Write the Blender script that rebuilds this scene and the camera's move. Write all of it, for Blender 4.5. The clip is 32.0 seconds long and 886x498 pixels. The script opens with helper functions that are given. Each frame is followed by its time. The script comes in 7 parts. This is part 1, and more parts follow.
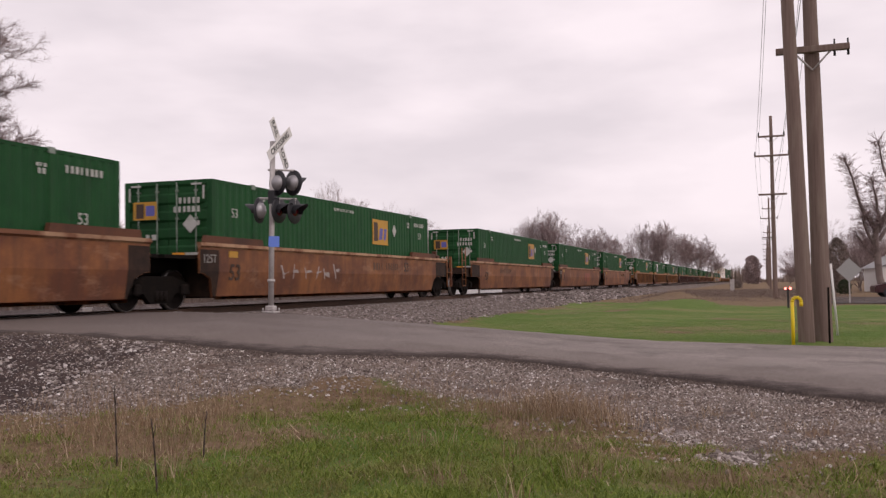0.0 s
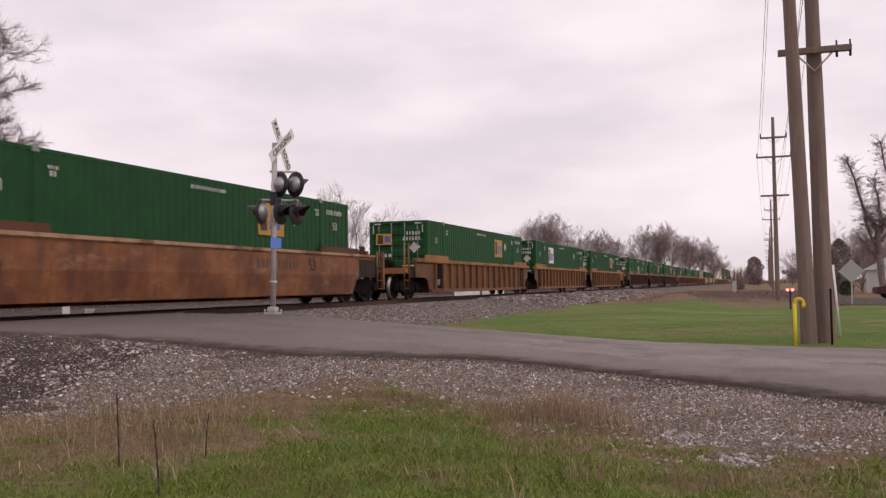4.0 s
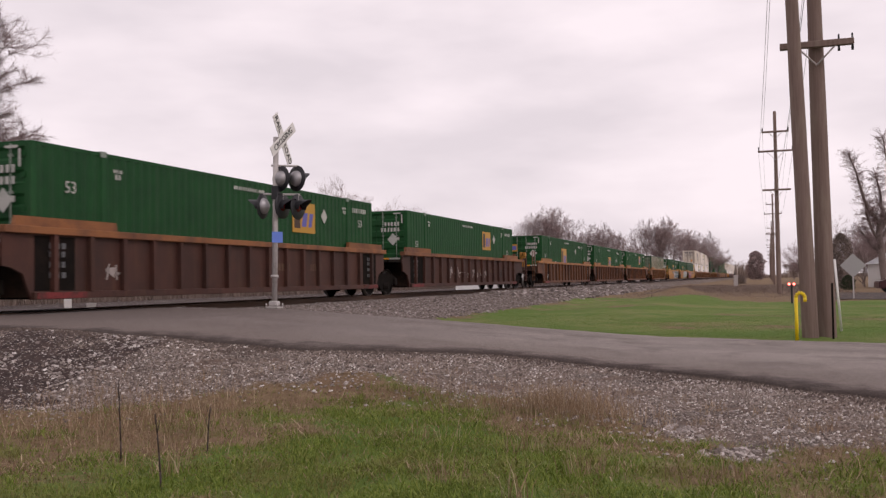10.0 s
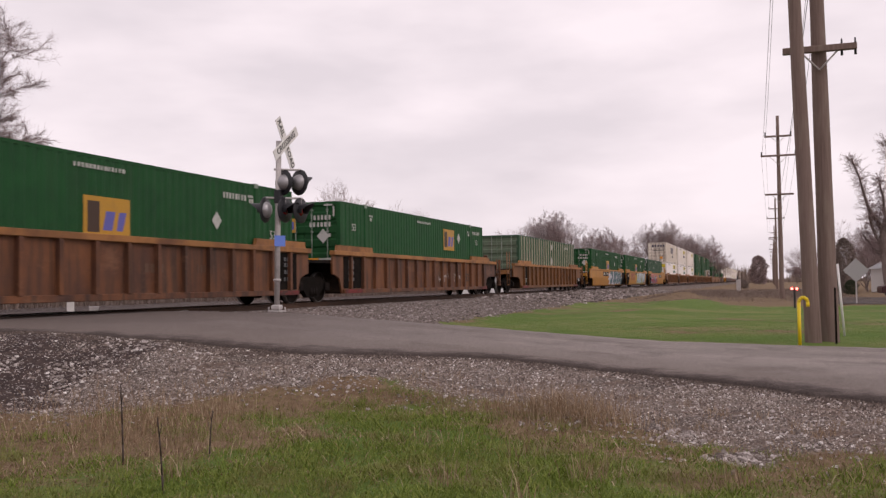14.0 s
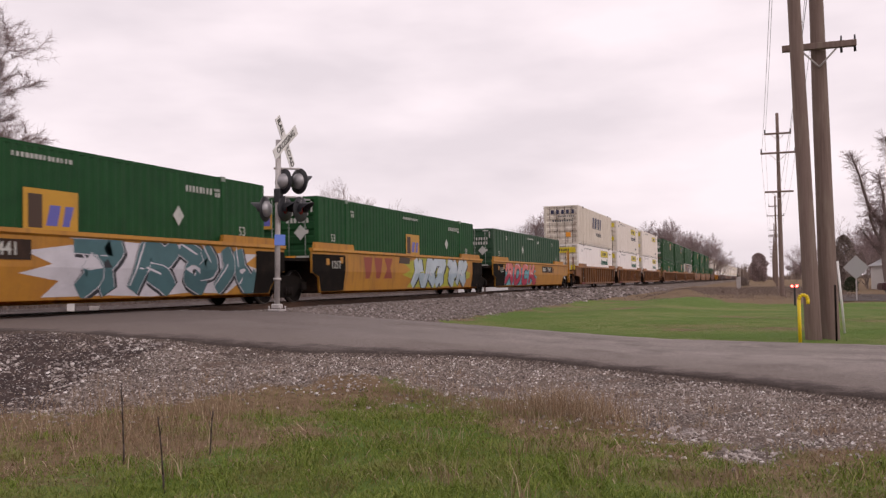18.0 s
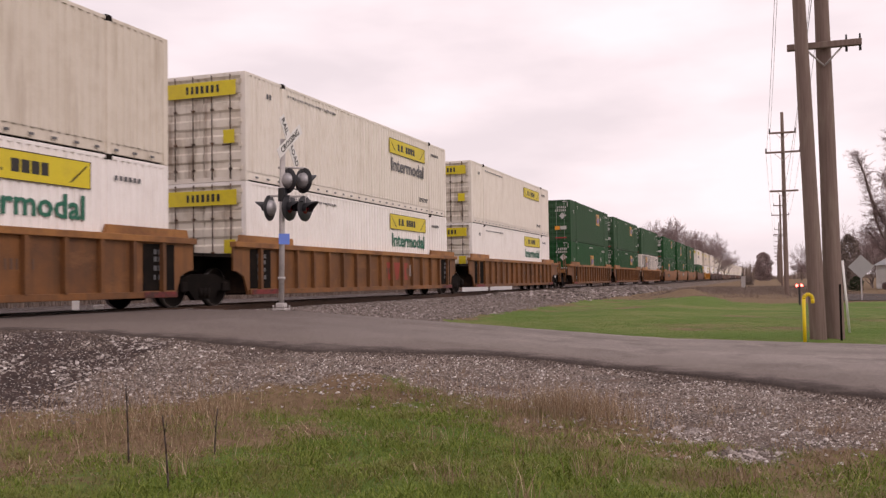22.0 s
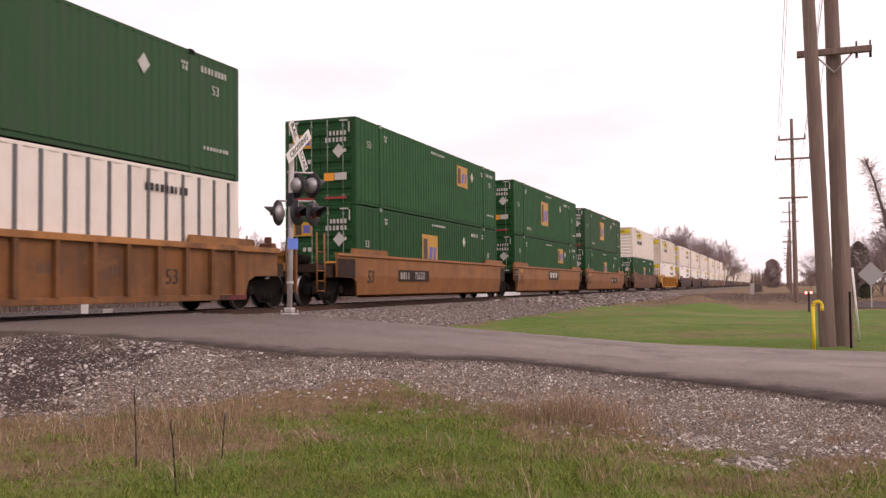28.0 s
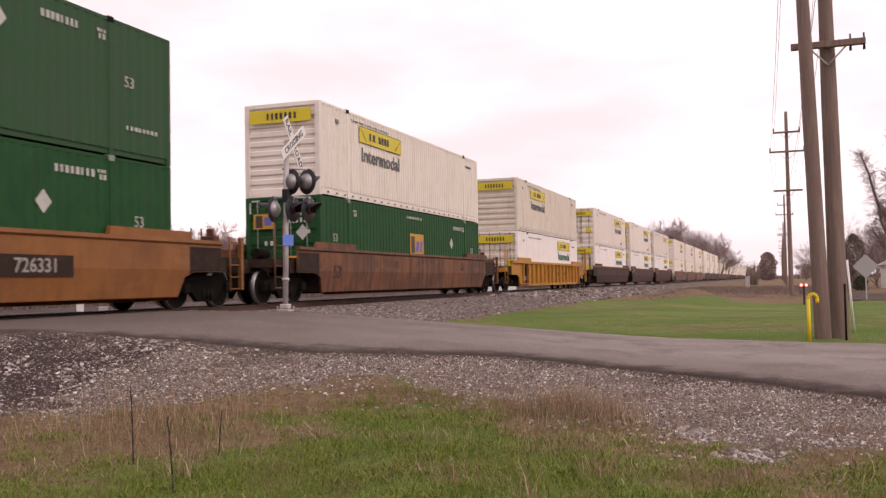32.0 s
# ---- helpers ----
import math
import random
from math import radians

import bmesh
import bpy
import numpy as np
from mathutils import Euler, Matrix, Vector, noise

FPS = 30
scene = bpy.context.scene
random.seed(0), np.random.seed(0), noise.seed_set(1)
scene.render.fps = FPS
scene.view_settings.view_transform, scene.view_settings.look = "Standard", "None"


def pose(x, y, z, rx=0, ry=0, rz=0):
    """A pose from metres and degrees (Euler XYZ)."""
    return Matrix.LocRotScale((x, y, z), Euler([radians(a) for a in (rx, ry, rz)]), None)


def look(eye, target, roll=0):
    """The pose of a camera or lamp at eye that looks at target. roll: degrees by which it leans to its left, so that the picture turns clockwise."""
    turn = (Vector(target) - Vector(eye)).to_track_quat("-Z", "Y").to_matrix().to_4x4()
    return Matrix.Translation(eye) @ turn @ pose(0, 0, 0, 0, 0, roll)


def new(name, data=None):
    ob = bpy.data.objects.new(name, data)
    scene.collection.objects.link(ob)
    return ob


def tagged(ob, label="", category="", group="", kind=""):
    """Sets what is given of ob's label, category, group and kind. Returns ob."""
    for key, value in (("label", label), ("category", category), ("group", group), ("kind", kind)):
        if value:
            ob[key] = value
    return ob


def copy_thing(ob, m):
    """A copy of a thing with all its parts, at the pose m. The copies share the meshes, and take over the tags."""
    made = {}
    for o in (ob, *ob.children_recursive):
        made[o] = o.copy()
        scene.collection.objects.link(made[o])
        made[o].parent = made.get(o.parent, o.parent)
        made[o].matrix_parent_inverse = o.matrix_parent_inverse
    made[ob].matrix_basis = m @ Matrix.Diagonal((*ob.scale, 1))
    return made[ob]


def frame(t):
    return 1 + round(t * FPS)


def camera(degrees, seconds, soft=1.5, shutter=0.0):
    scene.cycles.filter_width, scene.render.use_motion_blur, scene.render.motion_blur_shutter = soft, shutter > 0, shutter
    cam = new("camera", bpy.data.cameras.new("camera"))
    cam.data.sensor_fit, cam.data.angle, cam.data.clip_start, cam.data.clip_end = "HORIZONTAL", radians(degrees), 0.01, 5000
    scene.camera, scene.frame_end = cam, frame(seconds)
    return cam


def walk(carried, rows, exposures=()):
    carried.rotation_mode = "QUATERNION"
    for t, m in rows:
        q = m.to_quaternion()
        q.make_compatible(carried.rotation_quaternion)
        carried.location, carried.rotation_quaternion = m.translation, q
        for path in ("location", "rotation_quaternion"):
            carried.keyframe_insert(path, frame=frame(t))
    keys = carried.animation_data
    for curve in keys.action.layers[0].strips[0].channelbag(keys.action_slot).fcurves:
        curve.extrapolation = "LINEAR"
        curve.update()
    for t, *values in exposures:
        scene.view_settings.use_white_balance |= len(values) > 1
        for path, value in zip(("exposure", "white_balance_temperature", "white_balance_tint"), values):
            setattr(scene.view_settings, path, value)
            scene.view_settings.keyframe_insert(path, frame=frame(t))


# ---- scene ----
# ---- camera: a standing camera that drifts a little by hand ----
EYE = (0.0, 0.0, 0.5)
cam = camera(50.974, 32.0, soft=1.35, shutter=0.12)


def gaze(yaw, pitch, roll):
    """Camera pose from degrees: yaw from the rails' direction, pitch up, roll."""
    a, e = radians(yaw), radians(pitch)
    way = Vector((math.cos(e) * math.cos(a), math.cos(e) * math.sin(a), math.sin(e)))
    return look(EYE, Vector(EYE) + way * 10, roll)


GAZE = (
    (0.0, 18.541, 2.218, -0.855),
    (0.5, 18.521, 2.229, -0.993),
    (1.0, 18.629, 2.353, -0.940),
    (1.5, 18.636, 2.359, -0.906),
    (2.0, 18.639, 2.253, -0.914),
    (2.5, 18.635, 2.231, -0.918),
    (3.0, 18.628, 2.251, -0.903),
    (3.5, 18.631, 2.346, -0.912),
    (5.5, 18.744, 2.025, -0.688),
    (6.0, 18.706, 2.069, -0.765),
    (6.5, 18.758, 2.048, -0.702),
    (7.0, 18.768, 2.073, -0.678),
    (7.5, 18.639, 2.092, -0.853),
    (8.0, 18.710, 2.157, -0.834),
    (8.5, 18.769, 2.248, -0.751),
    (9.0, 18.723, 2.169, -0.764),
    (9.5, 18.732, 1.938, -0.936),
    (10.0, 18.749, 1.949, -0.852),
    (10.5, 18.823, 1.923, -0.779),
    (11.0, 18.817, 2.031, -0.825),
    (11.5, 18.803, 2.185, -0.914),
    (12.0, 18.754, 2.360, -0.915),
    (12.5, 18.781, 2.319, -0.870),
    (13.0, 18.778, 2.364, -0.856),
    (13.5, 18.788, 2.332, -0.826),
    (14.0, 18.899, 2.200, -0.751),
    (14.5, 18.858, 2.171, -0.828),
    (16.5, 18.883, 2.366, -0.889),
    (17.0, 18.917, 2.251, -0.923),
    (17.5, 18.884, 2.161, -0.946),
    (18.0, 18.900, 2.105, -0.936),
    (18.5, 18.949, 2.107, -0.938),
    (19.0, 18.914, 2.198, -0.919),
    (19.5, 18.999, 2.302, -0.929),
    (20.0, 18.987, 2.289, -0.985),
    (20.5, 19.061, 2.226, -0.968),
    (21.0, 19.159, 2.069, -0.843),
    (21.5, 19.097, 2.046, -0.928),
    (22.0, 19.160, 2.059, -0.903),
    (22.5, 19.101, 2.119, -0.916),
    (23.0, 19.058, 2.104, -0.956),
    (23.5, 19.007, 2.127, -0.943),
    (24.0, 19.023, 2.169, -1.068),
    (24.5, 19.105, 2.330, -1.130),
    (25.0, 19.146, 2.033, -1.086),
    (25.5, 19.320, 2.119, -0.967),
    (27.5, 19.605, 2.342, -0.717),
    (28.0, 19.662, 2.401, -0.639),
    (28.5, 19.548, 2.520, -0.763),
    (29.0, 19.531, 2.474, -0.725),
    (29.5, 19.455, 2.313, -0.817),
    (30.0, 19.473, 2.180, -0.867),
    (30.5, 19.455, 2.158, -0.958),
    (31.0, 19.443, 2.229, -0.912),
    (31.5, 19.457, 2.188, -0.996),
    (32.0, 19.396, 2.101, -1.056),
)
EXPOSURES = ((0.0, 0.10, 6850, 20), (14.0, 0.12, 6850, 20), (20.0, 0.20, 6950, 21), (24.0, 0.44, 7180, 24), (25.0, 0.56, 7200, 24), (28.0, 0.53, 7280, 26), (32.0, 0.44, 7280, 26))
walk(cam, [(t, gaze(a, b, c)) for t, a, b, c in GAZE], EXPOSURES)

# ---- sky, sun ----
world = bpy.data.worlds.new("sky")
scene.world = world
world.use_nodes = True
wn, wl = world.node_tree.nodes, world.node_tree.links
wn.clear()
SUN_EL, SUN_AZ = radians(42), radians(200)
sky = wn.new("ShaderNodeTexSky")
sky.sky_type = "NISHITA"
sky.sun_disc = False
sky.sun_elevation, sky.sun_rotation = SUN_EL, SUN_AZ
sky.dust_density = 3.0
tc = wn.new("ShaderNodeTexCoord")
mp = wn.new("ShaderNodeMapping")
mp.inputs["Scale"].default_value = (1.0, 1.0, 3.2)
mp.inputs["Location"].default_value = (0.35, 0.9, 0.2)
cl = wn.new("ShaderNodeTexNoise")
cl.inputs["Scale"].default_value = 2.3
cl.inputs["Detail"].default_value = 5.0
cl.inputs["Roughness"].default_value = 0.5
ramp = wn.new("ShaderNodeValToRGB")
ramp.color_ramp.elements[0].position = 0.38
ramp.color_ramp.elements[0].color = (7.0, 6.8, 7.2, 1)
ramp.color_ramp.elements[1].position = 0.58
ramp.color_ramp.elements[1].color = (8.95, 8.62, 9.0, 1)
mixc = wn.new("ShaderNodeMix")
mixc.data_type = "RGBA"
mixc.inputs["Factor"].default_value = 0.96
bg = wn.new("ShaderNodeBackground")
bg.inputs["Strength"].default_value = 0.1
wout = wn.new("ShaderNodeOutputWorld")
wl.new(tc.outputs["Generated"], mp.inputs["Vector"])
wl.new(mp.outputs["Vector"], cl.inputs["Vector"])
wl.new(cl.outputs["Fac"], ramp.inputs["Fac"])
wl.new(sky.outputs["Color"], mixc.inputs["A"])
wl.new(ramp.outputs["Color"], mixc.inputs["B"])
wl.new(mixc.outputs["Result"], bg.inputs["Color"])
wl.new(bg.outputs["Background"], wout.inputs["Surface"])

sun = new("sun", bpy.data.lights.new("sun", "SUN"))
sun.data.energy = 0.7
sun.data.angle = radians(25)
sun.data.color = (1.0, 0.96, 0.92)
sun.matrix_world = look((0, 0, 60), (math.sin(SUN_AZ) * -40, math.cos(SUN_AZ) * -40, 60 - 40 * math.tan(SUN_EL)))

# ---- materials ----
def nodes_of(name):
    m = bpy.data.materials.new(name)
    m.use_nodes = True
    nt = m.node_tree
    return m, nt.nodes, nt.links, nt.nodes["Principled BSDF"]


def noise_node(n, l, vec, scale, detail=4.0, rough=0.6, stretch=None):
    if stretch:
        mp = n.new("ShaderNodeMapping")
        mp.inputs["Scale"].default_value = stretch
        l.new(vec, mp.inputs["Vector"])
        vec = mp.outputs["Vector"]
    t = n.new("ShaderNodeTexNoise")
    t.inputs["Scale"].default_value = scale
    t.inputs["Detail"].default_value = detail
    t.inputs["Roughness"].default_value = rough
    l.new(vec, t.inputs["Vector"])
    return t.outputs["Fac"]


def ramped(n, l, fac, lo, hi):
    r = n.new("ShaderNodeMapRange")
    r.inputs["From Min"].default_value, r.inputs["From Max"].default_value = lo, hi
    l.new(fac, r.inputs["Value"])
    return r.outputs["Result"]


def mixed(n, l, fac, a, b):
    m = n.new("ShaderNodeMix")
    m.data_type = "RGBA"
    for value, key in ((fac, "Factor"), (a, "A"), (b, "B")):
        if isinstance(value, (int, float)):
            m.inputs[key].default_value = value
        elif isinstance(value, tuple):
            m.inputs[key].default_value = (*value, 1)
        else:
            l.new(value, m.inputs[key])
    return m.outputs["Result"]


def bumped(n, l, b, height, strength, distance):
    u = n.new("ShaderNodeBump")
    u.inputs["Strength"].default_value, u.inputs["Distance"].default_value = strength, distance
    l.new(height, u.inputs["Height"])
    l.new(u.outputs["Normal"], b.inputs["Normal"])


def surface(name, color, rough=0.6, metal=0.0, second=None, patch=(0.5, 0.7), patch_scale=1.5, grain=0.12, grain_scale=40.0,
            streak=None, streak_amount=0.5, streak_at=(0.52, 0.75), bump=0.15, bump_scale=60.0, bump_depth=0.01, vary=0.0, spec=0.4, scuff=None, scuff_amount=0.6):
    """A worn surface: base colour, patches of a second colour, vertical dirt streaks, fine grain and relief."""
    m, n, l, b = nodes_of(name)
    vec = n.new("ShaderNodeTexCoord").outputs["Object"]
    col = color
    info = n.new("ShaderNodeObjectInfo")
    if vary:
        off = n.new("ShaderNodeVectorMath")
        off.operation = "MULTIPLY_ADD"
        off.inputs[1].default_value = (1, 1, 1)
        comb = n.new("ShaderNodeCombineXYZ")
        mul = n.new("ShaderNodeMath")
        mul.operation = "MULTIPLY"
        mul.inputs[1].default_value = 57.0
        l.new(info.outputs["Random"], mul.inputs[0])
        l.new(mul.outputs[0], comb.inputs[0])
        l.new(vec, off.inputs[0])
        l.new(comb.outputs[0], off.inputs[2])
        vec = off.outputs[0]
    if second:
        f = ramped(n, l, noise_node(n, l, vec, patch_scale, 5.0, 0.65), *patch)
        col = mixed(n, l, f, col, second)
    if streak:
        f = ramped(n, l, noise_node(n, l, vec, 1.0, 4.0, 0.6, (3.5, 3.5, 0.35)), *streak_at)
        mm = n.new("ShaderNodeMath")
        mm.operation = "MULTIPLY"
        mm.inputs[1].default_value = streak_amount
        l.new(f, mm.inputs[0])
        col = mixed(n, l, mm.outputs[0], col, streak)
    if scuff:
        f = ramped(n, l, noise_node(n, l, vec, 1.0, 6.0, 0.72, (0.9, 0.9, 2.2)), 0.56, 0.76)
        mm = n.new("ShaderNodeMath")
        mm.operation = "MULTIPLY"
        mm.inputs[1].default_value = scuff_amount
        l.new(f, mm.inputs[0])
        col = mixed(n, l, mm.outputs[0], col, scuff)
    g = noise_node(n, l, vec, grain_scale, 3.0, 0.7)
    hsv = n.new("ShaderNodeHueSaturation")
    gv = n.new("ShaderNodeMapRange")
    gv.inputs["To Min"].default_value, gv.inputs["To Max"].default_value = 1 - grain * 1.6, 1 + grain * 1.6
    gv.inputs["From Min"].default_value, gv.inputs["From Max"].default_value = 0.25, 0.75
    l.new(g, gv.inputs["Value"])
    if vary:
        v2 = n.new("ShaderNodeMath")
        v2.operation = "MULTIPLY_ADD"
        v2.inputs[1].default_value, v2.inputs[2].default_value = vary * 2, 1 - vary
        l.new(info.outputs["Random"], v2.inputs[0])
        v3 = n.new("ShaderNodeMath")
        v3.operation = "MULTIPLY"
        l.new(v2.outputs[0], v3.inputs[0])
        l.new(gv.outputs["Result"], v3.inputs[1])
        l.new(v3.outputs[0], hsv.inputs["Value"])
    else:
        l.new(gv.outputs["Result"], hsv.inputs["Value"])
    if isinstance(col, tuple):
        hsv.inputs["Color"].default_value = (*col, 1)
    else:
        l.new(col, hsv.inputs["Color"])
    l.new(hsv.outputs["Color"], b.inputs["Base Color"])
    b.inputs["Roughness"].default_value = rough
    b.inputs["Metallic"].default_value = metal
    b.inputs["Specular IOR Level"].default_value = spec
    if bump:
        bumped(n, l, b, noise_node(n, l, vec, bump_scale, 4.0, 0.7), bump, bump_depth)
    return m


def plain(name, color, rough=0.5, metal=0.0, glow=0.0):
    m, n, l, b = nodes_of(name)
    b.inputs["Base Color"].default_value = (*color, 1)
    b.inputs["Roughness"].default_value = rough
    b.inputs["Metallic"].default_value = metal
    if glow:
        b.inputs["Emission Color"].default_value = (*color, 1)
        b.inputs["Emission Strength"].default_value = glow
    return m


GREEN = surface("green_paint", (0.0110, 0.073, 0.0215), 0.6, second=(0.008, 0.052, 0.017), patch=(0.40, 0.70), streak=(0.028, 0.060, 0.028), streak_amount=0.3, vary=0.12, grain=0.05, bump=0.04, spec=0.18)
FADED_GREEN = surface("faded_green_paint", (0.026, 0.078, 0.034), 0.65, second=(0.036, 0.074, 0.040), patch=(0.40, 0.70), streak=(0.055, 0.075, 0.050), streak_amount=0.4, vary=0.08, grain=0.06, bump=0.04, spec=0.18)
DARK_GREEN = surface("dark_green_paint", (0.020, 0.066, 0.032), 0.6, second=(0.04, 0.08, 0.05), streak=(0.10, 0.12, 0.09), streak_amount=0.35, vary=0.05, grain=0.06, bump=0.04, spec=0.3)
OLIVE = surface("olive_grey_paint", (0.10, 0.14, 0.09), 0.7, second=(0.16, 0.18, 0.13), streak=(0.08, 0.08, 0.06), streak_amount=0.5, grain=0.06, bump=0.04)
WHITE_CLEAN = surface("clean_white_paint", (0.84, 0.80, 0.775), 0.5, second=(0.76, 0.71, 0.68), patch=(0.45, 0.8), streak=(0.50, 0.43, 0.37), streak_amount=0.22, vary=0.03, grain=0.02, bump=0.02, spec=0.3)
WHITE = surface("white_paint", (0.76, 0.70, 0.635), 0.5, second=(0.68, 0.61, 0.535), patch=(0.45, 0.8), streak=(0.42, 0.34, 0.26), streak_amount=0.28, vary=0.06, grain=0.03, bump=0.03, spec=0.3)
CREAM = surface("cream_paint", (0.66, 0.595, 0.51), 0.5, second=(0.56, 0.49, 0.40), patch=(0.45, 0.8), streak=(0.30, 0.22, 0.15), streak_amount=0.4, vary=0.06, grain=0.03, bump=0.03, spec=0.3)
POST_TAN = surface("tan_post_paint", (0.42, 0.38, 0.30), 0.6, grain=0.06, bump=0.03)
RUST_ORANGE = surface("faded_orange_brown_car_paint", (0.240, 0.090, 0.029), 0.65, scuff=(0.36, 0.205, 0.125), second=(0.115, 0.038, 0.018), patch=(0.40, 0.62), patch_scale=0.75, streak=(0.070, 0.030, 0.019), streak_amount=0.55, streak_at=(0.48, 0.7), vary=0.10, grain=0.10, bump=0.06)
BROWN = surface("brown_car_paint", (0.180, 0.068, 0.026), 0.65, scuff=(0.26, 0.125, 0.065), scuff_amount=0.5, second=(0.085, 0.034, 0.020), patch=(0.40, 0.66), patch_scale=0.6, streak=(0.032, 0.018, 0.014), streak_amount=0.8, streak_at=(0.45, 0.66), vary=0.15, grain=0.12, bump=0.08)
ORANGE_BROWN = surface("orange_brown_car_paint", (0.200, 0.080, 0.023), 0.65, scuff=(0.29, 0.135, 0.052), scuff_amount=0.5, second=(0.105, 0.045, 0.019), patch=(0.40, 0.66), patch_scale=0.6, streak=(0.07, 0.036, 0.018), streak_amount=0.5, streak_at=(0.48, 0.7), vary=0.12, grain=0.12, bump=0.08)
ORANGE_TAN = surface("bright_orange_brown_car_paint", (0.255, 0.100, 0.024), 0.6, scuff=(0.33, 0.165, 0.06), scuff_amount=0.5, second=(0.165, 0.060, 0.018), patch=(0.42, 0.68), patch_scale=0.6, streak=(0.11, 0.05, 0.022), streak_amount=0.4, streak_at=(0.5, 0.72), vary=0.06, grain=0.08, bump=0.05)
DARK_BROWN = surface("dark_red_brown_car_paint", (0.068, 0.024, 0.016), 0.7, second=(0.038, 0.016, 0.012), patch=(0.40, 0.66), patch_scale=0.6, streak=(0.10, 0.045, 0.025), streak_amount=0.5, vary=0.15, grain=0.14, bump=0.08)
CHORD_RUST = surface("rusty_orange_chord_paint", (0.24, 0.092, 0.032), 0.65, second=(0.10, 0.04, 0.022), patch=(0.42, 0.64), patch_scale=0.8, vary=0.15, grain=0.14, bump=0.08)
CHORD_DUSTY = surface("dusty_tan_chord_paint", (0.36, 0.215, 0.125), 0.7, second=(0.17, 0.066, 0.030), patch=(0.46, 0.56), patch_scale=0.7, grain=0.12, vary=0.1, bump=0.06)
PANEL_BROWN = surface("dark_brown_number_panel", (0.030, 0.018, 0.013), 0.75, second=(0.06, 0.03, 0.02), patch_scale=2.0, grain=0.15, spec=0.2)
GUIDE_BROWN = surface("dark_red_brown_guide_paint", (0.115, 0.042, 0.020), 0.7, second=(0.065, 0.027, 0.016), patch=(0.42, 0.62), patch_scale=1.0, grain=0.14, vary=0.1, bump=0.06)
CHORD_ORANGE = surface("dusty_orange_chord_paint", (0.33, 0.145, 0.043), 0.65, second=(0.14, 0.058, 0.025), patch=(0.42, 0.66), patch_scale=0.8, vary=0.15, grain=0.12, bump=0.08)
YELLOW = surface("yellow_car_paint", (0.42, 0.19, 0.018), 0.55, second=(0.32, 0.13, 0.02), patch=(0.45, 0.72), patch_scale=0.6, streak=(0.12, 0.06, 0.02), streak_amount=0.6, vary=0.05, grain=0.08, bump=0.05)
BLACK_STEEL = surface("dirty_black_steel", (0.010, 0.008, 0.007), 0.9, second=(0.020, 0.014, 0.011), grain=0.2, bump=0.15, spec=0.08)
GRIMY = surface("grimy_dark_brown_steel", (0.045, 0.024, 0.016), 0.8, second=(0.020, 0.013, 0.010), patch=(0.4, 0.6), patch_scale=2.0, grain=0.2, bump=0.15, spec=0.25)
WHEEL_STEEL = surface("wheel_steel", (0.013, 0.010, 0.009), 0.85, second=(0.022, 0.015, 0.011), grain=0.2, spec=0.1)
ROD_STEEL = surface("rusty_dark_rod_steel", (0.075, 0.055, 0.045), 0.7, 0.2, second=(0.14, 0.075, 0.045), patch=(0.45, 0.6), patch_scale=6.0, grain=0.15)
DOOR_WHITE = surface("rust_stained_white_door_paint", (0.70, 0.64, 0.56), 0.55, second=(0.52, 0.44, 0.35), patch=(0.48, 0.78), patch_scale=1.8, streak=(0.17, 0.10, 0.06), streak_amount=0.65, streak_at=(0.5, 0.68), vary=0.1, grain=0.06, bump=0.03, spec=0.3)
TREAD = surface("polished_tread_steel", (0.26, 0.25, 0.245), 0.42, 0.9, grain=0.08, bump=0.02)
RAIL_STEEL = surface("rusty_rail_steel", (0.10, 0.055, 0.035), 0.6, 0.4, second=(0.07, 0.04, 0.03), grain=0.2)
LOGO_YELLOW = surface("yellow_panel_paint", (0.47, 0.245, 0.022), 0.5, second=(0.38, 0.20, 0.03), grain=0.05, vary=0.12, bump=0.02)
SIGN_YELLOW = surface("bright_yellow_panel_paint", (0.62, 0.50, 0.02), 0.5, second=(0.52, 0.40, 0.03), grain=0.05, vary=0.05, bump=0.02)
LETTER_DARK = plain("dark_lettering", (0.02, 0.018, 0.016), 0.6)
LETTER_BROWN = plain("dark_brown_lettering", (0.05, 0.025, 0.015), 0.6)
LETTER_VIOLET = plain("violet_lettering", (0.10, 0.10, 0.36), 0.6)
LETTER_BLUE = plain("navy_lettering", (0.028, 0.03, 0.075), 0.6)
LETTER_GREEN = plain("green_lettering", (0.01, 0.13, 0.08), 0.6)
LETTER_WHITE = surface("white_lettering", (0.46, 0.46, 0.43), 0.6, second=(0.30, 0.32, 0.28), patch=(0.5, 0.7), patch_scale=3.0, grain=0.05, bump=0)
ROD_PALE = surface("pale_rod_steel", (0.24, 0.28, 0.24), 0.55, 0.3, second=(0.13, 0.17, 0.13), patch=(0.42, 0.6), patch_scale=5.0, grain=0.1)
LETTER_GREY_PALE = surface("pale_grey_lettering", (0.30, 0.28, 0.26), 0.6, grain=0.08, bump=0)
LETTER_GREY = plain("grey_lettering", (0.10, 0.10, 0.105), 0.6)
LETTER_RED = plain("red_brown_lettering", (0.24, 0.045, 0.025), 0.6)
MARK_ORANGE = plain("orange_placard", (0.75, 0.30, 0.02), 0.6)
MARK_RED = plain("faded_red_paint", (0.28, 0.03, 0.03), 0.6)
BAND_RED = surface("dirty_dark_red_paint", (0.19, 0.026, 0.026), 0.7, second=(0.05, 0.02, 0.015), patch=(0.42, 0.6), patch_scale=3.0, grain=0.15)
STENCIL = plain("worn_stencil_paint", (0.115, 0.062, 0.038), 0.75)
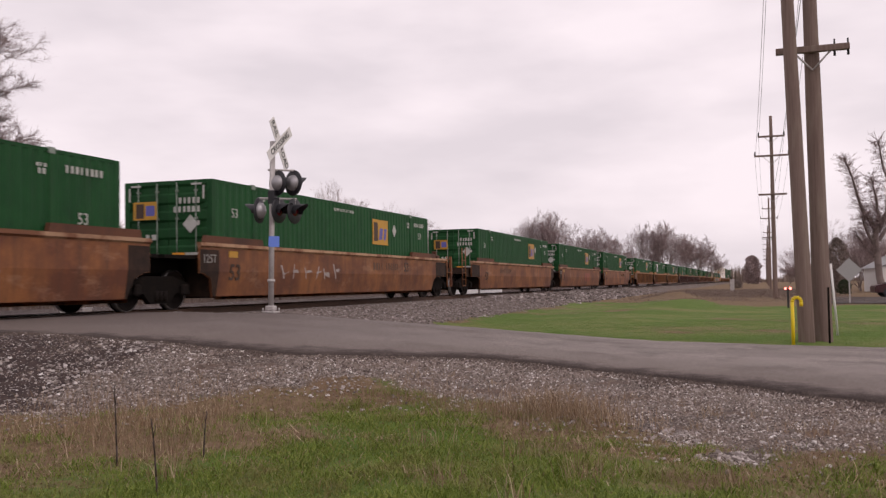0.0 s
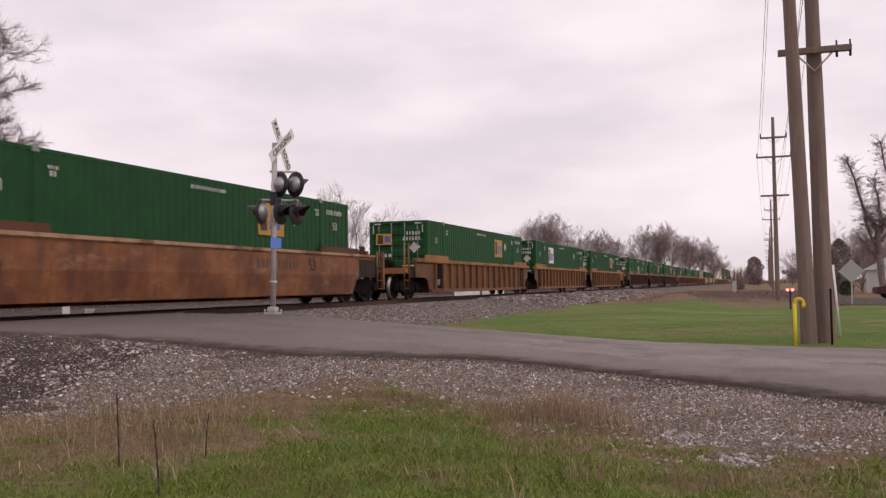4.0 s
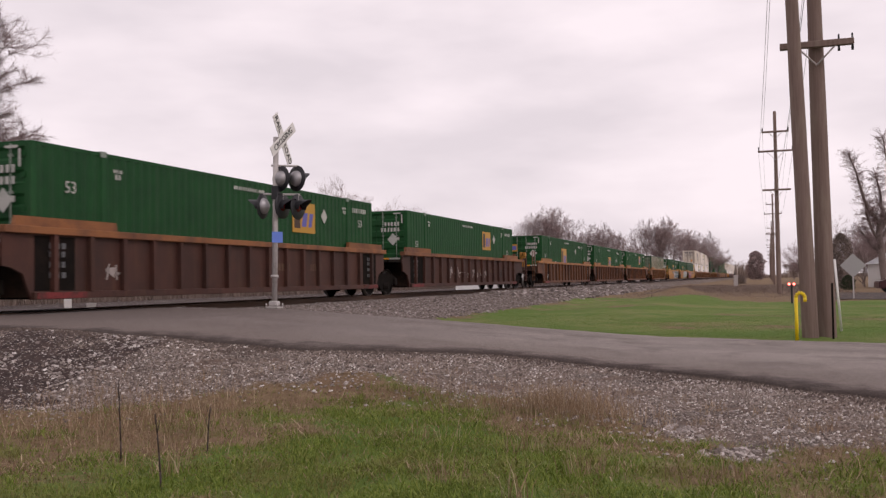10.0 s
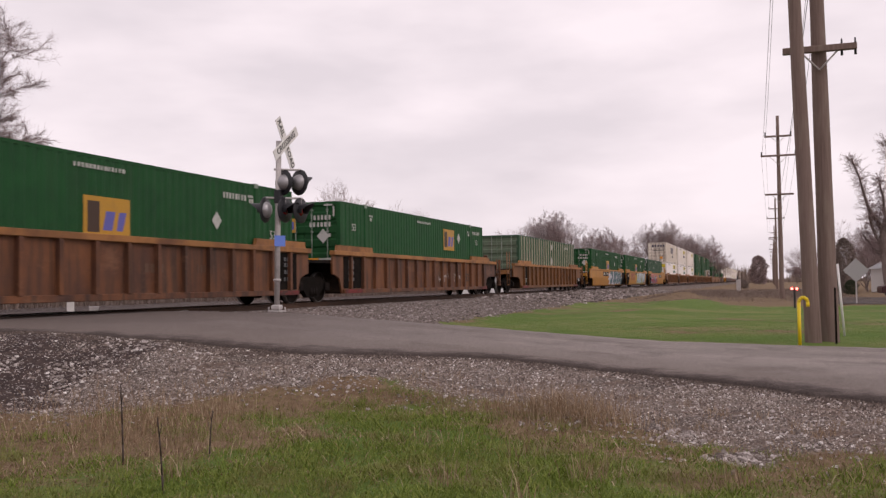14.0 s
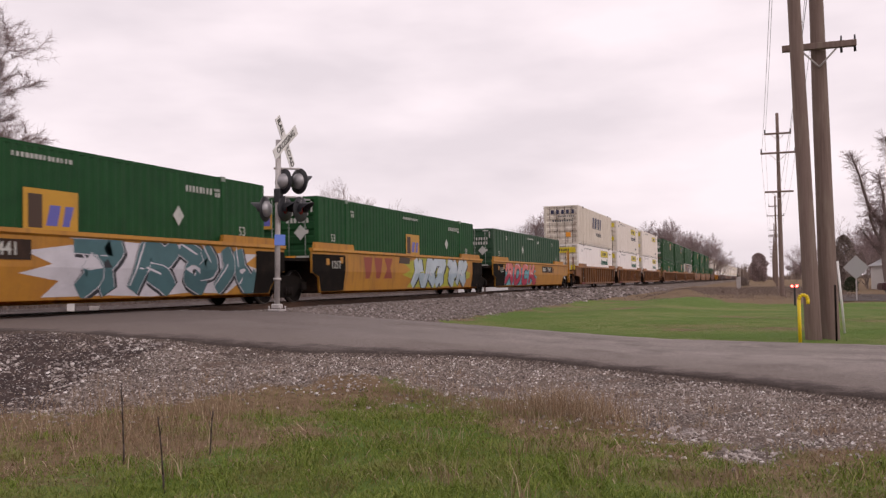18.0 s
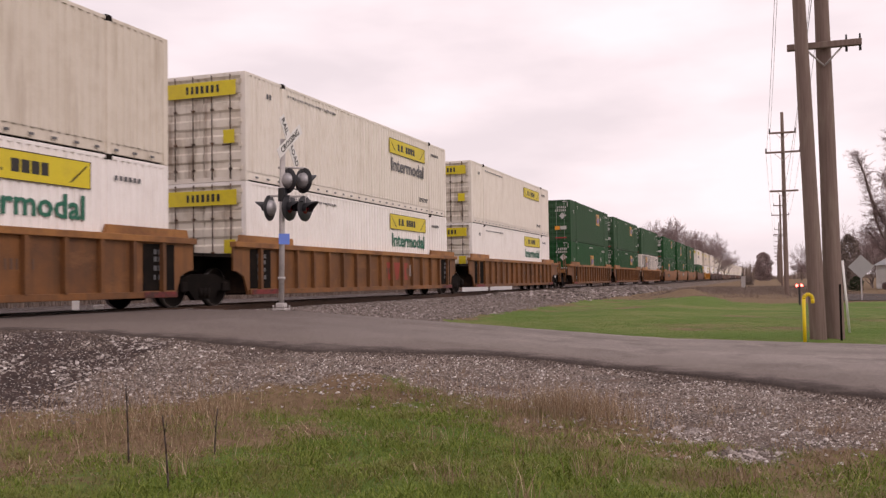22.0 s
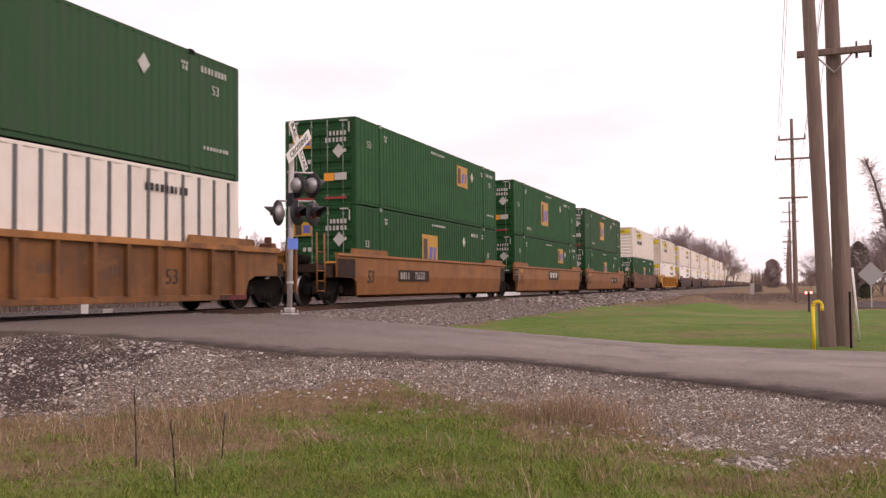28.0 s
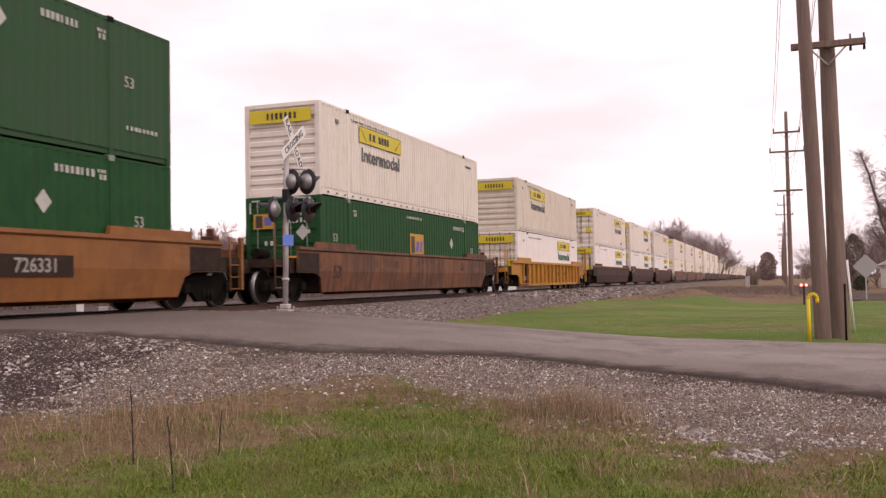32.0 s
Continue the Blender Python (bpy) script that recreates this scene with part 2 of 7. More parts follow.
def asphalt_material():
    m, n, l, b = nodes_of("worn_asphalt")
    vec = n.new("ShaderNodeTexCoord").outputs["Object"]
    lanes = noise_node(n, l, vec, 1.0, 4.0, 0.6, (0.8, 0.13, 1.0))
    blot = noise_node(n, l, vec, 0.9, 5.0, 0.65)
    grit = noise_node(n, l, vec, 40.0, 4.0, 0.8)
    col = mixed(n, l, ramped(n, l, lanes, 0.30, 0.72), (0.180, 0.154, 0.142), (0.248, 0.215, 0.198))
    col = mixed(n, l, ramped(n, l, blot, 0.5, 0.66), col, (0.145, 0.122, 0.112))
    dust = ramped(n, l, noise_node(n, l, vec, 2.6, 5.0, 0.7), 0.56, 0.74)
    col = mixed(n, l, dust, col, (0.285, 0.240, 0.212))
    parts = n.new("ShaderNodeSeparateXYZ")
    l.new(vec, parts.inputs[0])
    # darker towards the crossing, the change broken up by noise
    crossward = n.new("ShaderNodeMath")
    crossward.operation = "MULTIPLY_ADD"
    crossward.inputs[1].default_value = 6.0
    l.new(noise_node(n, l, vec, 0.7, 5.0, 0.7), crossward.inputs[0])
    l.new(parts.outputs[1], crossward.inputs[2])
    col = mixed(n, l, ramped(n, l, crossward.outputs[0], 6.5, 13.0), col, (0.128, 0.103, 0.094))
    edge = n.new("ShaderNodeAttribute")
    edge.attribute_name = "edge"
    ragged = n.new("ShaderNodeMath")
    ragged.operation = "MULTIPLY_ADD"
    ragged.inputs[1].default_value = 1.9
    l.new(noise_node(n, l, vec, 2.2, 5.0, 0.7), ragged.inputs[0])
    l.new(edge.outputs["Fac"], ragged.inputs[2])
    col = mixed(n, l, ramped(n, l, ragged.outputs[0], 3.4, 1.0), col, (0.150, 0.121, 0.108))
    col = mixed(n, l, ramped(n, l, ragged.outputs[0], 1.60, 1.05), col, (0.062, 0.048, 0.043))
    hs = n.new("ShaderNodeHueSaturation")
    gv = n.new("ShaderNodeMapRange")
    gv.inputs["From Min"].default_value, gv.inputs["From Max"].default_value = 0.3, 0.7
    gv.inputs["To Min"].default_value, gv.inputs["To Max"].default_value = 0.5, 1.5
    l.new(grit, gv.inputs["Value"])
    l.new(gv.outputs["Result"], hs.inputs["Value"])
    l.new(col, hs.inputs["Color"])
    l.new(hs.outputs["Color"], b.inputs["Base Color"])
    b.inputs["Roughness"].default_value = 0.92
    b.inputs["Specular IOR Level"].default_value = 0.25
    bumped(n, l, b, grit, 0.6, 0.012)
    return m


ASPHALT = asphalt_material()
TIE = surface("creosoted_tie", (0.05, 0.035, 0.028), 0.85, grain=0.25)
def pole_material():
    m, n, l, b = nodes_of("weathered_pole_wood")
    vec = n.new("ShaderNodeTexCoord").outputs["Object"]
    grain = noise_node(n, l, vec, 1.0, 5.0, 0.7, (34.0, 34.0, 1.1))
    blot = noise_node(n, l, vec, 1.0, 4.0, 0.6, (5.0, 5.0, 0.8))
    col = mixed(n, l, ramped(n, l, grain, 0.32, 0.68), (0.150, 0.106, 0.090), (0.225, 0.163, 0.140))
    col = mixed(n, l, ramped(n, l, blot, 0.5, 0.72), col, (0.235, 0.185, 0.150))
    l.new(col, b.inputs["Base Color"])
    b.inputs["Roughness"].default_value = 0.9
    b.inputs["Specular IOR Level"].default_value = 0.2
    bumped(n, l, b, grain, 0.5, 0.012)
    return m


POLE_WOOD = pole_material()
GALV = surface("galvanized_steel", (0.47, 0.44, 0.43), 0.65, 0.1, second=(0.35, 0.315, 0.30), patch_scale=4.0, grain=0.10)
SIGNAL_BLACK = surface("black_signal_paint", (0.02, 0.02, 0.024), 0.45, grain=0.1)
SIGN_WHITE = plain("sign_white", (0.72, 0.70, 0.68), 0.55)
YELLOW_PIPE = surface("yellow_pipe_paint", (0.72, 0.52, 0.01), 0.45, grain=0.05)
STALK = plain("dead_stalk_brown", (0.055, 0.038, 0.032), 0.8)
BARK = surface("grey_brown_bark", (0.185, 0.145, 0.132), 0.9, grain=0.2, bump=0.3)
# TWIG is paler than real twigs: distance haze is put into its colour
TWIG = surface("reddish_twigs", (0.30, 0.222, 0.215), 0.9, grain=0.2, bump=0)
TWIG_PALE = surface("pale_twigs", (0.30, 0.225, 0.22), 0.9, grain=0.2, bump=0)

# ---- mesh helpers ----
def mesh_object(name, bm, material, parent=None, label=""):
    me = bpy.data.meshes.new(name)
    bm.to_mesh(me)
    bm.free()
    for m in material if isinstance(material, (list, tuple)) else (material,):
        me.materials.append(m)
    ob = new(name, me)
    if parent is not None:
        ob.parent = parent
    if label:
        ob["label"] = label
    return ob


def part(name, bm, material, parent, label=""):
    """One mesh object under a thing or a part."""
    return mesh_object(name, bm, material, parent, label)


def again(ob, m, parent=None):
    """A piece that shares the mesh of another, at its own pose."""
    o = new(ob.name.split(".")[0], ob.data)
    o.parent = parent if parent is not None else ob.parent
    o.matrix_basis = m
    if "label" in ob:
        o["label"] = ob["label"]
    return o


def thing(name, m, label, category, group="", kind=""):
    e = new(name)
    e.empty_display_size = 0.3
    e.matrix_basis = m
    return tagged(e, label, category, group, kind)


def quads(bm, corners, faces, mat=0):
    vs = [bm.verts.new(c) for c in corners]
    for f in faces:
        bm.faces.new([vs[i] for i in f]).material_index = mat
    return vs


BOX_FACES = ((0, 3, 2, 1), (4, 5, 6, 7), (0, 1, 5, 4), (1, 2, 6, 5), (2, 3, 7, 6), (3, 0, 4, 7))


def box(bm, x0, x1, y0, y1, z0, z1, mat=0, bevel=0.0):
    vs = quads(bm, ((x0, y0, z0), (x1, y0, z0), (x1, y1, z0), (x0, y1, z0), (x0, y0, z1), (x1, y0, z1), (x1, y1, z1), (x0, y1, z1)), BOX_FACES, mat)
    if bevel:
        edges = {e for v in vs for e in v.link_edges}
        bmesh.ops.bevel(bm, geom=list(edges), offset=bevel, segments=1, affect="EDGES")


def boxed(*boxes, bevel=0.0):
    bm = bmesh.new()
    for b in boxes:
        box(bm, *b, bevel=bevel)
    return bm


def tube(bm, p0, p1, r0, r1=None, seg=8, mat=0, caps=True):
    r1 = r0 if r1 is None else r1
    p0, p1 = Vector(p0), Vector(p1)
    q = (p1 - p0).to_track_quat("Z", "X")
    rings = []
    for p, r in ((p0, r0), (p1, r1)):
        rings.append([bm.verts.new(p + q @ Vector((r * math.cos(2 * math.pi * k / seg), r * math.sin(2 * math.pi * k / seg), 0))) for k in range(seg)])
    for k in range(seg):
        f = bm.faces.new((rings[0][k], rings[0][(k + 1) % seg], rings[1][(k + 1) % seg], rings[1][k]))
        f.smooth, f.material_index = True, mat
    if caps:
        bm.faces.new(rings[0][::-1]).material_index = mat
        bm.faces.new(rings[1]).material_index = mat


def tubed(points, r, seg=8, mat=0):
    bm = bmesh.new()
    for a, b in zip(points, points[1:]):
        tube(bm, a, b, r, seg=seg, mat=mat)
    return bm


def prism(bm, outline, y0, y1, mat=0):
    """An outline in x and z, pushed from y0 to y1."""
    a = [bm.verts.new((x, y0, z)) for x, z in outline]
    b = [bm.verts.new((x, y1, z)) for x, z in outline]
    k = len(a)
    fs = [bm.faces.new(a), bm.faces.new(b[::-1])]
    fs += [bm.faces.new((a[i], b[i], b[(i + 1) % k], a[(i + 1) % k])) for i in range(k)]
    for f in fs:
        f.material_index = mat


def lathe(bm, profile, axis_m, seg=16, mat=0):
    """A profile of (radius, along) turned about the local y axis, placed by axis_m."""
    rings = []
    for r, h in profile:
        rings.append([bm.verts.new(axis_m @ Vector((r * math.cos(2 * math.pi * k / seg), h, r * math.sin(2 * math.pi * k / seg)))) for k in range(seg)])
    for a, b in zip(rings, rings[1:]):
        for k in range(seg):
            f = bm.faces.new((a[k], b[k], b[(k + 1) % seg], a[(k + 1) % seg]))
            f.smooth, f.material_index = True, mat


def letters(body, size, material_name, align="CENTER", thick=0.004, bold=0.0):
    """A mesh of lettering in the xz plane that reads from -y."""
    cu = bpy.data.curves.new("lettering", "FONT")
    cu.body, cu.size, cu.align_x, cu.align_y = body, size, align, "CENTER"
    cu.extrude, cu.resolution_u, cu.offset = thick, 2, bold
    tmp = bpy.data.objects.new("lettering", cu)
    scene.collection.objects.link(tmp)
    dg = bpy.context.evaluated_depsgraph_get()
    me = bpy.data.meshes.new_from_object(tmp.evaluated_get(dg))
    bpy.data.objects.remove(tmp)
    me.transform(Matrix.Rotation(radians(90), 4, "X"))
    me.materials.clear()
    me.materials.append(material_name)
    return me


def shape_piece(e, name, pieces, material, depth):
    """Flat painted shapes on the wall: outlines of (x, z), bent to the wall's two planes."""
    bm = bmesh.new()
    for o in pieces:
        a = [bm.verts.new((x, 0, z)) for x, z in o]
        bm.faces.new(a)
    bmesh.ops.bisect_plane(bm, geom=bm.verts[:] + bm.edges[:] + bm.faces[:], plane_co=(0, 0, 0.92), plane_no=(0, 0, 1))
    for v in bm.verts:
        v.co.y = -1.40 - 0.07 - depth + max(0.0, 0.92 - v.co.z) * 0.16
    bmesh.ops.triangulate(bm, faces=bm.faces[:])
    for f in bm.faces:
        if f.normal.y > 0:
            f.normal_flip()
    return part(name, bm, material, e)


def sheet_mesh(name, xs, ys, height, material, smooth=True):
    """A grid over xs and ys with heights."""
    xs, ys = np.asarray(xs, float), np.asarray(ys, float)
    gx, gy = np.meshgrid(xs, ys)
    gz = height(gx, gy)
    nx, ny = len(xs), len(ys)
    co = np.stack([gx, gy, gz], -1).reshape(-1, 3)
    i = (np.arange(ny - 1)[:, None] * nx + np.arange(nx - 1)[None, :]).ravel()
    fs = np.stack([i, i + 1, i + nx + 1, i + nx], 1)
    me = bpy.data.meshes.new(name)
    me.from_pydata(co.tolist(), [], fs.tolist())
    if smooth:
        me.shade_smooth()
    me.materials.append(material)
    return new(name, me)


# ---- the lie of the land: rails along x at z 0, the road across them along y ----
TRACK_Y = 14.125
ROAD_X1 = 17.75


def wob(x, y, s, a, seed=0.0):
    return a * (np.sin(x * s * 1.3 + seed + 1.7 * np.sin(y * s * 0.7 + seed)) * np.cos(y * s * 1.1 - seed * 2 + 1.3 * np.sin(x * s * 0.9)))


def road_z(y):
    return np.interp(y, (-60, -6, -2, 1.7, 5.7, 9.5, 12.2, 16.2, 19, 26, 60), (-0.85, -0.74, -0.69, -0.61, -0.33, -0.06, -0.012, -0.012, -0.1, -0.55, -0.7))


def road_x0(y):
    """The road's near edge: it widens towards the camera's side."""
    return np.interp(y, (-30, -8, -1.1, 0, 1.8, 3.3, 4.3, 5.1, 6.0, 7.7, 9.85, 12, 16.5, 20, 30), (5.5, 6.5, 9.9, 10.7, 11.9, 12.25, 11.7, 11.1, 10.75, 10.6, 10.1, 9.6, 9.6, 11.5, 11.9))


def verge_x(y):
    """Where the grass by the camera gives way to stones."""
    return np.interp(y, (-8, -2.5, -1, 0.2, 0.9, 1.8, 2.5, 3.65, 4.7, 5.4, 6.0, 6.5, 7.4, 8.5, 12), (4.5, 6.6, 7.6, 7.5, 8.1, 8.9, 9.6, 10.3, 9.9, 9.2, 8.5, 7.9, 7.5, 7.0, 5.5))


def land_z(x, y):
    x, y = np.asarray(x, float), np.asarray(y, float)
    near = np.interp(y, (2, 6.5, 7.6, 10.6, 12.2, 16.0, 17.6, 21, 26), (-0.8, -0.8, -0.77, -0.17, -0.15, -0.15, -0.2, -0.75, -0.8))
    far = np.interp(y, (2, 7.4, 8.3, 11.4, 12.2, 16.0, 17.0, 19.5, 24), (-0.70, -0.66, -0.56, -0.17, -0.15, -0.15, -0.2, -0.7, -0.75))
    x0 = road_x0(y)
    rz = road_z(y)
    left = np.clip((x - (x0 - 3.0)) / 2.9, 0, 1)
    left = left * left * (3 - 2 * left)
    n = near * (1 - left) + (rz - 0.035) * left
    right = np.clip((x - ROAD_X1 - 0.1) / 1.8, 0, 1)
    z = np.where(x < x0, n, np.where(x < ROAD_X1, rz - 0.05, (rz - 0.03) * (1 - right) + far * right))
    calm = np.clip(np.maximum(x0 - 0.2 - x, x - ROAD_X1 - 0.3), 0, 1) * np.where((y > 12.0) & (y < 16.3), 0.0, 1.0)
    z = z + calm * (wob(x, y, 0.9, 0.025) + wob(x, y, 2.7, 0.014, 1.0) + wob(x, y, 6.1, 0.008, 2.0))
    heap = 0.05 * np.exp(-(((x - 9.9) / 0.9) ** 2 + ((y - 8.9) / 0.7) ** 2)) + 0.03 * np.exp(-(((x - 10.3) / 0.5) ** 2 + ((y - 7.5) / 0.5) ** 2))
    hump = 0.27 * np.exp(-(((x - 47) / 9) ** 2 + ((y - 3.4) / 1.5) ** 2)) + 0.10 * np.exp(-(((x - 40) / 9) ** 2 + ((y - 5.0) / 2.0) ** 2)) + 0.55 * np.exp(-(((x - 64) / 6) ** 2 + ((y - 5.0) / 1.3) ** 2))
    return z + hump + heap


def cover(x, y):
    """What covers the ground: shares of stone, of dark earth, and how dry the grass is."""
    w = wob(x, y, 1.7, 0.35, 3.0) + wob(x, y, 4.1, 0.22, 5.0)
    past = x > ROAD_X1
    stone = np.clip((x + w - verge_x(y)) / 0.5 + 0.5, 0, 1)
    toe = np.interp(x, (17.6, 19.0, 24.0, 40.0), (6.9, 7.9, 8.5, 8.7))
    stone = np.where(past, np.clip((y + w * 0.6 - toe) / 0.6 + 0.5, 0, 1), stone)
    stone = np.where(y > 23, 0, np.where(y > 17, 0.8, stone))
    spot = np.exp(-(((x - 7.1) / 0.25) ** 2 + ((y - 0.17) / 0.22) ** 2))
    stone = np.maximum(stone, np.clip(spot * 1.6 + w * 0.3, 0, 1) * (spot > 0.1))
    dirt = np.clip((y + w - 6.95) / 0.6, 0, 1) * np.clip((x - 5.5) / 1.0, 0, 1) * np.clip((11.2 - x + w - (y > 9.6) * 0.8) / 0.6, 0, 1) * ~past * (y < 12)
    dirt = dirt * np.clip(0.95 + wob(x, y, 3.1, 0.35, 2.0), 0, 1)
    dry = np.clip(1.0 - (verge_x(y) - x) / 2.0, 0, 1) * 0.8 + np.clip((y / np.maximum(x, 0.1) - 0.38) / 0.3, 0, 1) * 0.78 * np.clip((np.hypot(x, y) - 6.3) / 1.5, 0.15, 1) + np.clip((1.0 - y) / 1.6, 0, 1) * 0.35
    dry = np.clip(dry + 0.10 + wob(x, y, 0.8, 0.22, 2.0) + wob(x, y, 2.3, 0.38, 7.0) + wob(x, y, 5.3, 0.22, 1.0), 0, 1)
    lawn_dry = np.clip((x + 3 * w - np.interp(y, (-2, 1.5, 3, 6, 8), (44, 45, 52, 54, 50))) / 4, 0, 1) + np.clip((y - 18) / 1.5, 0, 1) + np.clip(wob(x, y, 0.38, 0.75, 4.0) - 0.20, 0, 0.45) + np.clip(wob(x, y, 1.3, 0.5, 8.0) - 0.12, 0, 0.3) + np.clip((y + w - (toe - 0.7)) / 1.2, 0, 0.32)
    dry = np.where(past, np.clip(lawn_dry, 0, 1), np.where(y > 16, 1, dry))
    dirt = np.where((y > 24) & (y < 60), np.clip((y - 24) / 2.0, 0, 1.0), dirt)
    return stone, dirt, dry


def ground_material():
    m, n, l, b = nodes_of("ground_cover")
    vec = n.new("ShaderNodeTexCoord").outputs["Object"]
    at = n.new("ShaderNodeAttribute")
    at.attribute_name = "cover"
    sep = n.new("ShaderNodeSeparateColor")
    l.new(at.outputs["Color"], sep.inputs[0])
    mid = noise_node(n, l, vec, 1.8, 5.0, 0.65)
    big = noise_node(n, l, vec, 0.22, 4.0, 0.6)
    fine = noise_node(n, l, vec, 9.0, 4.0, 0.7)
    grit = noise_node(n, l, vec, 34.0, 3.0, 0.75)

    def share(socket, spreads=0.5):
        a = n.new("ShaderNodeMath")
        a.operation = "MULTIPLY_ADD"
        a.inputs[1].default_value, a.inputs[2].default_value = spreads, -spreads / 2
        l.new(fine, a.inputs[0])
        c = n.new("ShaderNodeMath")
        c.operation = "ADD"
        c.use_clamp = True
        l.new(socket, c.inputs[0])
        l.new(a.outputs[0], c.inputs[1])
        return ramped(n, l, c.outputs[0], 0.3, 0.7)

    cells = n.new("ShaderNodeTexVoronoi")
    cells.inputs["Scale"].default_value = 52.0
    l.new(vec, cells.inputs["Vector"])
    one = n.new("ShaderNodeSeparateColor")
    l.new(cells.outputs["Color"], one.inputs[0])
    pebble = n.new("ShaderNodeValToRGB")
    for pos, c in ((0.3, (0.126, 0.103, 0.090)), (0.7, (0.240, 0.205, 0.182)), (0.9, (0.355, 0.31, 0.28))):
        pebble.color_ramp.elements.new(pos).color = (*c, 1)
    pebble.color_ramp.elements[0].color = (0.075, 0.055, 0.046, 1)
    pebble.color_ramp.elements[-1].color = (0.62, 0.57, 0.53, 1)
    l.new(one.outputs[0], pebble.inputs["Fac"])
    gaps = ramped(n, l, cells.outputs["Distance"], 0.75, 0.35)
    lush = mixed(n, l, ramped(n, l, fine, 0.3, 0.7), (0.066, 0.108, 0.021), (0.122, 0.196, 0.040))
    lush = mixed(n, l, ramped(n, l, big, 0.42, 0.62), lush, (0.160, 0.180, 0.060))
    lush = mixed(n, l, ramped(n, l, noise_node(n, l, vec, 0.7, 4.0, 0.7), 0.46, 0.62), lush, (0.086, 0.144, 0.028))
    dry = mixed(n, l, ramped(n, l, fine, 0.3, 0.7), (0.115, 0.078, 0.045), (0.250, 0.175, 0.108))
    dry = mixed(n, l, ramped(n, l, mid, 0.45, 0.7), dry, (0.155, 0.100, 0.062))
    grass = mixed(n, l, share(sep.outputs[2], 0.9), lush, dry)
    stone = mixed(n, l, gaps, (0.075, 0.054, 0.045), pebble.outputs["Color"])
    soil = mixed(n, l, ramped(n, l, grit, 0.35, 0.65), (0.085, 0.058, 0.046), (0.20, 0.145, 0.115))
    stone = mixed(n, l, ramped(n, l, mid, 0.49, 0.61), stone, soil)
    white = ramped(n, l, one.outputs[1], 0.86, 0.90)
    dirt = mixed(n, l, ramped(n, l, fine, 0.3, 0.7), (0.032, 0.023, 0.022), (0.088, 0.062, 0.056))
    pale = n.new("ShaderNodeMath")
    pale.operation = "MULTIPLY"
    l.new(white, pale.inputs[0])
    l.new(gaps, pale.inputs[1])
    dirt = mixed(n, l, pale.outputs[0], dirt, (0.42, 0.39, 0.37))
    col = mixed(n, l, share(sep.outputs[0]), grass, stone)
    col = mixed(n, l, share(sep.outputs[1], 0.3), col, dirt)
    l.new(col, b.inputs["Base Color"])
    b.inputs["Roughness"].default_value = 0.95
    b.inputs["Specular IOR Level"].default_value = 0.15
    bumped(n, l, b, grit, 0.9, 0.03)
    return m


def spread(near0, near1, step, far0, far1, growth=1.22):
    v = list(np.arange(near0, near1 + 1e-6, step))
    d = step
    while v[-1] < far1:
        d *= growth
        v.append(v[-1] + d)
    d, w = step, [near0]
    while w[-1] > far0:
        d *= growth
        w.append(w[-1] - d)
    return w[:0:-1] + v


GROUND = ground_material()
ground = sheet_mesh("ground", spread(2.0, 24.0, 0.11, -900, 2600, 1.12), spread(-4.0, 18.0, 0.11, -1500, 1500, 1.15), land_z, GROUND)
tagged(ground, "grassy and stony ground of verge, track bed and field", "ground", kind="structure")


def paint_cover(ob):
    me = ob.data
    co = np.empty(len(me.vertices) * 3)
    me.vertices.foreach_get("co", co)
    co = co.reshape(-1, 3)
    s, d, r = cover(co[:, 0], co[:, 1])
    at = me.attributes.new("cover", "FLOAT_COLOR", "POINT")
    at.data.foreach_set("color", np.stack([s, d, r, np.ones_like(s)], 1).ravel())


paint_cover(ground)


# the road: a worn slab with a ragged near edge
def build_road():
    ys = np.arange(-60, 30.01, 0.2)
    bm = bmesh.new()
    rows = []
    rng = random.Random(4)
    for y in ys:
        z = float(road_z(y))
        a = float(road_x0(y)) + 0.10 * math.sin(y * 1.9) + 0.06 * math.sin(y * 5.3) + rng.uniform(-0.05, 0.05)
        b = ROAD_X1 + 0.06 * math.sin(y * 1.4) + rng.uniform(-0.04, 0.04)
        row = []
        for k in range(13):
            t = k / 12
            crown = 0.05 * (1 - (2 * t - 1) ** 2)
            row.append(bm.verts.new((a + (b - a) * t, y, z + (crown if y < 9 else 0) + rng.uniform(-0.004, 0.004))))
        rows.append([bm.verts.new((a - 0.05, y, z - 0.14))] + row + [bm.verts.new((b + 0.05, y, z - 0.14))])
    away = [v for r in rows for v in [0.0] + [(k / 12) * 6.0 for k in range(13)] + [6.0]]
    for r, s in zip(rows, rows[1:]):
        for k in range(len(r) - 1):
            f = bm.faces.new((r[k], r[k + 1], s[k + 1], s[k]))
            f.smooth = True
    bm.verts.index_update()
    order = [v.index for r in rows for v in r]
    ob = mesh_object("road", bm, ASPHALT)
    values = np.zeros(len(order))
    values[order] = away
    ob.data.attributes.new("edge", "FLOAT", "POINT").data.foreach_set("value", values)
    return ob


road = tagged(build_road(), "worn grey asphalt road over the rail crossing", "road", kind="structure")

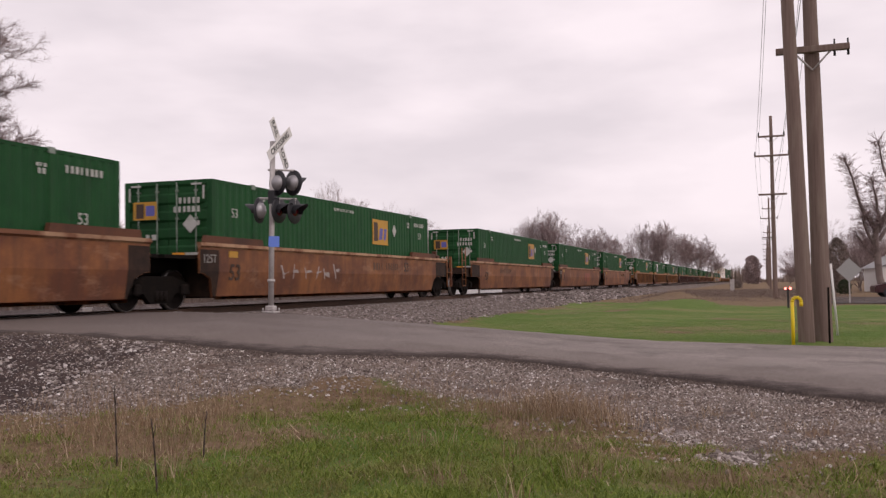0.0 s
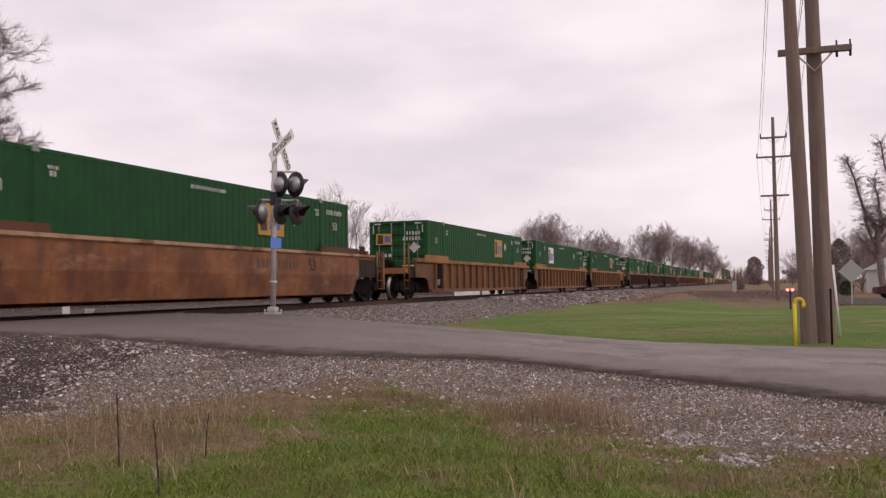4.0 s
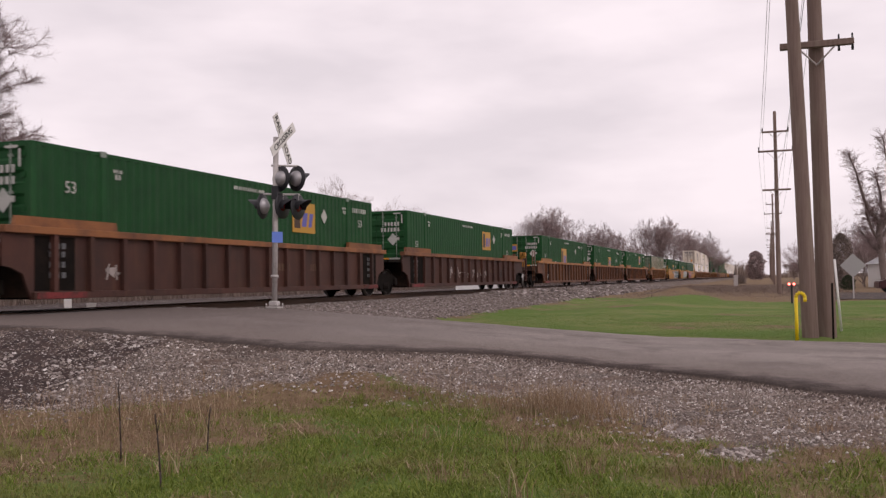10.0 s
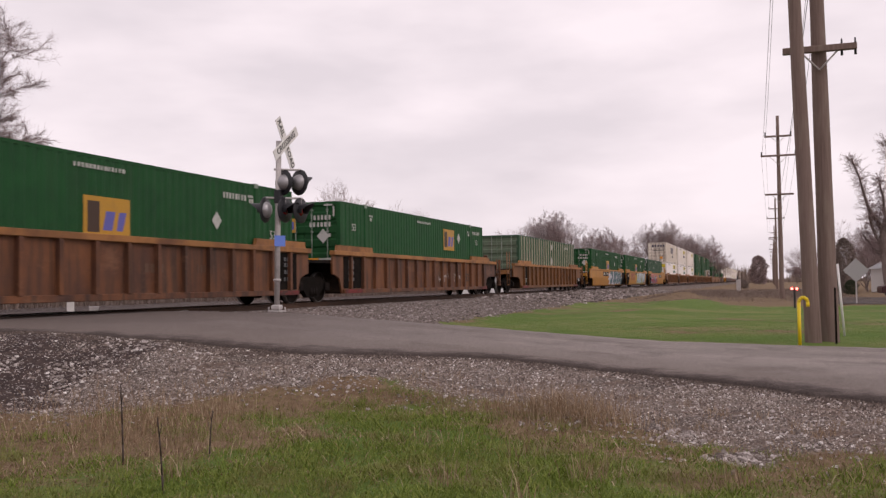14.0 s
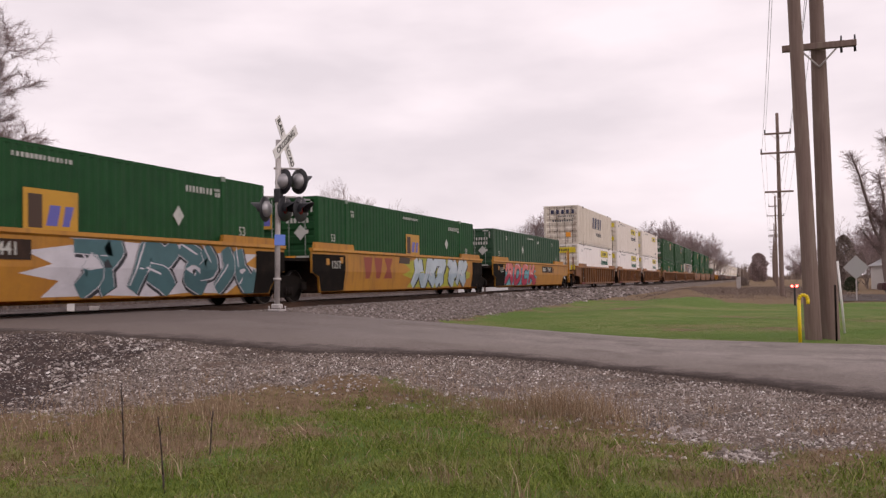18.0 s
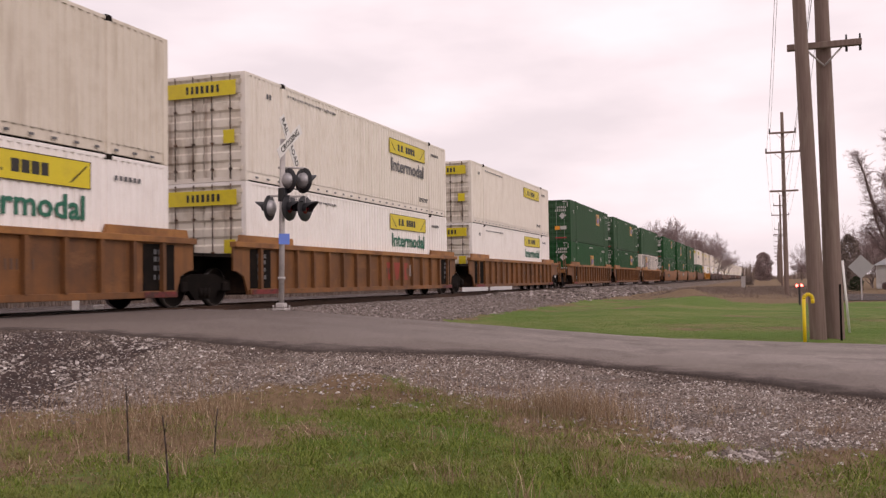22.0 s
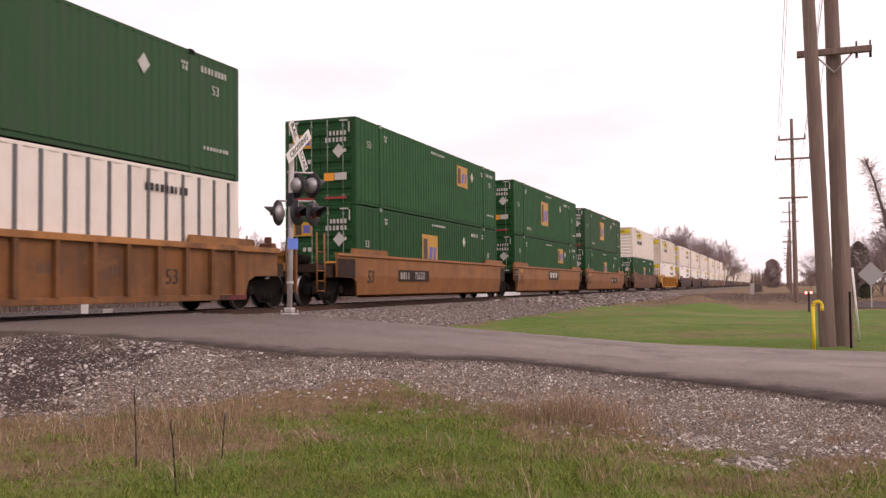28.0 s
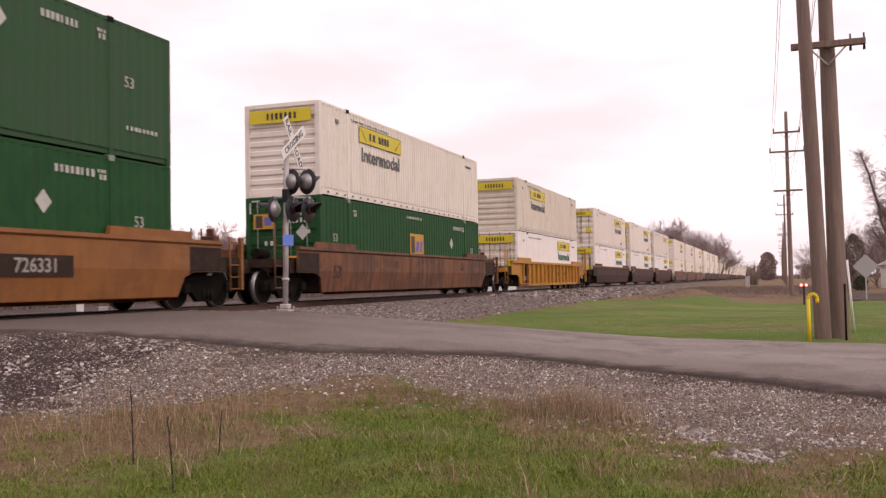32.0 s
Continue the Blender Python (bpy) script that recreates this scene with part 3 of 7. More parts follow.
# rails, ties
def build_track():
    bm = bmesh.new()
    prof = ((-0.07, -0.17), (0.07, -0.17), (0.07, -0.155), (0.012, -0.135), (0.012, -0.045), (0.036, -0.035), (0.036, 0.0), (-0.036, 0.0), (-0.036, -0.035), (-0.012, -0.045), (-0.012, -0.135), (-0.07, -0.155))
    for x0, x1 in ((-80, 700),):
        a = [bm.verts.new((x0, y, z)) for y, z in prof]
        b = [bm.verts.new((x1, y, z)) for y, z in prof]
        for i in range(len(prof)):
            f = bm.faces.new((a[i], a[(i + 1) % 12], b[(i + 1) % 12], b[i]))
            f.material_index = 1 if i == 6 else 0
        bm.faces.new(a), bm.faces.new(b[::-1])
    for name, y in (("rail", TRACK_Y - 0.7525), ("rail", TRACK_Y + 0.7525)):
        o = mesh_object(name, bm.copy(), (RAIL_STEEL, TREAD))
        o.location.y = y
        tagged(o, "steel rail with a rusty web and polished top", "rail", "rails", "structure")
    bm.free()
    tie = mesh_object("tie", boxed((-0.115, 0.115, -1.3, 1.3, -0.30, -0.165)), TIE)
    tie.location = (18.6, TRACK_Y, 0)
    tagged(tie, "dark creosoted wooden tie in the ballast", "tie", "ties under the rails", "structure")
    for i in range(1, 150):
        o = again(tie, Matrix.Translation((18.6 + 0.53 * i, TRACK_Y, 0)))
        tagged(o, tie["label"], "tie", tie["group"], "structure")
    bm = bmesh.new()
    for i in range(150, 800):
        x = 18.6 + 0.53 * i
        box(bm, x - 0.115, x + 0.115, TRACK_Y - 1.3, TRACK_Y + 1.3, -0.30, -0.165)
    tagged(mesh_object("ties", bm, TIE), "far run of dark wooden ties in ballast", "ties", kind="stuff")


build_track()

# ---- containers: origin at the middle of the leading end's foot, x to the rear, near side at -y ----
C_LEN, C_HALF, C_HIGH = 16.154, 1.295, 2.896
LIFT_X = (2.03, 14.12)


def corrugated(bm, x0, x1, y, z0, z1, out, pitch=0.28, depth=0.035, mat=0):
    """A sheet with upright waves; out is -1 or 1, the way it faces."""
    n = max(1, round((x1 - x0) / pitch))
    p = (x1 - x0) / n
    pts = []
    for i in range(n):
        a = x0 + i * p
        pts += [(a, 0), (a + 0.36 * p, 0), (a + 0.5 * p, -depth), (a + 0.86 * p, -depth)]
    pts.append((x1, 0))
    lo = [bm.verts.new((x, y + out * d, z0)) for x, d in pts]
    hi = [bm.verts.new((x, y + out * d, z1)) for x, d in pts]
    for i in range(len(pts) - 1):
        q = (lo[i], lo[i + 1], hi[i + 1], hi[i])
        bm.faces.new(q if out < 0 else q[::-1]).material_index = mat


def ribbed_wall(bm, x, y0, y1, z0, z1, out, pitch=0.36, depth=0.04):
    """An end sheet with level waves."""
    n = max(2, round((z1 - z0) / pitch))
    p = (z1 - z0) / n
    pts = []
    for i in range(n):
        a = z0 + i * p
        pts += [(a, 0), (a + 0.42 * p, 0), (a + 0.54 * p, -depth), (a + 0.86 * p, -depth)]
    pts.append((z1, 0))
    a = [bm.verts.new((x + out * d, y0, z)) for z, d in pts]
    b = [bm.verts.new((x + out * d, y1, z)) for z, d in pts]
    for i in range(len(pts) - 1):
        q = (a[i], a[i + 1], b[i + 1], b[i])
        bm.faces.new(q if out < 0 else q[::-1])


def bar_row(bm, x, z, w, h, n, y, gap=0.35, seed=1):
    """A line of plain bars in place of writing."""
    rng = random.Random(seed)
    c = w / n
    for i in range(n):
        k = c * (1 - gap) * rng.uniform(0.45, 0.95)
        box(bm, x + i * c, x + i * c + k, y - 0.003, y + 0.003, z, z + h)


def end_bars(bm, x, y, z, w, h, n, seed=1):
    rng = random.Random(seed)
    c = w / n
    for i in range(n):
        k = c * 0.65 * rng.uniform(0.7, 1.0)
        box(bm, x - 0.003, x + 0.003, y + i * c, y + i * c + k, z, z + h)


LETTER_MESH = {}


def lettering(body, size, material, parent, m, name="lettering", label="", bold=0.0):
    key = (body, size, material.name, bold)
    if key not in LETTER_MESH:
        LETTER_MESH[key] = letters(body, size, material, bold=bold)
    o = new(name, LETTER_MESH[key])
    o.parent = parent
    o.matrix_basis = m
    if label:
        o["label"] = label
    return o


SIDE = -C_HALF - 0.012


def diamond(bm, x, y, z, r, along="x"):
    pts = ((0, -r), (r * 0.92, 0), (0, r), (-r * 0.92, 0))
    if along == "x":
        prism(bm, [(x + a, z + b) for a, b in pts], y - 0.004, y + 0.004)
    else:
        a = [bm.verts.new((x - 0.004, y - p, z + q)) for p, q in pts]
        b = [bm.verts.new((x + 0.004, y - p, z + q)) for p, q in pts]
        bm.faces.new(a), bm.faces.new(b[::-1])
        for i in range(4):
            bm.faces.new((a[i], b[i], b[(i + 1) % 4], a[(i + 1) % 4]))


def block_logo(parent, x, z, w, h, ground, dark, tint, y=SIDE):
    """A square panel with a tall dark shape and two slanted tinted shapes, as plain forms."""
    panel = part("logo_panel", boxed((x - w / 2, x + w / 2, y - 0.006, y, z - h / 2, z + h / 2)), ground, parent, "square yellow panel with dark and violet shapes")
    bm = bmesh.new()
    k = y - 0.009
    a, b = x - 0.42 * w, z - 0.36 * h
    box(bm, a, a + 0.25 * w, k, k + 0.003, b, b + 0.74 * h)
    part("logo_shape", bm, dark, panel)
    bm = bmesh.new()
    prism(bm, [(x - 0.10 * w, z - 0.30 * h), (x + 0.10 * w, z - 0.30 * h), (x + 0.17 * w, z + 0.16 * h), (x - 0.03 * w, z + 0.16 * h)], k, k + 0.003)
    part("logo_shape", bm, tint, panel)
    bm = bmesh.new()
    prism(bm, [(x + 0.20 * w, z - 0.30 * h), (x + 0.33 * w, z - 0.30 * h), (x + 0.42 * w, z + 0.16 * h), (x + 0.26 * w, z + 0.16 * h)], k, k + 0.003)
    part("logo_shape", bm, tint, panel)


def name_panel(parent, x, z, w, h, word_colour, y=SIDE, word=True):
    """A long yellow panel with dark bars, and one word beneath it."""
    panel = part("name_panel", boxed((x - w / 2, x + w / 2, y - 0.006, y, z - h / 2, z + h / 2)), SIGN_YELLOW, parent, "long yellow panel with a row of dark shapes")
    bm = bmesh.new()
    k = y - 0.009
    cx = x - 0.28 * w
    for wd, rise in ((0.045, 1.0), (0.012, 0.2), (0.055, 1.0), (0.012, 0.2), (0.03, 0.0), (0.055, 1.0), (0.055, 1.0), (0.055, 1.0), (0.05, 1.0)):
        if rise:
            x0, x1, z0, z1 = cx, cx + wd * w, z - 0.22 * h, z - 0.22 * h + 0.44 * h * rise
            box(bm, x0, x1, k, k + 0.003, z0, z1)
        cx += wd * w + 0.012 * w
    for s in (-1, 1):
        prism(bm, [(x + s * 0.47 * w, z + 0.36 * h), (x + s * 0.47 * w, z + 0.30 * h), (x + s * 0.33 * w, z - 0.36 * h), (x + s * 0.36 * w, z - 0.30 * h)][::s], k, k + 0.003)
    part("name_shape", bm, LETTER_DARK, panel)["kind"] = "stuff"
    box_edge = bmesh.new()
    e = 0.02
    for q in ((x - w / 2, x + w / 2, z - h / 2, z - h / 2 + e), (x - w / 2, x + w / 2, z + h / 2 - e, z + h / 2), (x - w / 2, x - w / 2 + e, z - h / 2, z + h / 2), (x + w / 2 - e, x + w / 2, z - h / 2, z + h / 2)):
        box(box_edge, q[0], q[1], k, k + 0.003, q[2], q[3])
    part("panel_border", box_edge, LETTER_BROWN, panel)
    if word:
        lettering("Intermodal", 0.86, word_colour, parent, Matrix.Translation((x, y - 0.004, z - h / 2 - 0.41)) @ Matrix.Diagonal((0.90, 1, 0.78, 1)), label="the word Intermodal in heavy letters", bold=0.016)


def end_panel(parent, z, x=-0.075):
    """The name panel on an end."""
    panel = part("name_panel", boxed((x - 0.008, x, -1.06, 1.06, z - 0.2, z + 0.2)), SIGN_YELLOW, parent)
    bm = bmesh.new()
    end_bars(bm, x - 0.011, -0.55, z - 0.1, 1.1, 0.2, 7, 3)
    part("name_shape", bm, LETTER_DARK, panel)["kind"] = "stuff"


def container_frame(e, skin, frame_skin, ends, pitch, depth, posts=True, detail=True, louvre=False, rail_z=0.16):
    for s in (-1, 1):
        bm = bmesh.new()
        if s < 0 and posts:
            corrugated(bm, 0.16, LIFT_X[0] - 0.06, s * C_HALF, rail_z, C_HIGH - 0.07, s, pitch, depth)
            corrugated(bm, LIFT_X[0] + 0.06, LIFT_X[1] - 0.06, s * C_HALF, rail_z, C_HIGH - 0.07, s, pitch, depth)
            corrugated(bm, LIFT_X[1] + 0.06, C_LEN - 0.16, s * C_HALF, rail_z, C_HIGH - 0.07, s, pitch, depth)
        else:
            corrugated(bm, 0.16, C_LEN - 0.16, s * C_HALF, rail_z, C_HIGH - 0.07, s, pitch, depth)
        part("side_wall", bm, skin, e)
        part("bottom_rail", boxed((0.16, C_LEN - 0.16, min(s * (C_HALF - 0.035), s * (C_HALF - 0.12)), max(s * (C_HALF - 0.035), s * (C_HALF - 0.12)), 0.045, rail_z)), frame_skin, e)
        part("top_rail", boxed((0.16, C_LEN - 0.16, min(s * C_HALF, s * (C_HALF - 0.08)), max(s * C_HALF, s * (C_HALF - 0.08)), C_HIGH - 0.07, C_HIGH)), frame_skin, e)
    bm = bmesh.new()
    box(bm, 0.1, C_LEN - 0.1, -C_HALF + 0.08, C_HALF - 0.08, C_HIGH - 0.045, C_HIGH - 0.012)
    part("roof", bm, skin, e)
    part("floor", boxed((0.1, C_LEN - 0.1, -C_HALF + 0.1, C_HALF - 0.1, 0.03, 0.14)), BLACK_STEEL, e)
    post = None
    for x in (0.0, C_LEN - 0.16):
        for y in (-C_HALF - 0.006, C_HALF - 0.154):
            if post is None:
                post = part("corner_post", boxed((0, 0.16, 0, 0.16, 0.0, C_HIGH), bevel=0.012), frame_skin, e)
                post.location = (x, y, 0)
            else:
                again(post, Matrix.Translation((x, y, 0)))
    if posts and detail:
        lp = None
        for x in LIFT_X:
            if lp is None:
                lp = part("lift_post", boxed((-0.065, 0.065, -C_HALF - 0.02, -C_HALF + 0.1, 0.0, C_HIGH), bevel=0.01), frame_skin, e)
                lp.location.x = x
                cast = part("corner_casting", boxed((-0.09, 0.09, -C_HALF - 0.026, -C_HALF + 0.14, C_HIGH - 0.10, C_HIGH + 0.03), bevel=0.01), ROD_PALE if skin is GREEN else BLACK_STEEL, e)
                cast.location.x = x
            else:
                again(lp, Matrix.Translation((x, 0, 0)))
                again(cast, Matrix.Translation((x, 0, 0)))
    # leading end
    if louvre:
        bm = bmesh.new()
        ribbed_wall(bm, 0.03, -C_HALF + 0.15, C_HALF - 0.15, 0.12, C_HIGH - 0.12, -1, 0.3, 0.05)
        part("front_wall", bm, ends, e)
        part("front_sill", boxed((0.0, 0.14, -C_HALF + 0.154, C_HALF - 0.154, 0.0, 0.12)), frame_skin, e)
        part("front_header", boxed((0.0, 0.14, -C_HALF + 0.154, C_HALF - 0.154, C_HIGH - 0.12, C_HIGH)), frame_skin, e)
    else:
        part("front_sill", boxed((0.0, 0.14, -C_HALF + 0.154, C_HALF - 0.154, 0.0, 0.12)), frame_skin, e)
        part("front_header", boxed((0.0, 0.14, -C_HALF + 0.154, C_HALF - 0.154, C_HIGH - 0.10, C_HIGH)), frame_skin, e)
        for s in (-1, 1):
            y0, y1 = (-C_HALF + 0.16, -0.012) if s < 0 else (0.012, C_HALF - 0.16)
            bm = bmesh.new()
            ribbed_wall(bm, 0.012, y0, y1, 0.125, C_HIGH - 0.105, -1, 0.46, 0.035)
            box(bm, 0.05, 0.09, y0, y1, 0.125, C_HIGH - 0.105)
            yy = y0 - 0.01 if s < 0 else y1 + 0.01
            for z in (0.35, 0.95, 1.6, 2.25, 2.65):
                box(bm, -0.02, 0.02, yy - 0.05, yy + 0.05, z - 0.05, z + 0.05)
            door = part("door", bm, ends, e)
            if detail:
                rod = None
                for t in (0.25, 0.75):
                    y = y0 + (y1 - y0) * t
                    bm = bmesh.new()
                    tube(bm, (-0.03, y, 0.05), (-0.03, y, C_HIGH - 0.05), 0.017, seg=6)
                    for z in (0.3, 1.0, 1.9, 2.6):
                        box(bm, -0.05, 0.01, y - 0.04, y + 0.04, z, z + 0.05)
                    if t < 0.5:
                        box(bm, -0.055, -0.03, y - 0.02, y + 0.24, 0.95, 0.99)
                    part("lock_rod", bm, ROD_STEEL if ends is DOOR_WHITE else ROD_PALE, door)
    bm = bmesh.new()
    ribbed_wall(bm, C_LEN - 0.03, -C_HALF + 0.15, C_HALF - 0.15, 0.0, C_HIGH, 1, 0.36, 0.04)
    part("rear_wall", bm, ends, e)


def green_marks(e, logo_x, style, seed, end_logo):
    """Marks on a green side: three ways of lettering, told apart by where the square panel sits."""
    y = SIDE
    # panel's height and size, diamond, number row, its height, two size marks
    lay = {
        "": (2.08, 1.45, 0.90, 12.35, 2.20, 14.5, 1.15, 2.47, (1.06, 2.08), (15.1, 2.10)),
        "low": (2.08, 1.45, 0.90, 12.35, 2.20, 14.5, 1.15, 2.47, (1.0, 1.60), (15.0, 1.57)),
        "white": (2.06, 1.48, 1.02, 12.35, 2.20, 14.5, 1.15, 2.47, (1.06, 2.08), (15.1, 2.10)),
        "mid": (1.62, 1.45, 0.86, 12.2, 1.82, 12.5, 1.15, 2.42, (1.0, 1.62), (15.0, 1.57)),
        "plain": (1.62, 1.45, 0.86, 6.0, 1.95, 9.6, 0.5, 2.42, (1.0, 1.62), (15.0, 1.57)),
        "big": (1.55, 1.75, 1.38, 11.1, 2.14, 12.15, 1.05, 2.42, (0.87, 1.63), (14.7, 1.63))}[style]
    z, w, h, dx, dz, nx, nw, nz, first_size, last_size = lay
    if logo_x is not None:
        block_logo(e, logo_x, z, w, h, SIGN_WHITE if style == "white" else LOGO_YELLOW, LETTER_BROWN, LETTER_VIOLET)
    bm = bmesh.new()
    diamond(bm, dx, y, dz, 0.23)
    part("placard", bm, LETTER_WHITE, e, "white diamond placard")
    for row in ((nx, nz, nw, 0.15, 8, seed), (7.1, 2.60, 1.6, 0.09, 14, seed + 1), (2.35, 2.52, 0.30, 0.07, 3, seed + 2), (2.40, 2.38, 0.24, 0.11, 2, seed + 2), (13.7, 2.52, 0.30, 0.07, 3, seed + 2), (13.75, 2.38, 0.24, 0.11, 2, seed + 3), (14.6, 0.62, 1.1, 0.09, 8, seed + 4)):
        bm = bmesh.new()
        bar_row(bm, *row[:5], y, 0.25, row[5])
        part("side_marking", bm, LETTER_WHITE, e)["kind"] = "stuff"
    for x, q in (first_size, last_size):
        lettering("53", 0.34, LETTER_WHITE, e, Matrix.Translation((x, y, q)), "size_marking")
    if style == "big":
        lettering("TOP LIFT ONLY", 0.24, LETTER_WHITE, e, Matrix.Translation((3.1, y, 0.46)) @ Matrix.Diagonal((0.6, 1, 1, 1)), "side_marking")
    # leading end
    x = -0.062
    for row in ((-0.98, C_HIGH - 0.60, 0.66, 0.15, 5, seed), (-0.98, C_HIGH - 0.82, 0.82, 0.15, 6, seed + 4), (-0.98, C_HIGH - 1.16, 0.42, 0.12, 3, seed + 5), (0.30, C_HIGH - 1.5, 0.40, 0.14, 2, seed + 6)):
        bm = bmesh.new()
        end_bars(bm, x, *row)
        part("end_marking", bm, LETTER_WHITE, e)["kind"] = "stuff"
    for y0, y1, z0, z1 in ((-1.12, -1.07, C_HIGH - 0.5, C_HIGH - 0.16), (-1.05, -0.75, C_HIGH - 0.14, C_HIGH - 0.09), (1.07, 1.12, C_HIGH - 0.5, C_HIGH - 0.16), (0.75, 1.05, C_HIGH - 0.14, C_HIGH - 0.09)):
        part("corner_stripe", boxed((x - 0.003, x + 0.003, y0, y1, z0, z1)), LETTER_WHITE, e)
    part("data_plate", boxed((x - 0.003, x + 0.003, -1.0, -0.56, 0.82, 1.06)), LETTER_WHITE, e)
    bm = bmesh.new()
    diamond(bm, x - 0.012, -0.72, C_HIGH - 1.12, 0.24, "y")
    part("placard", bm, LETTER_WHITE, e, "white diamond placard on the doors")
    part("warning_label", boxed((x - 0.003, x + 0.003, -0.54, -0.18, 0.80, 1.06)), MARK_ORANGE, e, "orange warning label")
    for q in (-1.0, 0.2):
        part("reflector", boxed((x - 0.003, x + 0.003, q, q + 0.8, 0.20, 0.28)), MARK_RED, e)
    if end_logo:
        panel = part("logo_panel", boxed((x - 0.004, x + 0.004, 0.28, 0.98, C_HIGH - 0.98, C_HIGH - 0.52)), LOGO_YELLOW, e)
        part("logo_shape", boxed((x - 0.008, x - 0.004, 0.66, 0.90, C_HIGH - 0.94, C_HIGH - 0.57)), LETTER_BROWN, panel)
        part("logo_shape", boxed((x - 0.008, x - 0.004, 0.34, 0.60, C_HIGH - 0.88, C_HIGH - 0.62)), LETTER_VIOLET, panel)


CONTAINERS = {}


def build_container(key):
    kind, logo_x, opt = key
    if kind in ("green", "faded"):
        skin = GREEN if kind == "green" else FADED_GREEN
        e = thing("shipping_container", Matrix(), ("long green" if kind == "green" else "long faded dull green") + " corrugated steel container with yellow logo panel", "container", "containers on the train")
        container_frame(e, skin, skin, skin, 0.28, 0.017)
        green_marks(e, logo_x, opt, int((logo_x or 1) * 10), True)
    elif kind == "dark":
        e = thing("shipping_container", Matrix(), "dark green container with thin upright posts", "container", "containers on the train")
        container_frame(e, DARK_GREEN, DARK_GREEN, DARK_GREEN, 0.55, 0.045, posts=False)
        green_marks(e, None, "plain", 7, False)
    elif kind == "olive":
        e = thing("shipping_container", Matrix(), "green container with tan upright posts and white placards", "container", "containers on the train")
        container_frame(e, GREEN, DARK_GREEN, OLIVE, 0.6, 0.02, posts=False)
        rib = None
        for i in range(25):
            x = 0.55 + i * 0.63
            if rib is None:
                rib = part("side_post", boxed((-0.05, 0.05, -C_HALF - 0.03, -C_HALF + 0.02, 0.16, C_HIGH - 0.07)), POST_TAN, e)
                rib.location.x = x
            else:
                again(rib, Matrix.Translation((x, 0, 0)))
        bm = bmesh.new()
        diamond(bm, 8.4, SIDE - 0.004, 1.55, 0.3)
        part("placard", bm, LETTER_WHITE, e)
        part("data_plate", boxed((8.12, 8.66, SIDE - 0.008, SIDE, 2.28, 2.62)), LETTER_WHITE, e)
        bm = bmesh.new()
        bar_row(bm, 12.4, 2.45, 1.5, 0.16, 8, SIDE - 0.004, 0.3, 4)
        part("side_marking", bm, LETTER_WHITE, e)
    elif kind == "whiterib":
        e = thing("shipping_container", Matrix(), "white container with dark seams and a yellow logo panel", "container", "containers on the train")
        container_frame(e, WHITE, WHITE, WHITE, 0.6, 0.02, posts=False)
        seam = None
        for i in range(25):
            x = 0.55 + i * 0.63
            if seam is None:
                seam = part("side_post", boxed((-0.05, 0.05, -C_HALF - 0.02, -C_HALF + 0.02, 0.16, C_HIGH - 0.07)), LETTER_GREY, e, "dark grey upright post")
                seam.location.x = x
            else:
                again(seam, Matrix.Translation((x, 0, 0)))
        block_logo(e, 4.05, 1.95, 1.5, 1.35, LOGO_YELLOW, LETTER_BROWN, LETTER_VIOLET, SIDE - 0.016)
        bm = bmesh.new()
        bar_row(bm, 12.4, 2.35, 1.6, 0.17, 9, SIDE - 0.012, 0.3, 5)
        part("side_marking", bm, LETTER_DARK, e)
    elif kind in ("white", "whitelow", "cream"):
        skin = CREAM if kind == "cream" else WHITE_CLEAN if kind == "whitelow" else WHITE
        e = thing("shipping_container", Matrix(), "long white corrugated container with a yellow name panel", "container", "containers on the train")
        container_frame(e, skin, skin, skin if opt == "louvre" else DOOR_WHITE, 0.23, 0.03, louvre=opt == "louvre", rail_z=0.26)
        if logo_x is not None:
            name_panel(e, logo_x, 2.40 if kind == "whitelow" else 2.27, 3.7, 0.56, LETTER_GREEN if kind == "whitelow" else LETTER_GREY, word=opt != "noword")
        end_panel(e, C_HIGH - 0.42)
        bm = bmesh.new()
        bar_row(bm, 14.3, C_HIGH - 0.5, 0.9, 0.10, 6, SIDE, 0.3, 5)
        bar_row(bm, 1.1, C_HIGH - 0.55, 0.3, 0.14, 2, SIDE, 0.3, 6)
        bar_row(bm, 2.3, C_HIGH - 0.3, 3.2, 0.07, 22, SIDE, 0.3, 7)
        part("side_marking", bm, LETTER_GREY, e)["kind"] = "stuff"
        bm = bmesh.new()
        for i in range(26):
            x = 0.5 + i * 0.6
            box(bm, x, x + 0.12, SIDE - 0.002, SIDE + 0.012, 0.10, 0.15)
        part("rail_slots", bm, LETTER_GREY, e)["kind"] = "stuff"
        if opt != "louvre":
            lettering("TOP LIFT ONLY", 0.24, LETTER_GREY, e, Matrix.Translation((13.35, SIDE, 0.50)) @ Matrix.Diagonal((0.58, 1, 1, 1)), "side_marking")
            part("door_placard", boxed((-0.066, -0.060, -1.0, -0.66, 1.0, 1.36)), SIGN_YELLOW, e)
    elif kind == "navy":
        e = thing("shipping_container", Matrix(), "cream white corrugated container with navy lettering shapes", "container", "containers on the train")
        container_frame(e, CREAM, CREAM, DOOR_WHITE, 0.23, 0.03, rail_z=0.26)
        z0, z1, k = 1.45, 2.35, SIDE - 0.004
        x = 6.0
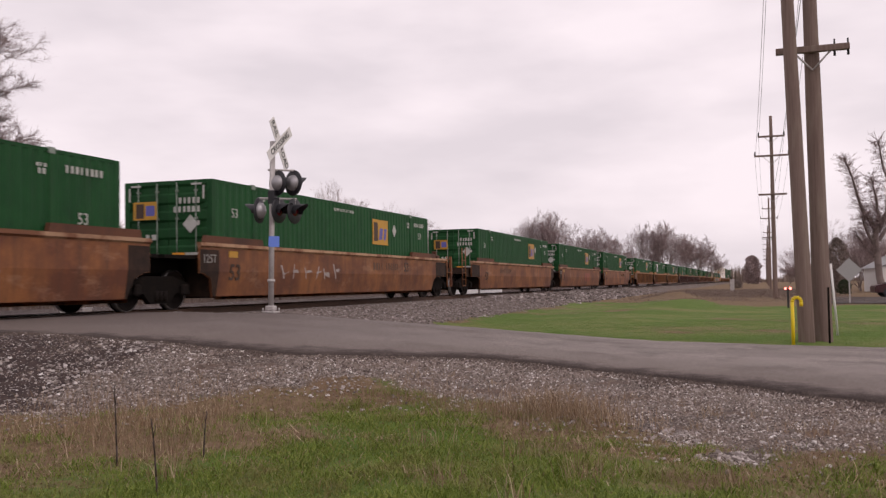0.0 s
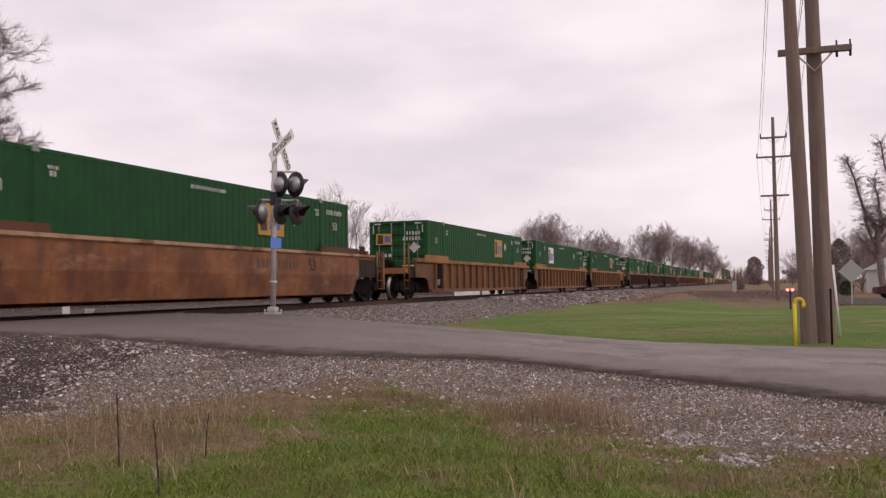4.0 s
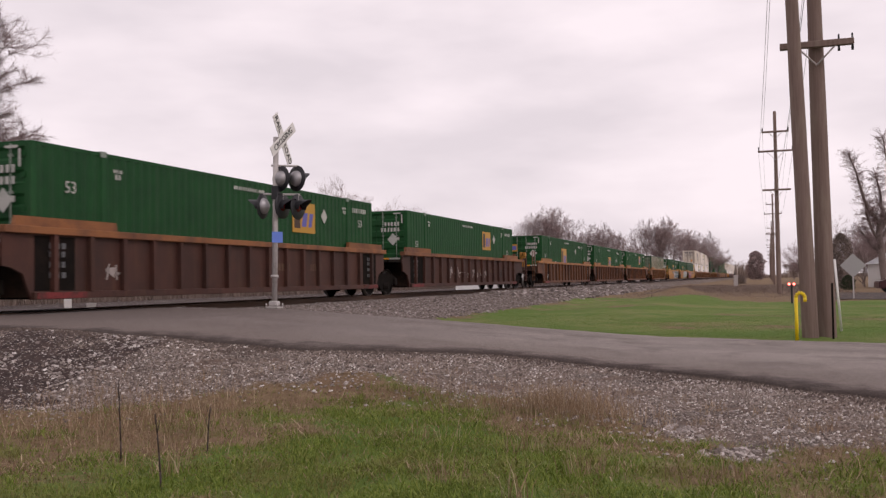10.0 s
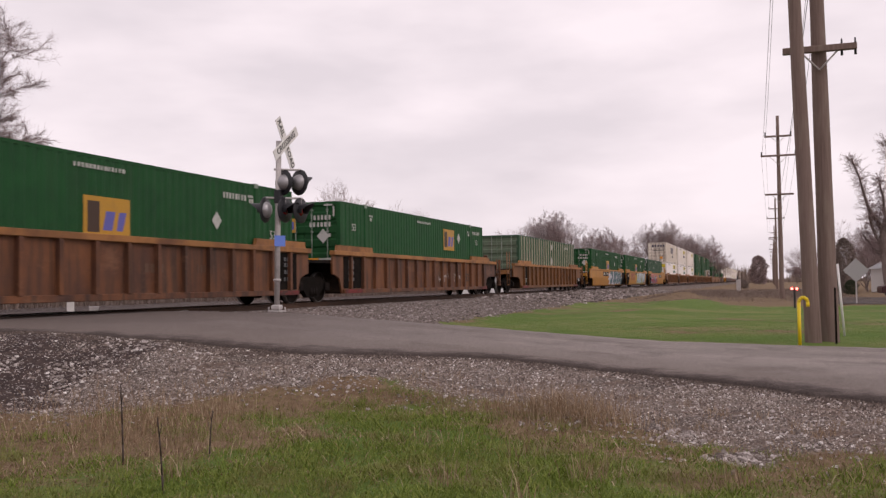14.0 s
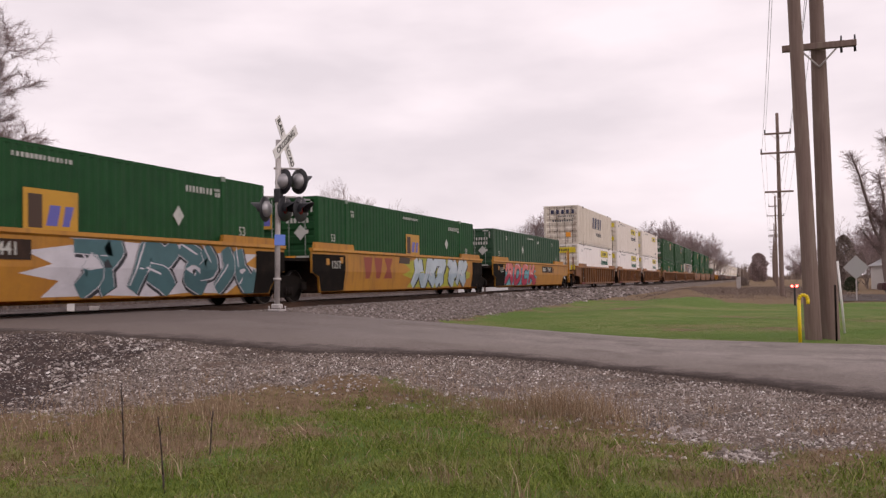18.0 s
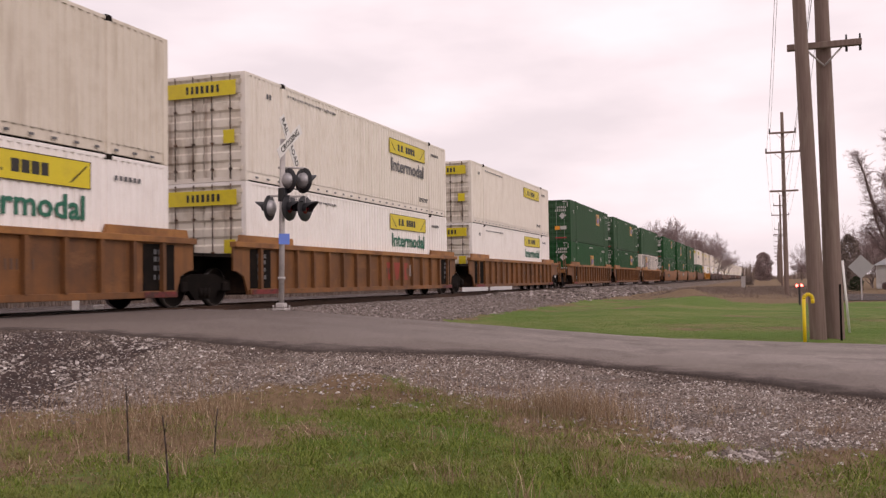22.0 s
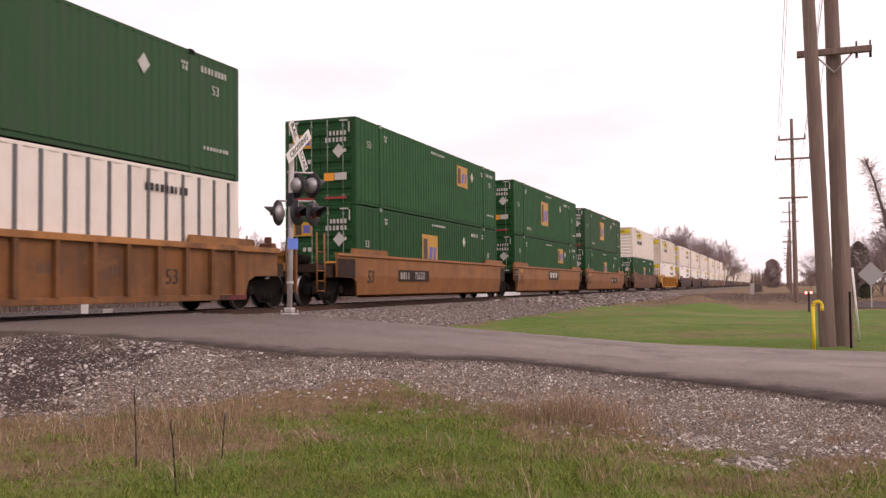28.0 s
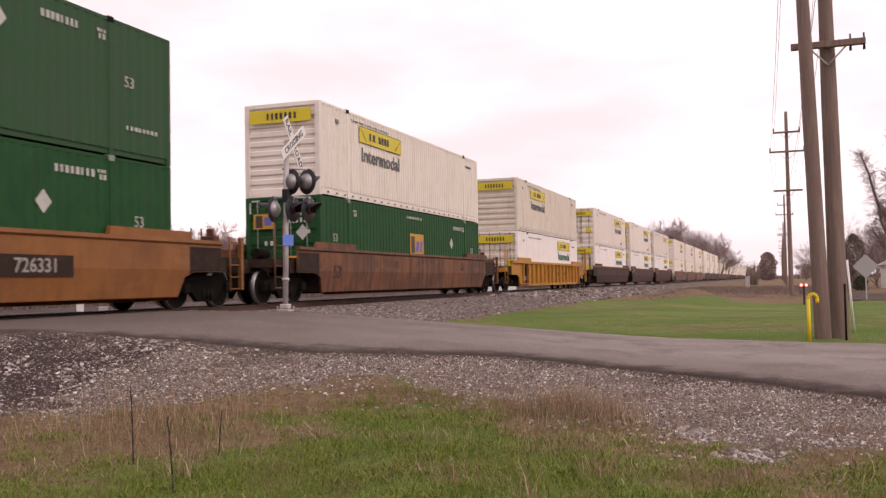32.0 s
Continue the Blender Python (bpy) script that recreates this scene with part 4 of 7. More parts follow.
        for w in (0.80, 1.10, 0.30, 0.72, 0.72):
            sl, h = 0.22, z1 - z0
            bm = bmesh.new()
            out = [(0.12 * w, 0), (0.72 * w, 0), (0.88 * w, 1), (0.10 * w, 1)]
            prism(bm, [(x + a + sl * b, z0 + b * h) for a, b in out], k, k + 0.004)
            part("logo_shape", bm, LETTER_BLUE, e, "navy slanted block shape")
            x += w + 0.14
        lettering("INTERMODAL", 0.42, LETTER_GREY, e, Matrix.Translation((9.0, SIDE, 1.0)), "side_marking")
        bm = bmesh.new()
        end_bars(bm, -0.066, -1.0, C_HIGH - 0.62, 1.9, 0.3, 5, 3)
        part("logo_shape", bm, LETTER_BLUE, e)
        bm = bmesh.new()
        end_bars(bm, -0.066, -1.0, C_HIGH - 0.85, 1.3, 0.1, 9, 4)
        end_bars(bm, -0.066, -0.9, C_HIGH - 1.2, 1.6, 0.14, 9, 5)
        part("end_marking", bm, LETTER_GREY, e)
        part("warning_label", boxed((-0.067, -0.061, -0.72, -0.36, 0.55, 0.9)), MARK_ORANGE, e)
        bm = bmesh.new()
        for i in range(26):
            q = 0.5 + i * 0.6
            box(bm, q, q + 0.12, SIDE - 0.002, SIDE + 0.012, 0.10, 0.15)
        part("rail_slots", bm, LETTER_GREY, e)["kind"] = "stuff"
    return e


def container(key, m):
    if key not in CONTAINERS:
        CONTAINERS[key] = build_container(key)
        CONTAINERS[key].matrix_basis = m
        return CONTAINERS[key]
    return copy_thing(CONTAINERS[key], m)


# ---- well cars: origin under the leading end of the container they carry, on the rail ----
WELL_FLOOR = 0.354
WHEEL_R = 0.4825


def build_truck(parent, x):
    """A two-axle truck: side frames, bolster, springs and wheel sets."""
    t = part("truck", boxed((-0.2, 0.2, -1.0, 1.0, 0.42, 0.72)), BLACK_STEEL, parent, "black cast steel truck")
    t.location.x = x
    bm = bmesh.new()
    out = ((-1.2, 0.36), (-1.2, 0.62), (-0.95, 0.68), (-0.45, 0.80), (0.45, 0.80), (0.95, 0.68), (1.2, 0.62), (1.2, 0.36), (0.95, 0.42), (0.62, 0.40), (0.36, 0.16), (-0.36, 0.16), (-0.62, 0.40), (-0.95, 0.42))
    prism(bm, out, -0.07, 0.07)
    f = part("side_frame", bm, BLACK_STEEL, t)
    f.location.y = -1.0
    again(f, Matrix.Translation((0, 1.0, 0)))
    coil = part("spring", tubed([(0, -1.06, 0.22), (0, -1.06, 0.46)], 0.07, 8), WHEEL_STEEL, t)
    coil.location.x = -0.16
    for q in (0.0, 0.16):
        again(coil, Matrix.Translation((q, 0, 0)))
    sets = []
    for q in (-0.89, 0.89):
        if not sets:
            bm = bmesh.new()
            tube(bm, (0, -1.12, 0), (0, 1.12, 0), 0.085, seg=8)
            for s in (-1, 1):
                prof = ((0.09, 0.10), (0.14, 0.085), (0.36, 0.03), (0.42, 0.07), (WHEEL_R, 0.07), (WHEEL_R, -0.045), (WHEEL_R + 0.025, -0.06), (WHEEL_R + 0.02, -0.085), (0.41, -0.085), (0.36, 0.0), (0.14, -0.05), (0.09, -0.06))
                lathe(bm, [(r, -h * s if s > 0 else h * -1) for r, h in prof] if s < 0 else [(r, h) for r, h in prof], Matrix.Translation((0, s * 0.755, 0)), 20)
            for s in (-1, 1):
                lathe(bm, [(0.462, 0.0715), (WHEEL_R + 0.001, 0.0715), (WHEEL_R + 0.001, -0.044)] if s > 0 else [(0.462, -0.0715), (WHEEL_R + 0.001, -0.0715), (WHEEL_R + 0.001, 0.044)], Matrix.Translation((0, s * 0.755, 0)), 20, 1)
            w = part("wheel_set", bm, (WHEEL_STEEL, TREAD), t, "steel wheels with bright treads on an axle")
        else:
            w = again(sets[0], Matrix(), t)
        w.location = (q, 0, WHEEL_R)
        sets.append(w)
        WHEELS.append(w)
    cap = part("bearing_cap", boxed((-0.13, 0.13, -1.16, -1.06, -0.13, 0.13), bevel=0.04), WHEEL_STEEL, t)
    cap.location = (-0.89, 0, WHEEL_R)
    again(cap, Matrix.Translation((0.89, 0, WHEEL_R)), t)
    return t


WHEELS = []


def side_outline(first, last):
    """The near wall's outline in x and z: it reaches over the trucks, and farther at a coupler end."""
    a, b = (-1.75 if first else -0.80), C_LEN + (1.75 if last else 0.80)
    low, top = 0.28, 1.60
    return [(a, 0.88), (-0.62, 0.86), (-0.30, 0.74), (-0.10, low), (C_LEN + 0.10, low), (C_LEN + 0.30, 0.74), (C_LEN + 0.62, 0.86), (b, 0.88), (b, top), (a, top)]


def build_well(style, skin, first, last):
    names = {"ribbed": "ribbed", "smooth": "smooth-sided"}[style]
    tone = {BROWN: "rusty brown", RUST_ORANGE: "faded orange-brown", ORANGE_BROWN: "orange-brown", ORANGE_TAN: "bright orange", DARK_BROWN: "dark red-brown", YELLOW: "yellow"}[skin]
    e = thing("well_car", Matrix(), f"{tone} {names} steel double-stack well car", "rail car", "well cars of the train")
    y = 1.40
    trim = {DARK_BROWN: CHORD_RUST, BROWN: CHORD_ORANGE, RUST_ORANGE: CHORD_DUSTY, ORANGE_BROWN: CHORD_ORANGE, ORANGE_TAN: ORANGE_TAN}.get(skin, skin)
    for s in (-1, 1):
        bm = bmesh.new()
        ya, yb = (-y, -y + 0.06) if s < 0 else (y - 0.06, y)
        prism(bm, side_outline(first, last), ya, yb)
        if style == "smooth":
            bmesh.ops.bisect_plane(bm, geom=bm.verts[:] + bm.edges[:] + bm.faces[:], plane_co=(0, 0, 0.92), plane_no=(0, 0, 1))
            for v in bm.verts:
                v.co.y += s * (0.07 - max(0.0, 0.92 - v.co.z) * 0.16)
        if s > 0 and style == "ribbed":
            for i in range(16):
                x = 0.44 + i * 1.018
                box(bm, x - 0.05, x + 0.05, y, y + 0.10, 0.40, 1.48)
        part("side_wall", bm, skin, e)
        o0, o1 = (-y - 0.10, -y + 0.10) if s < 0 else (y - 0.10, y + 0.10)
        if style == "ribbed":
            part("top_chord", boxed((-1.75 if first else -0.82, C_LEN + (1.75 if last else 0.82), o0, o1, 1.48, 1.62), bevel=0.01), trim, e)
            part("bottom_sill", boxed((-0.08, C_LEN + 0.08, o0 + 0.02, o1 - 0.02, 0.26, 0.40), bevel=0.01), skin, e)
        else:
            bm = bmesh.new()
            k = s * 1
            prof = ((y - 0.02, 1.63), (y + 0.115, 1.62), (y + 0.125, 1.54), (y + 0.02, 1.46))
            a = [bm.verts.new((-1.76 if first else -0.81, k * p, z)) for p, z in prof]
            b = [bm.verts.new((C_LEN + (1.76 if last else 0.81), k * p, z)) for p, z in prof]
            for i in range(4):
                bm.faces.new((a[i], b[i], b[(i + 1) % 4], a[(i + 1) % 4]))
            bm.faces.new(a), bm.faces.new(b[::-1])
            part("top_chord", bm, trim if skin is not BROWN else skin, e)
            part("bottom_sill", boxed((-0.08, C_LEN + 0.08, o0 + 0.10, o1 - 0.10, 0.22, 0.30), bevel=0.01), skin, e)
        for x0, x1 in ((-0.55, 2.3), (C_LEN - 2.3, C_LEN + 0.55)):
            bm = bmesh.new()
            prism(bm, [(x0, 1.62), (x1, 1.62), (x1 - 0.06, 1.80), (x0 + 0.06, 1.80)], o0 + 0.05, o1 - 0.05)
            part("guide_plate", bm, trim if style == "ribbed" else GUIDE_BROWN if skin is RUST_ORANGE else skin, e)
    if style == "ribbed":
        rib = None
        for i in range(16):
            x = 0.44 + i * 1.018
            if rib is None:
                rib = part("rib", boxed((-0.055, 0.055, -y - 0.11, -y, 0.40, 1.48)), skin, e)
                rib.location.x = x
            else:
                again(rib, Matrix.Translation((x, 0, 0)))
    beam = part("floor_beam", boxed((-0.2, 0.2, -y + 0.06, y - 0.06, WELL_FLOOR - 0.10, WELL_FLOOR - 0.002)), BLACK_STEEL, e)
    beam.location.x = 0.9
    for i in range(1, 9):
        again(beam, Matrix.Translation((0.9 + i * 1.79, 0, 0)))
    for x0, x1, tip in ((-2.0 if not first else -3.1, -0.05, first), (C_LEN + 0.05, C_LEN + (3.1 if last else 1.30), last)):
        bm = bmesh.new()
        box(bm, x0, x1, -0.55, 0.55, 0.86, 1.22, bevel=0.02)
        lo, hi = (x0, -0.05) if x0 < 0 else (C_LEN + 0.05, x1)
        box(bm, lo + (1.2 if tip and x0 < 0 else 0), hi - (1.2 if tip and x0 > 0 else 0), -1.32, 1.32, 1.22, 1.30)
        part("end_deck", bm, GRIMY if tip else BLACK_STEEL, e)
        bm = bmesh.new()
        w0, w1 = (-0.09, -0.03) if x0 < 0 else (C_LEN + 0.03, C_LEN + 0.09)
        box(bm, w0, w1, -y + 0.06, y - 0.06, 0.3, 1.35)
        part("end_bulkhead", bm, GRIMY, e)
        if tip:
            s = -1 if x0 < 0 else 1
            c = x0 if s < 0 else x1
            bm = bmesh.new()
            box(bm, min(c, c + s * 0.55), max(c, c + s * 0.55), -0.11, 0.11, 0.78, 1.0, bevel=0.02)
            box(bm, min(c + s * 0.30, c + s * 0.58), max(c + s * 0.30, c + s * 0.58), -0.2, 0.16, 0.74, 1.04, bevel=0.04)
            part("coupler", bm, BLACK_STEEL, e)
            # corner ladders: at the rear end their stiles stand high
            q = c - s * 0.25
            tall = 2.2 if s < 0 else 2.6 if skin is YELLOW else 1.75
            for yy in (-1.34, 1.34):
                lad = part("ladder", boxed((q - 0.055, q + 0.055, yy - 0.055, yy + 0.055, 0.42, tall), bevel=0.01) if s > 0 else tubed([(q, yy, 0.42), (q, yy, tall)], 0.026, 6), skin, e)
                part("stile", tubed([(q - s * 0.5, yy, 0.42), (q - s * 0.5, yy, tall)], 0.028, 6), skin, lad)
                for z in (0.45, 0.75, 1.05, 1.62):
                    part("rung", tubed([(q, yy, z), (q - s * 0.5, yy, z)], 0.018, 6), skin, lad)
            part("end_sill", boxed((min(q - s * 0.6, q + s * 0.05), max(q - s * 0.6, q + s * 0.05), -1.32, 1.32, 1.02, 1.24)), trim if skin is YELLOW or skin is ORANGE_BROWN else GRIMY, e)
            # plain block added for bolster and brake rigging, to close bright gaps between wheels
            part("draft_gear", boxed((min(c, -0.2 if s < 0 else C_LEN + 0.2), max(c, -0.2 if s < 0 else C_LEN + 0.2), -0.42, 0.42, 0.40, 0.858), bevel=0.02), BLACK_STEEL, e)
            for yy in (-1.30, 1.26):
                part("end_apron", boxed((min(q - s * 0.6, -0.1 if s < 0 else C_LEN + 0.1), max(q - s * 0.6, -0.1 if s < 0 else C_LEN + 0.1), yy, yy + 0.04, 0.86, 1.22)), GRIMY, e)
            if s > 0:
                part("brake_stand", boxed((q - 0.62, q - 0.34, -0.95, -0.55, 1.24, 1.80), (q - 0.52, q - 0.42, -0.85, -0.65, 1.80, 1.98), bevel=0.02), YELLOW if skin is YELLOW else GUIDE_BROWN, e)
            else:
                if skin is BROWN and style == "ribbed":
                    bm = bmesh.new()
                    ring = [(q - 0.08, -0.75 + 0.28 * math.cos(a), 1.95 + 0.28 * math.sin(a)) for a in [2 * math.pi * k / 14 for k in range(15)]]
                    for a, b2 in zip(ring, ring[1:]):
                        tube(bm, a, b2, 0.02, seg=5, caps=False)
                    for k in range(0, 14, 4):
                        tube(bm, (q - 0.08, -0.75, 1.95), ring[k], 0.014, seg=5)
                    part("brake_wheel", bm, BLACK_STEEL, e, "spoked hand brake wheel")
                    part("brake_box", boxed((q - 0.04, q + 0.24, -0.92, -0.56, 1.70, 2.12), (q + 0.02, q + 0.18, -0.86, -0.64, 1.22, 1.70), bevel=0.03), YELLOW, e, "dirty yellow hand brake box")
                bm = bmesh.new()
                tube(bm, (q + 0.7, -0.3, 1.44), (q + 1.3, -0.3, 1.44), 0.15, seg=12)
                part("air_tank", bm, BLACK_STEEL, e)
            build_truck(e, c + 1.38 if s < 0 else c - 1.38)
    if not last:
        build_truck(e, C_LEN + 1.72)
    if style == "smooth" and skin is not YELLOW:
        tip = -1.74 if first else -0.79
        shape_piece(e, "end_panel", [[(tip, 0.89), (-0.62, 0.87), (-0.45, 0.80), (-0.45, 1.45), (tip, 1.45)] if first else [(-0.79, 0.89), (-0.62, 0.87), (-0.30, 0.75), (-0.10, 0.29), (0.04, 0.29), (0.04, 1.45), (-0.79, 1.45)]], GRIMY, 0.003)["label"] = "grimy dark panel at the car's end"
        tip = C_LEN + (1.74 if last else 0.79)
        c = C_LEN
        shape_piece(e, "end_panel", [[(c + 0.45, 0.80), (c + 0.62, 0.87), (tip, 0.89), (tip, 1.45), (c + 0.45, 1.45)] if last else [(c + 0.04, 0.29), (c + 0.10, 0.29), (c + 0.30, 0.75), (c + 0.62, 0.87), (c + 0.79, 0.89), (c + 0.79, 1.45), (c + 0.04, 1.45)]], GRIMY, 0.003)["label"] = "grimy dark panel at the car's end"
        if not first:
            lettering("125T", 0.30, LETTER_GREY_PALE, e, Matrix.Translation((-0.38, -y - 0.078, 1.22)), "load_marking")
            part("yellow_label", boxed((0.50, 0.92, -y - 0.078, -y - 0.074, 1.28, 1.44)), LOGO_YELLOW, e)
    # markings
    k = -y - (0.002 if style == "ribbed" else 0.072)
    if style == "ribbed" and (first or last):
        part("mark_panel", boxed((0.52, 1.39, k - 0.004, k, 0.42, 1.45)), BLACK_STEEL, e)
    if (style == "ribbed" and first) or (skin is YELLOW and style == "smooth" and not first):
        lettering("125T", 0.34, LETTER_WHITE, e, Matrix.Translation((0.86, k - 0.008, 0.66 if style == "ribbed" else 1.12)), "load_marking")
    if last and skin is not ORANGE_TAN:
        lettering("53", 0.5, LETTER_DARK, e, Matrix.Translation((C_LEN - 2.92 if style == "ribbed" else C_LEN - 3.0, k - 0.004, 0.80 if style == "ribbed" else 1.18)), "size_marking")
    if style == "smooth" and skin in (BROWN, RUST_ORANGE, ORANGE_TAN):
        if first or last:
            x = 3.15 if first else 9.7
            if skin is ORANGE_TAN:
                part("number_panel", boxed((x, x + 3.1, k - 0.004, k, 0.76, 1.16)), PANEL_BROWN, e)
                lettering("726331", 0.37, LETTER_GREY_PALE, e, Matrix.Translation((x + 2.15, k - 0.007, 0.95)), "number_marking", bold=0.006)
            bm = bmesh.new()
            bar_row(bm, x + 0.2, 0.83 if skin is ORANGE_TAN else 1.07, 1.0, 0.25, 4, k - 0.007, 0.25, 2)
            if skin is not ORANGE_TAN:
                bar_row(bm, x + 1.4, 1.07, 1.3, 0.25, 6, k - 0.007, 0.25, 3)
            part("number_marking", bm, LETTER_GREY_PALE if skin is ORANGE_TAN else STENCIL, e)["kind"] = "stuff"
        elif skin is ORANGE_TAN:
            part("logo_panel", boxed((6.95, 9.55, k - 0.004, k, 0.92, 1.42)), PANEL_BROWN, e)
            bm = bmesh.new()
            for a in (7.25, 7.95, 8.65):
                prism(bm, [(a + 0.08, 1.02), (a + 0.48, 1.02), (a + 0.62, 1.35), (a - 0.02, 1.35)], k - 0.008, k - 0.004)
            part("logo_shape", bm, LETTER_WHITE, e)
        lettering("53", 0.58, LETTER_BROWN, e, Matrix.Translation((0.78, k + 0.002, 0.88)) @ Matrix.Rotation(radians(5.8), 4, "X"), "size_marking", bold=0.008)
    if style == "ribbed":
        for a, b, c in ((-0.02, 1.06, 11), (C_LEN - 1.08, C_LEN + 0.05, 12)):
            if not ((first and a < 1) or (last and a > 1)):
                part("end_panel", boxed((a, b, k - 0.004, k, 0.42, 1.45)), BLACK_STEEL, e, "black stencilled panel at the end")
                bm = bmesh.new()
                for z in (0.66, 0.86, 1.06, 1.22):
                    bar_row(bm, a + 0.38, z, 0.5, 0.11, 3, k - 0.007, 0.3, c + int(z * 10))
                part("stencil_marking", bm, LETTER_GREY, e)["kind"] = "stuff"
            part("sill_band", boxed((a - 0.05 if a > 1 else a, b if a > 1 else b + 0.25, -y - 0.092, -y - 0.08, 0.27, 0.39)), BAND_RED, e, "faded red band on the bottom sill")
        bm = bmesh.new()
        bar_row(bm, 9.2, 0.85, 0.8, 0.2, 4, k - 0.004, 0.25, 2)
        bar_row(bm, 11.2, 0.85, 0.8, 0.2, 6, k - 0.004, 0.25, 3)
        part("number_marking", bm, STENCIL, e)["kind"] = "stuff"
    return e


FAR_BOX, FAR_WELL = {}, {}


def far_container(m, low):
    """A far container in few parts."""
    if low not in FAR_BOX:
        e = thing("shipping_container", m, "white corrugated container with a yellow name panel, far down the train", "container", "containers on the train")
        for s in (-1, 1):
            bm = bmesh.new()
            corrugated(bm, 0.02, C_LEN - 0.02, s * C_HALF, 0.0, C_HIGH, s, 0.46, 0.03)
            part("side_wall", bm, WHITE, e)
        bm = bmesh.new()
        ribbed_wall(bm, 0.0, -C_HALF, C_HALF, 0.0, C_HIGH, -1, 0.46, 0.04)
        part("front_wall", bm, WHITE, e)
        bm = bmesh.new()
        ribbed_wall(bm, C_LEN, -C_HALF, C_HALF, 0.0, C_HIGH, 1, 0.46, 0.04)
        part("rear_wall", bm, WHITE, e)
        part("roof", boxed((0.0, C_LEN, -C_HALF + 0.02, C_HALF - 0.02, C_HIGH - 0.03, C_HIGH)), WHITE, e)
        part("floor", boxed((0.02, C_LEN - 0.02, -C_HALF + 0.02, C_HALF - 0.02, 0.0, 0.1)), BLACK_STEEL, e)
        name_panel(e, 11.6, 2.15, 3.7, 0.66, LETTER_GREEN if low else LETTER_GREY)
        end_panel(e, C_HIGH - 0.42)
        FAR_BOX[low] = e
        return e
    return copy_thing(FAR_BOX[low], m)


def far_well(m, skin):
    if skin.name not in FAR_WELL:
        e = thing("well_car", m, "rusty steel well car far down the train", "rail car", "well cars of the train")
        for s in (-1, 1):
            bm = bmesh.new()
            prism(bm, side_outline(False, False), *((-1.46, -1.40) if s < 0 else (1.40, 1.46)))
            part("side_wall", bm, skin, e)
        part("floor", boxed((0.0, C_LEN, -1.38, 1.38, 0.22, WELL_FLOOR - 0.002)), BLACK_STEEL, e)
        part("end_deck", boxed((-1.9, -0.05, -0.9, 0.9, 0.86, 1.25)), BLACK_STEEL, e)
        part("end_deck", boxed((C_LEN + 0.05, C_LEN + 1.5, -0.9, 0.9, 0.86, 1.25)), BLACK_STEEL, e)
        build_truck(e, -1.72)
        FAR_WELL[skin.name] = e
        return e
    o = copy_thing(FAR_WELL[skin.name], m)
    WHEELS.extend(c for c in o.children_recursive if c.name.startswith("wheel_set"))
    return o


WELLS = {}
TRAIN = []


def well(key, m):
    if key not in WELLS:
        WELLS[key] = build_well(*key)
        WELLS[key].matrix_basis = m
        return WELLS[key]
    o = copy_thing(WELLS[key], m)
    WHEELS.extend(c for c in o.children_recursive if c.name.startswith("wheel_set"))
    return o


G, GB, GM = ("green", 10.98, ""), ("green", 6.85, "big"), ("green", 8.1, "mid")
GF, GBF = ("faded", 10.98, ""), ("faded", 6.85, "big")
J, JL, JF = ("white", 11.72, ""), ("whitelow", 11.70, ""), ("white", 11.72, "noword")
CONSIST = (
    # style, paint, then for each unit: where its container begins, and the containers from below
    ("smooth", RUST_ORANGE, (-19.3, GM), (0.43, ("green", 10.98, "low")), (20.13, G)),
    ("smooth", RUST_ORANGE, (43.72, ("green", 11.3, "")), (63.50, G), (83.05, G)),
    ("ribbed", ORANGE_BROWN, (107.06, G), (126.82, ("green", 4.35, "white")), (146.54, G)),
    ("ribbed", DARK_BROWN, (170.26, GM), (189.75, G), (209.38, ("green", 10.98, "low"))),
    ("ribbed", BROWN, (232.94, GB), (252.45, GM), (271.85, G)),
    ("ribbed", ORANGE_BROWN, (295.24, ("olive", None, ""))),
    ("smooth", YELLOW, (318.68, GM), (338.13, GM), (357.85, ("dark", None, ""))),
    ("ribbed", ORANGE_BROWN, (381.10, JL, ("navy", None, "")), (400.60, JL, J), (420.38, JL, JF)),
    ("ribbed", ORANGE_BROWN, (443.53, GM, GF), (463.00, G, GF), (482.34, ("whiterib", None, ""), ("faded", None, ""))),
    ("smooth", ORANGE_TAN, (505.52, GB, G), (525.04, G, GB), (544.36, GM, GBF)),
    ("smooth", BROWN, (567.95, GM, ("white", 4.75, "louvre"))),
    ("ribbed", YELLOW, (591.30, JL, ("cream", 4.75, "louvre"))),
    ("smooth", DARK_BROWN, (614.70, JL, J), (634.30, JL, J), (653.90, JL, JF)),
)


def car_sets():
    for row in CONSIST:
        yield row
    u = 677.4
    styles = (("ribbed", BROWN), ("smooth", DARK_BROWN), ("smooth", BROWN), ("ribbed", DARK_BROWN))
    for i in range(7):
        a, b = styles[i % 4]
        yield (a, b, *((u + 19.6 * k, JL, JF if (i + k) % 2 else J) for k in range(3)))
        u += 2 * 19.6 + 23.4


def build_train():
    for style, skin, *units in car_sets():
        for i, (u, *stack) in enumerate(units):
            m = Matrix.Translation((u, TRACK_Y, 0))
            car = well((style, skin, i == 0, i == len(units) - 1), m) if u < 670 else far_well(m, skin)
            TRAIN.append((car, u, 0.0))
            z = WELL_FLOOR
            for key in stack:
                m = Matrix.Translation((u, TRACK_Y, z))
                TRAIN.append((container(key, m) if u < 670 else far_container(m, z < 1), u, z))
                z += C_HIGH + 0.012


build_train()


# ---- spray paintings on the three yellow units ----
def spray(name, colour, rough=0.6):
    return surface(name, colour, rough, second=tuple(c * 0.8 for c in colour), patch=(0.4, 0.7), patch_scale=1.6, grain=0.05, bump=0)


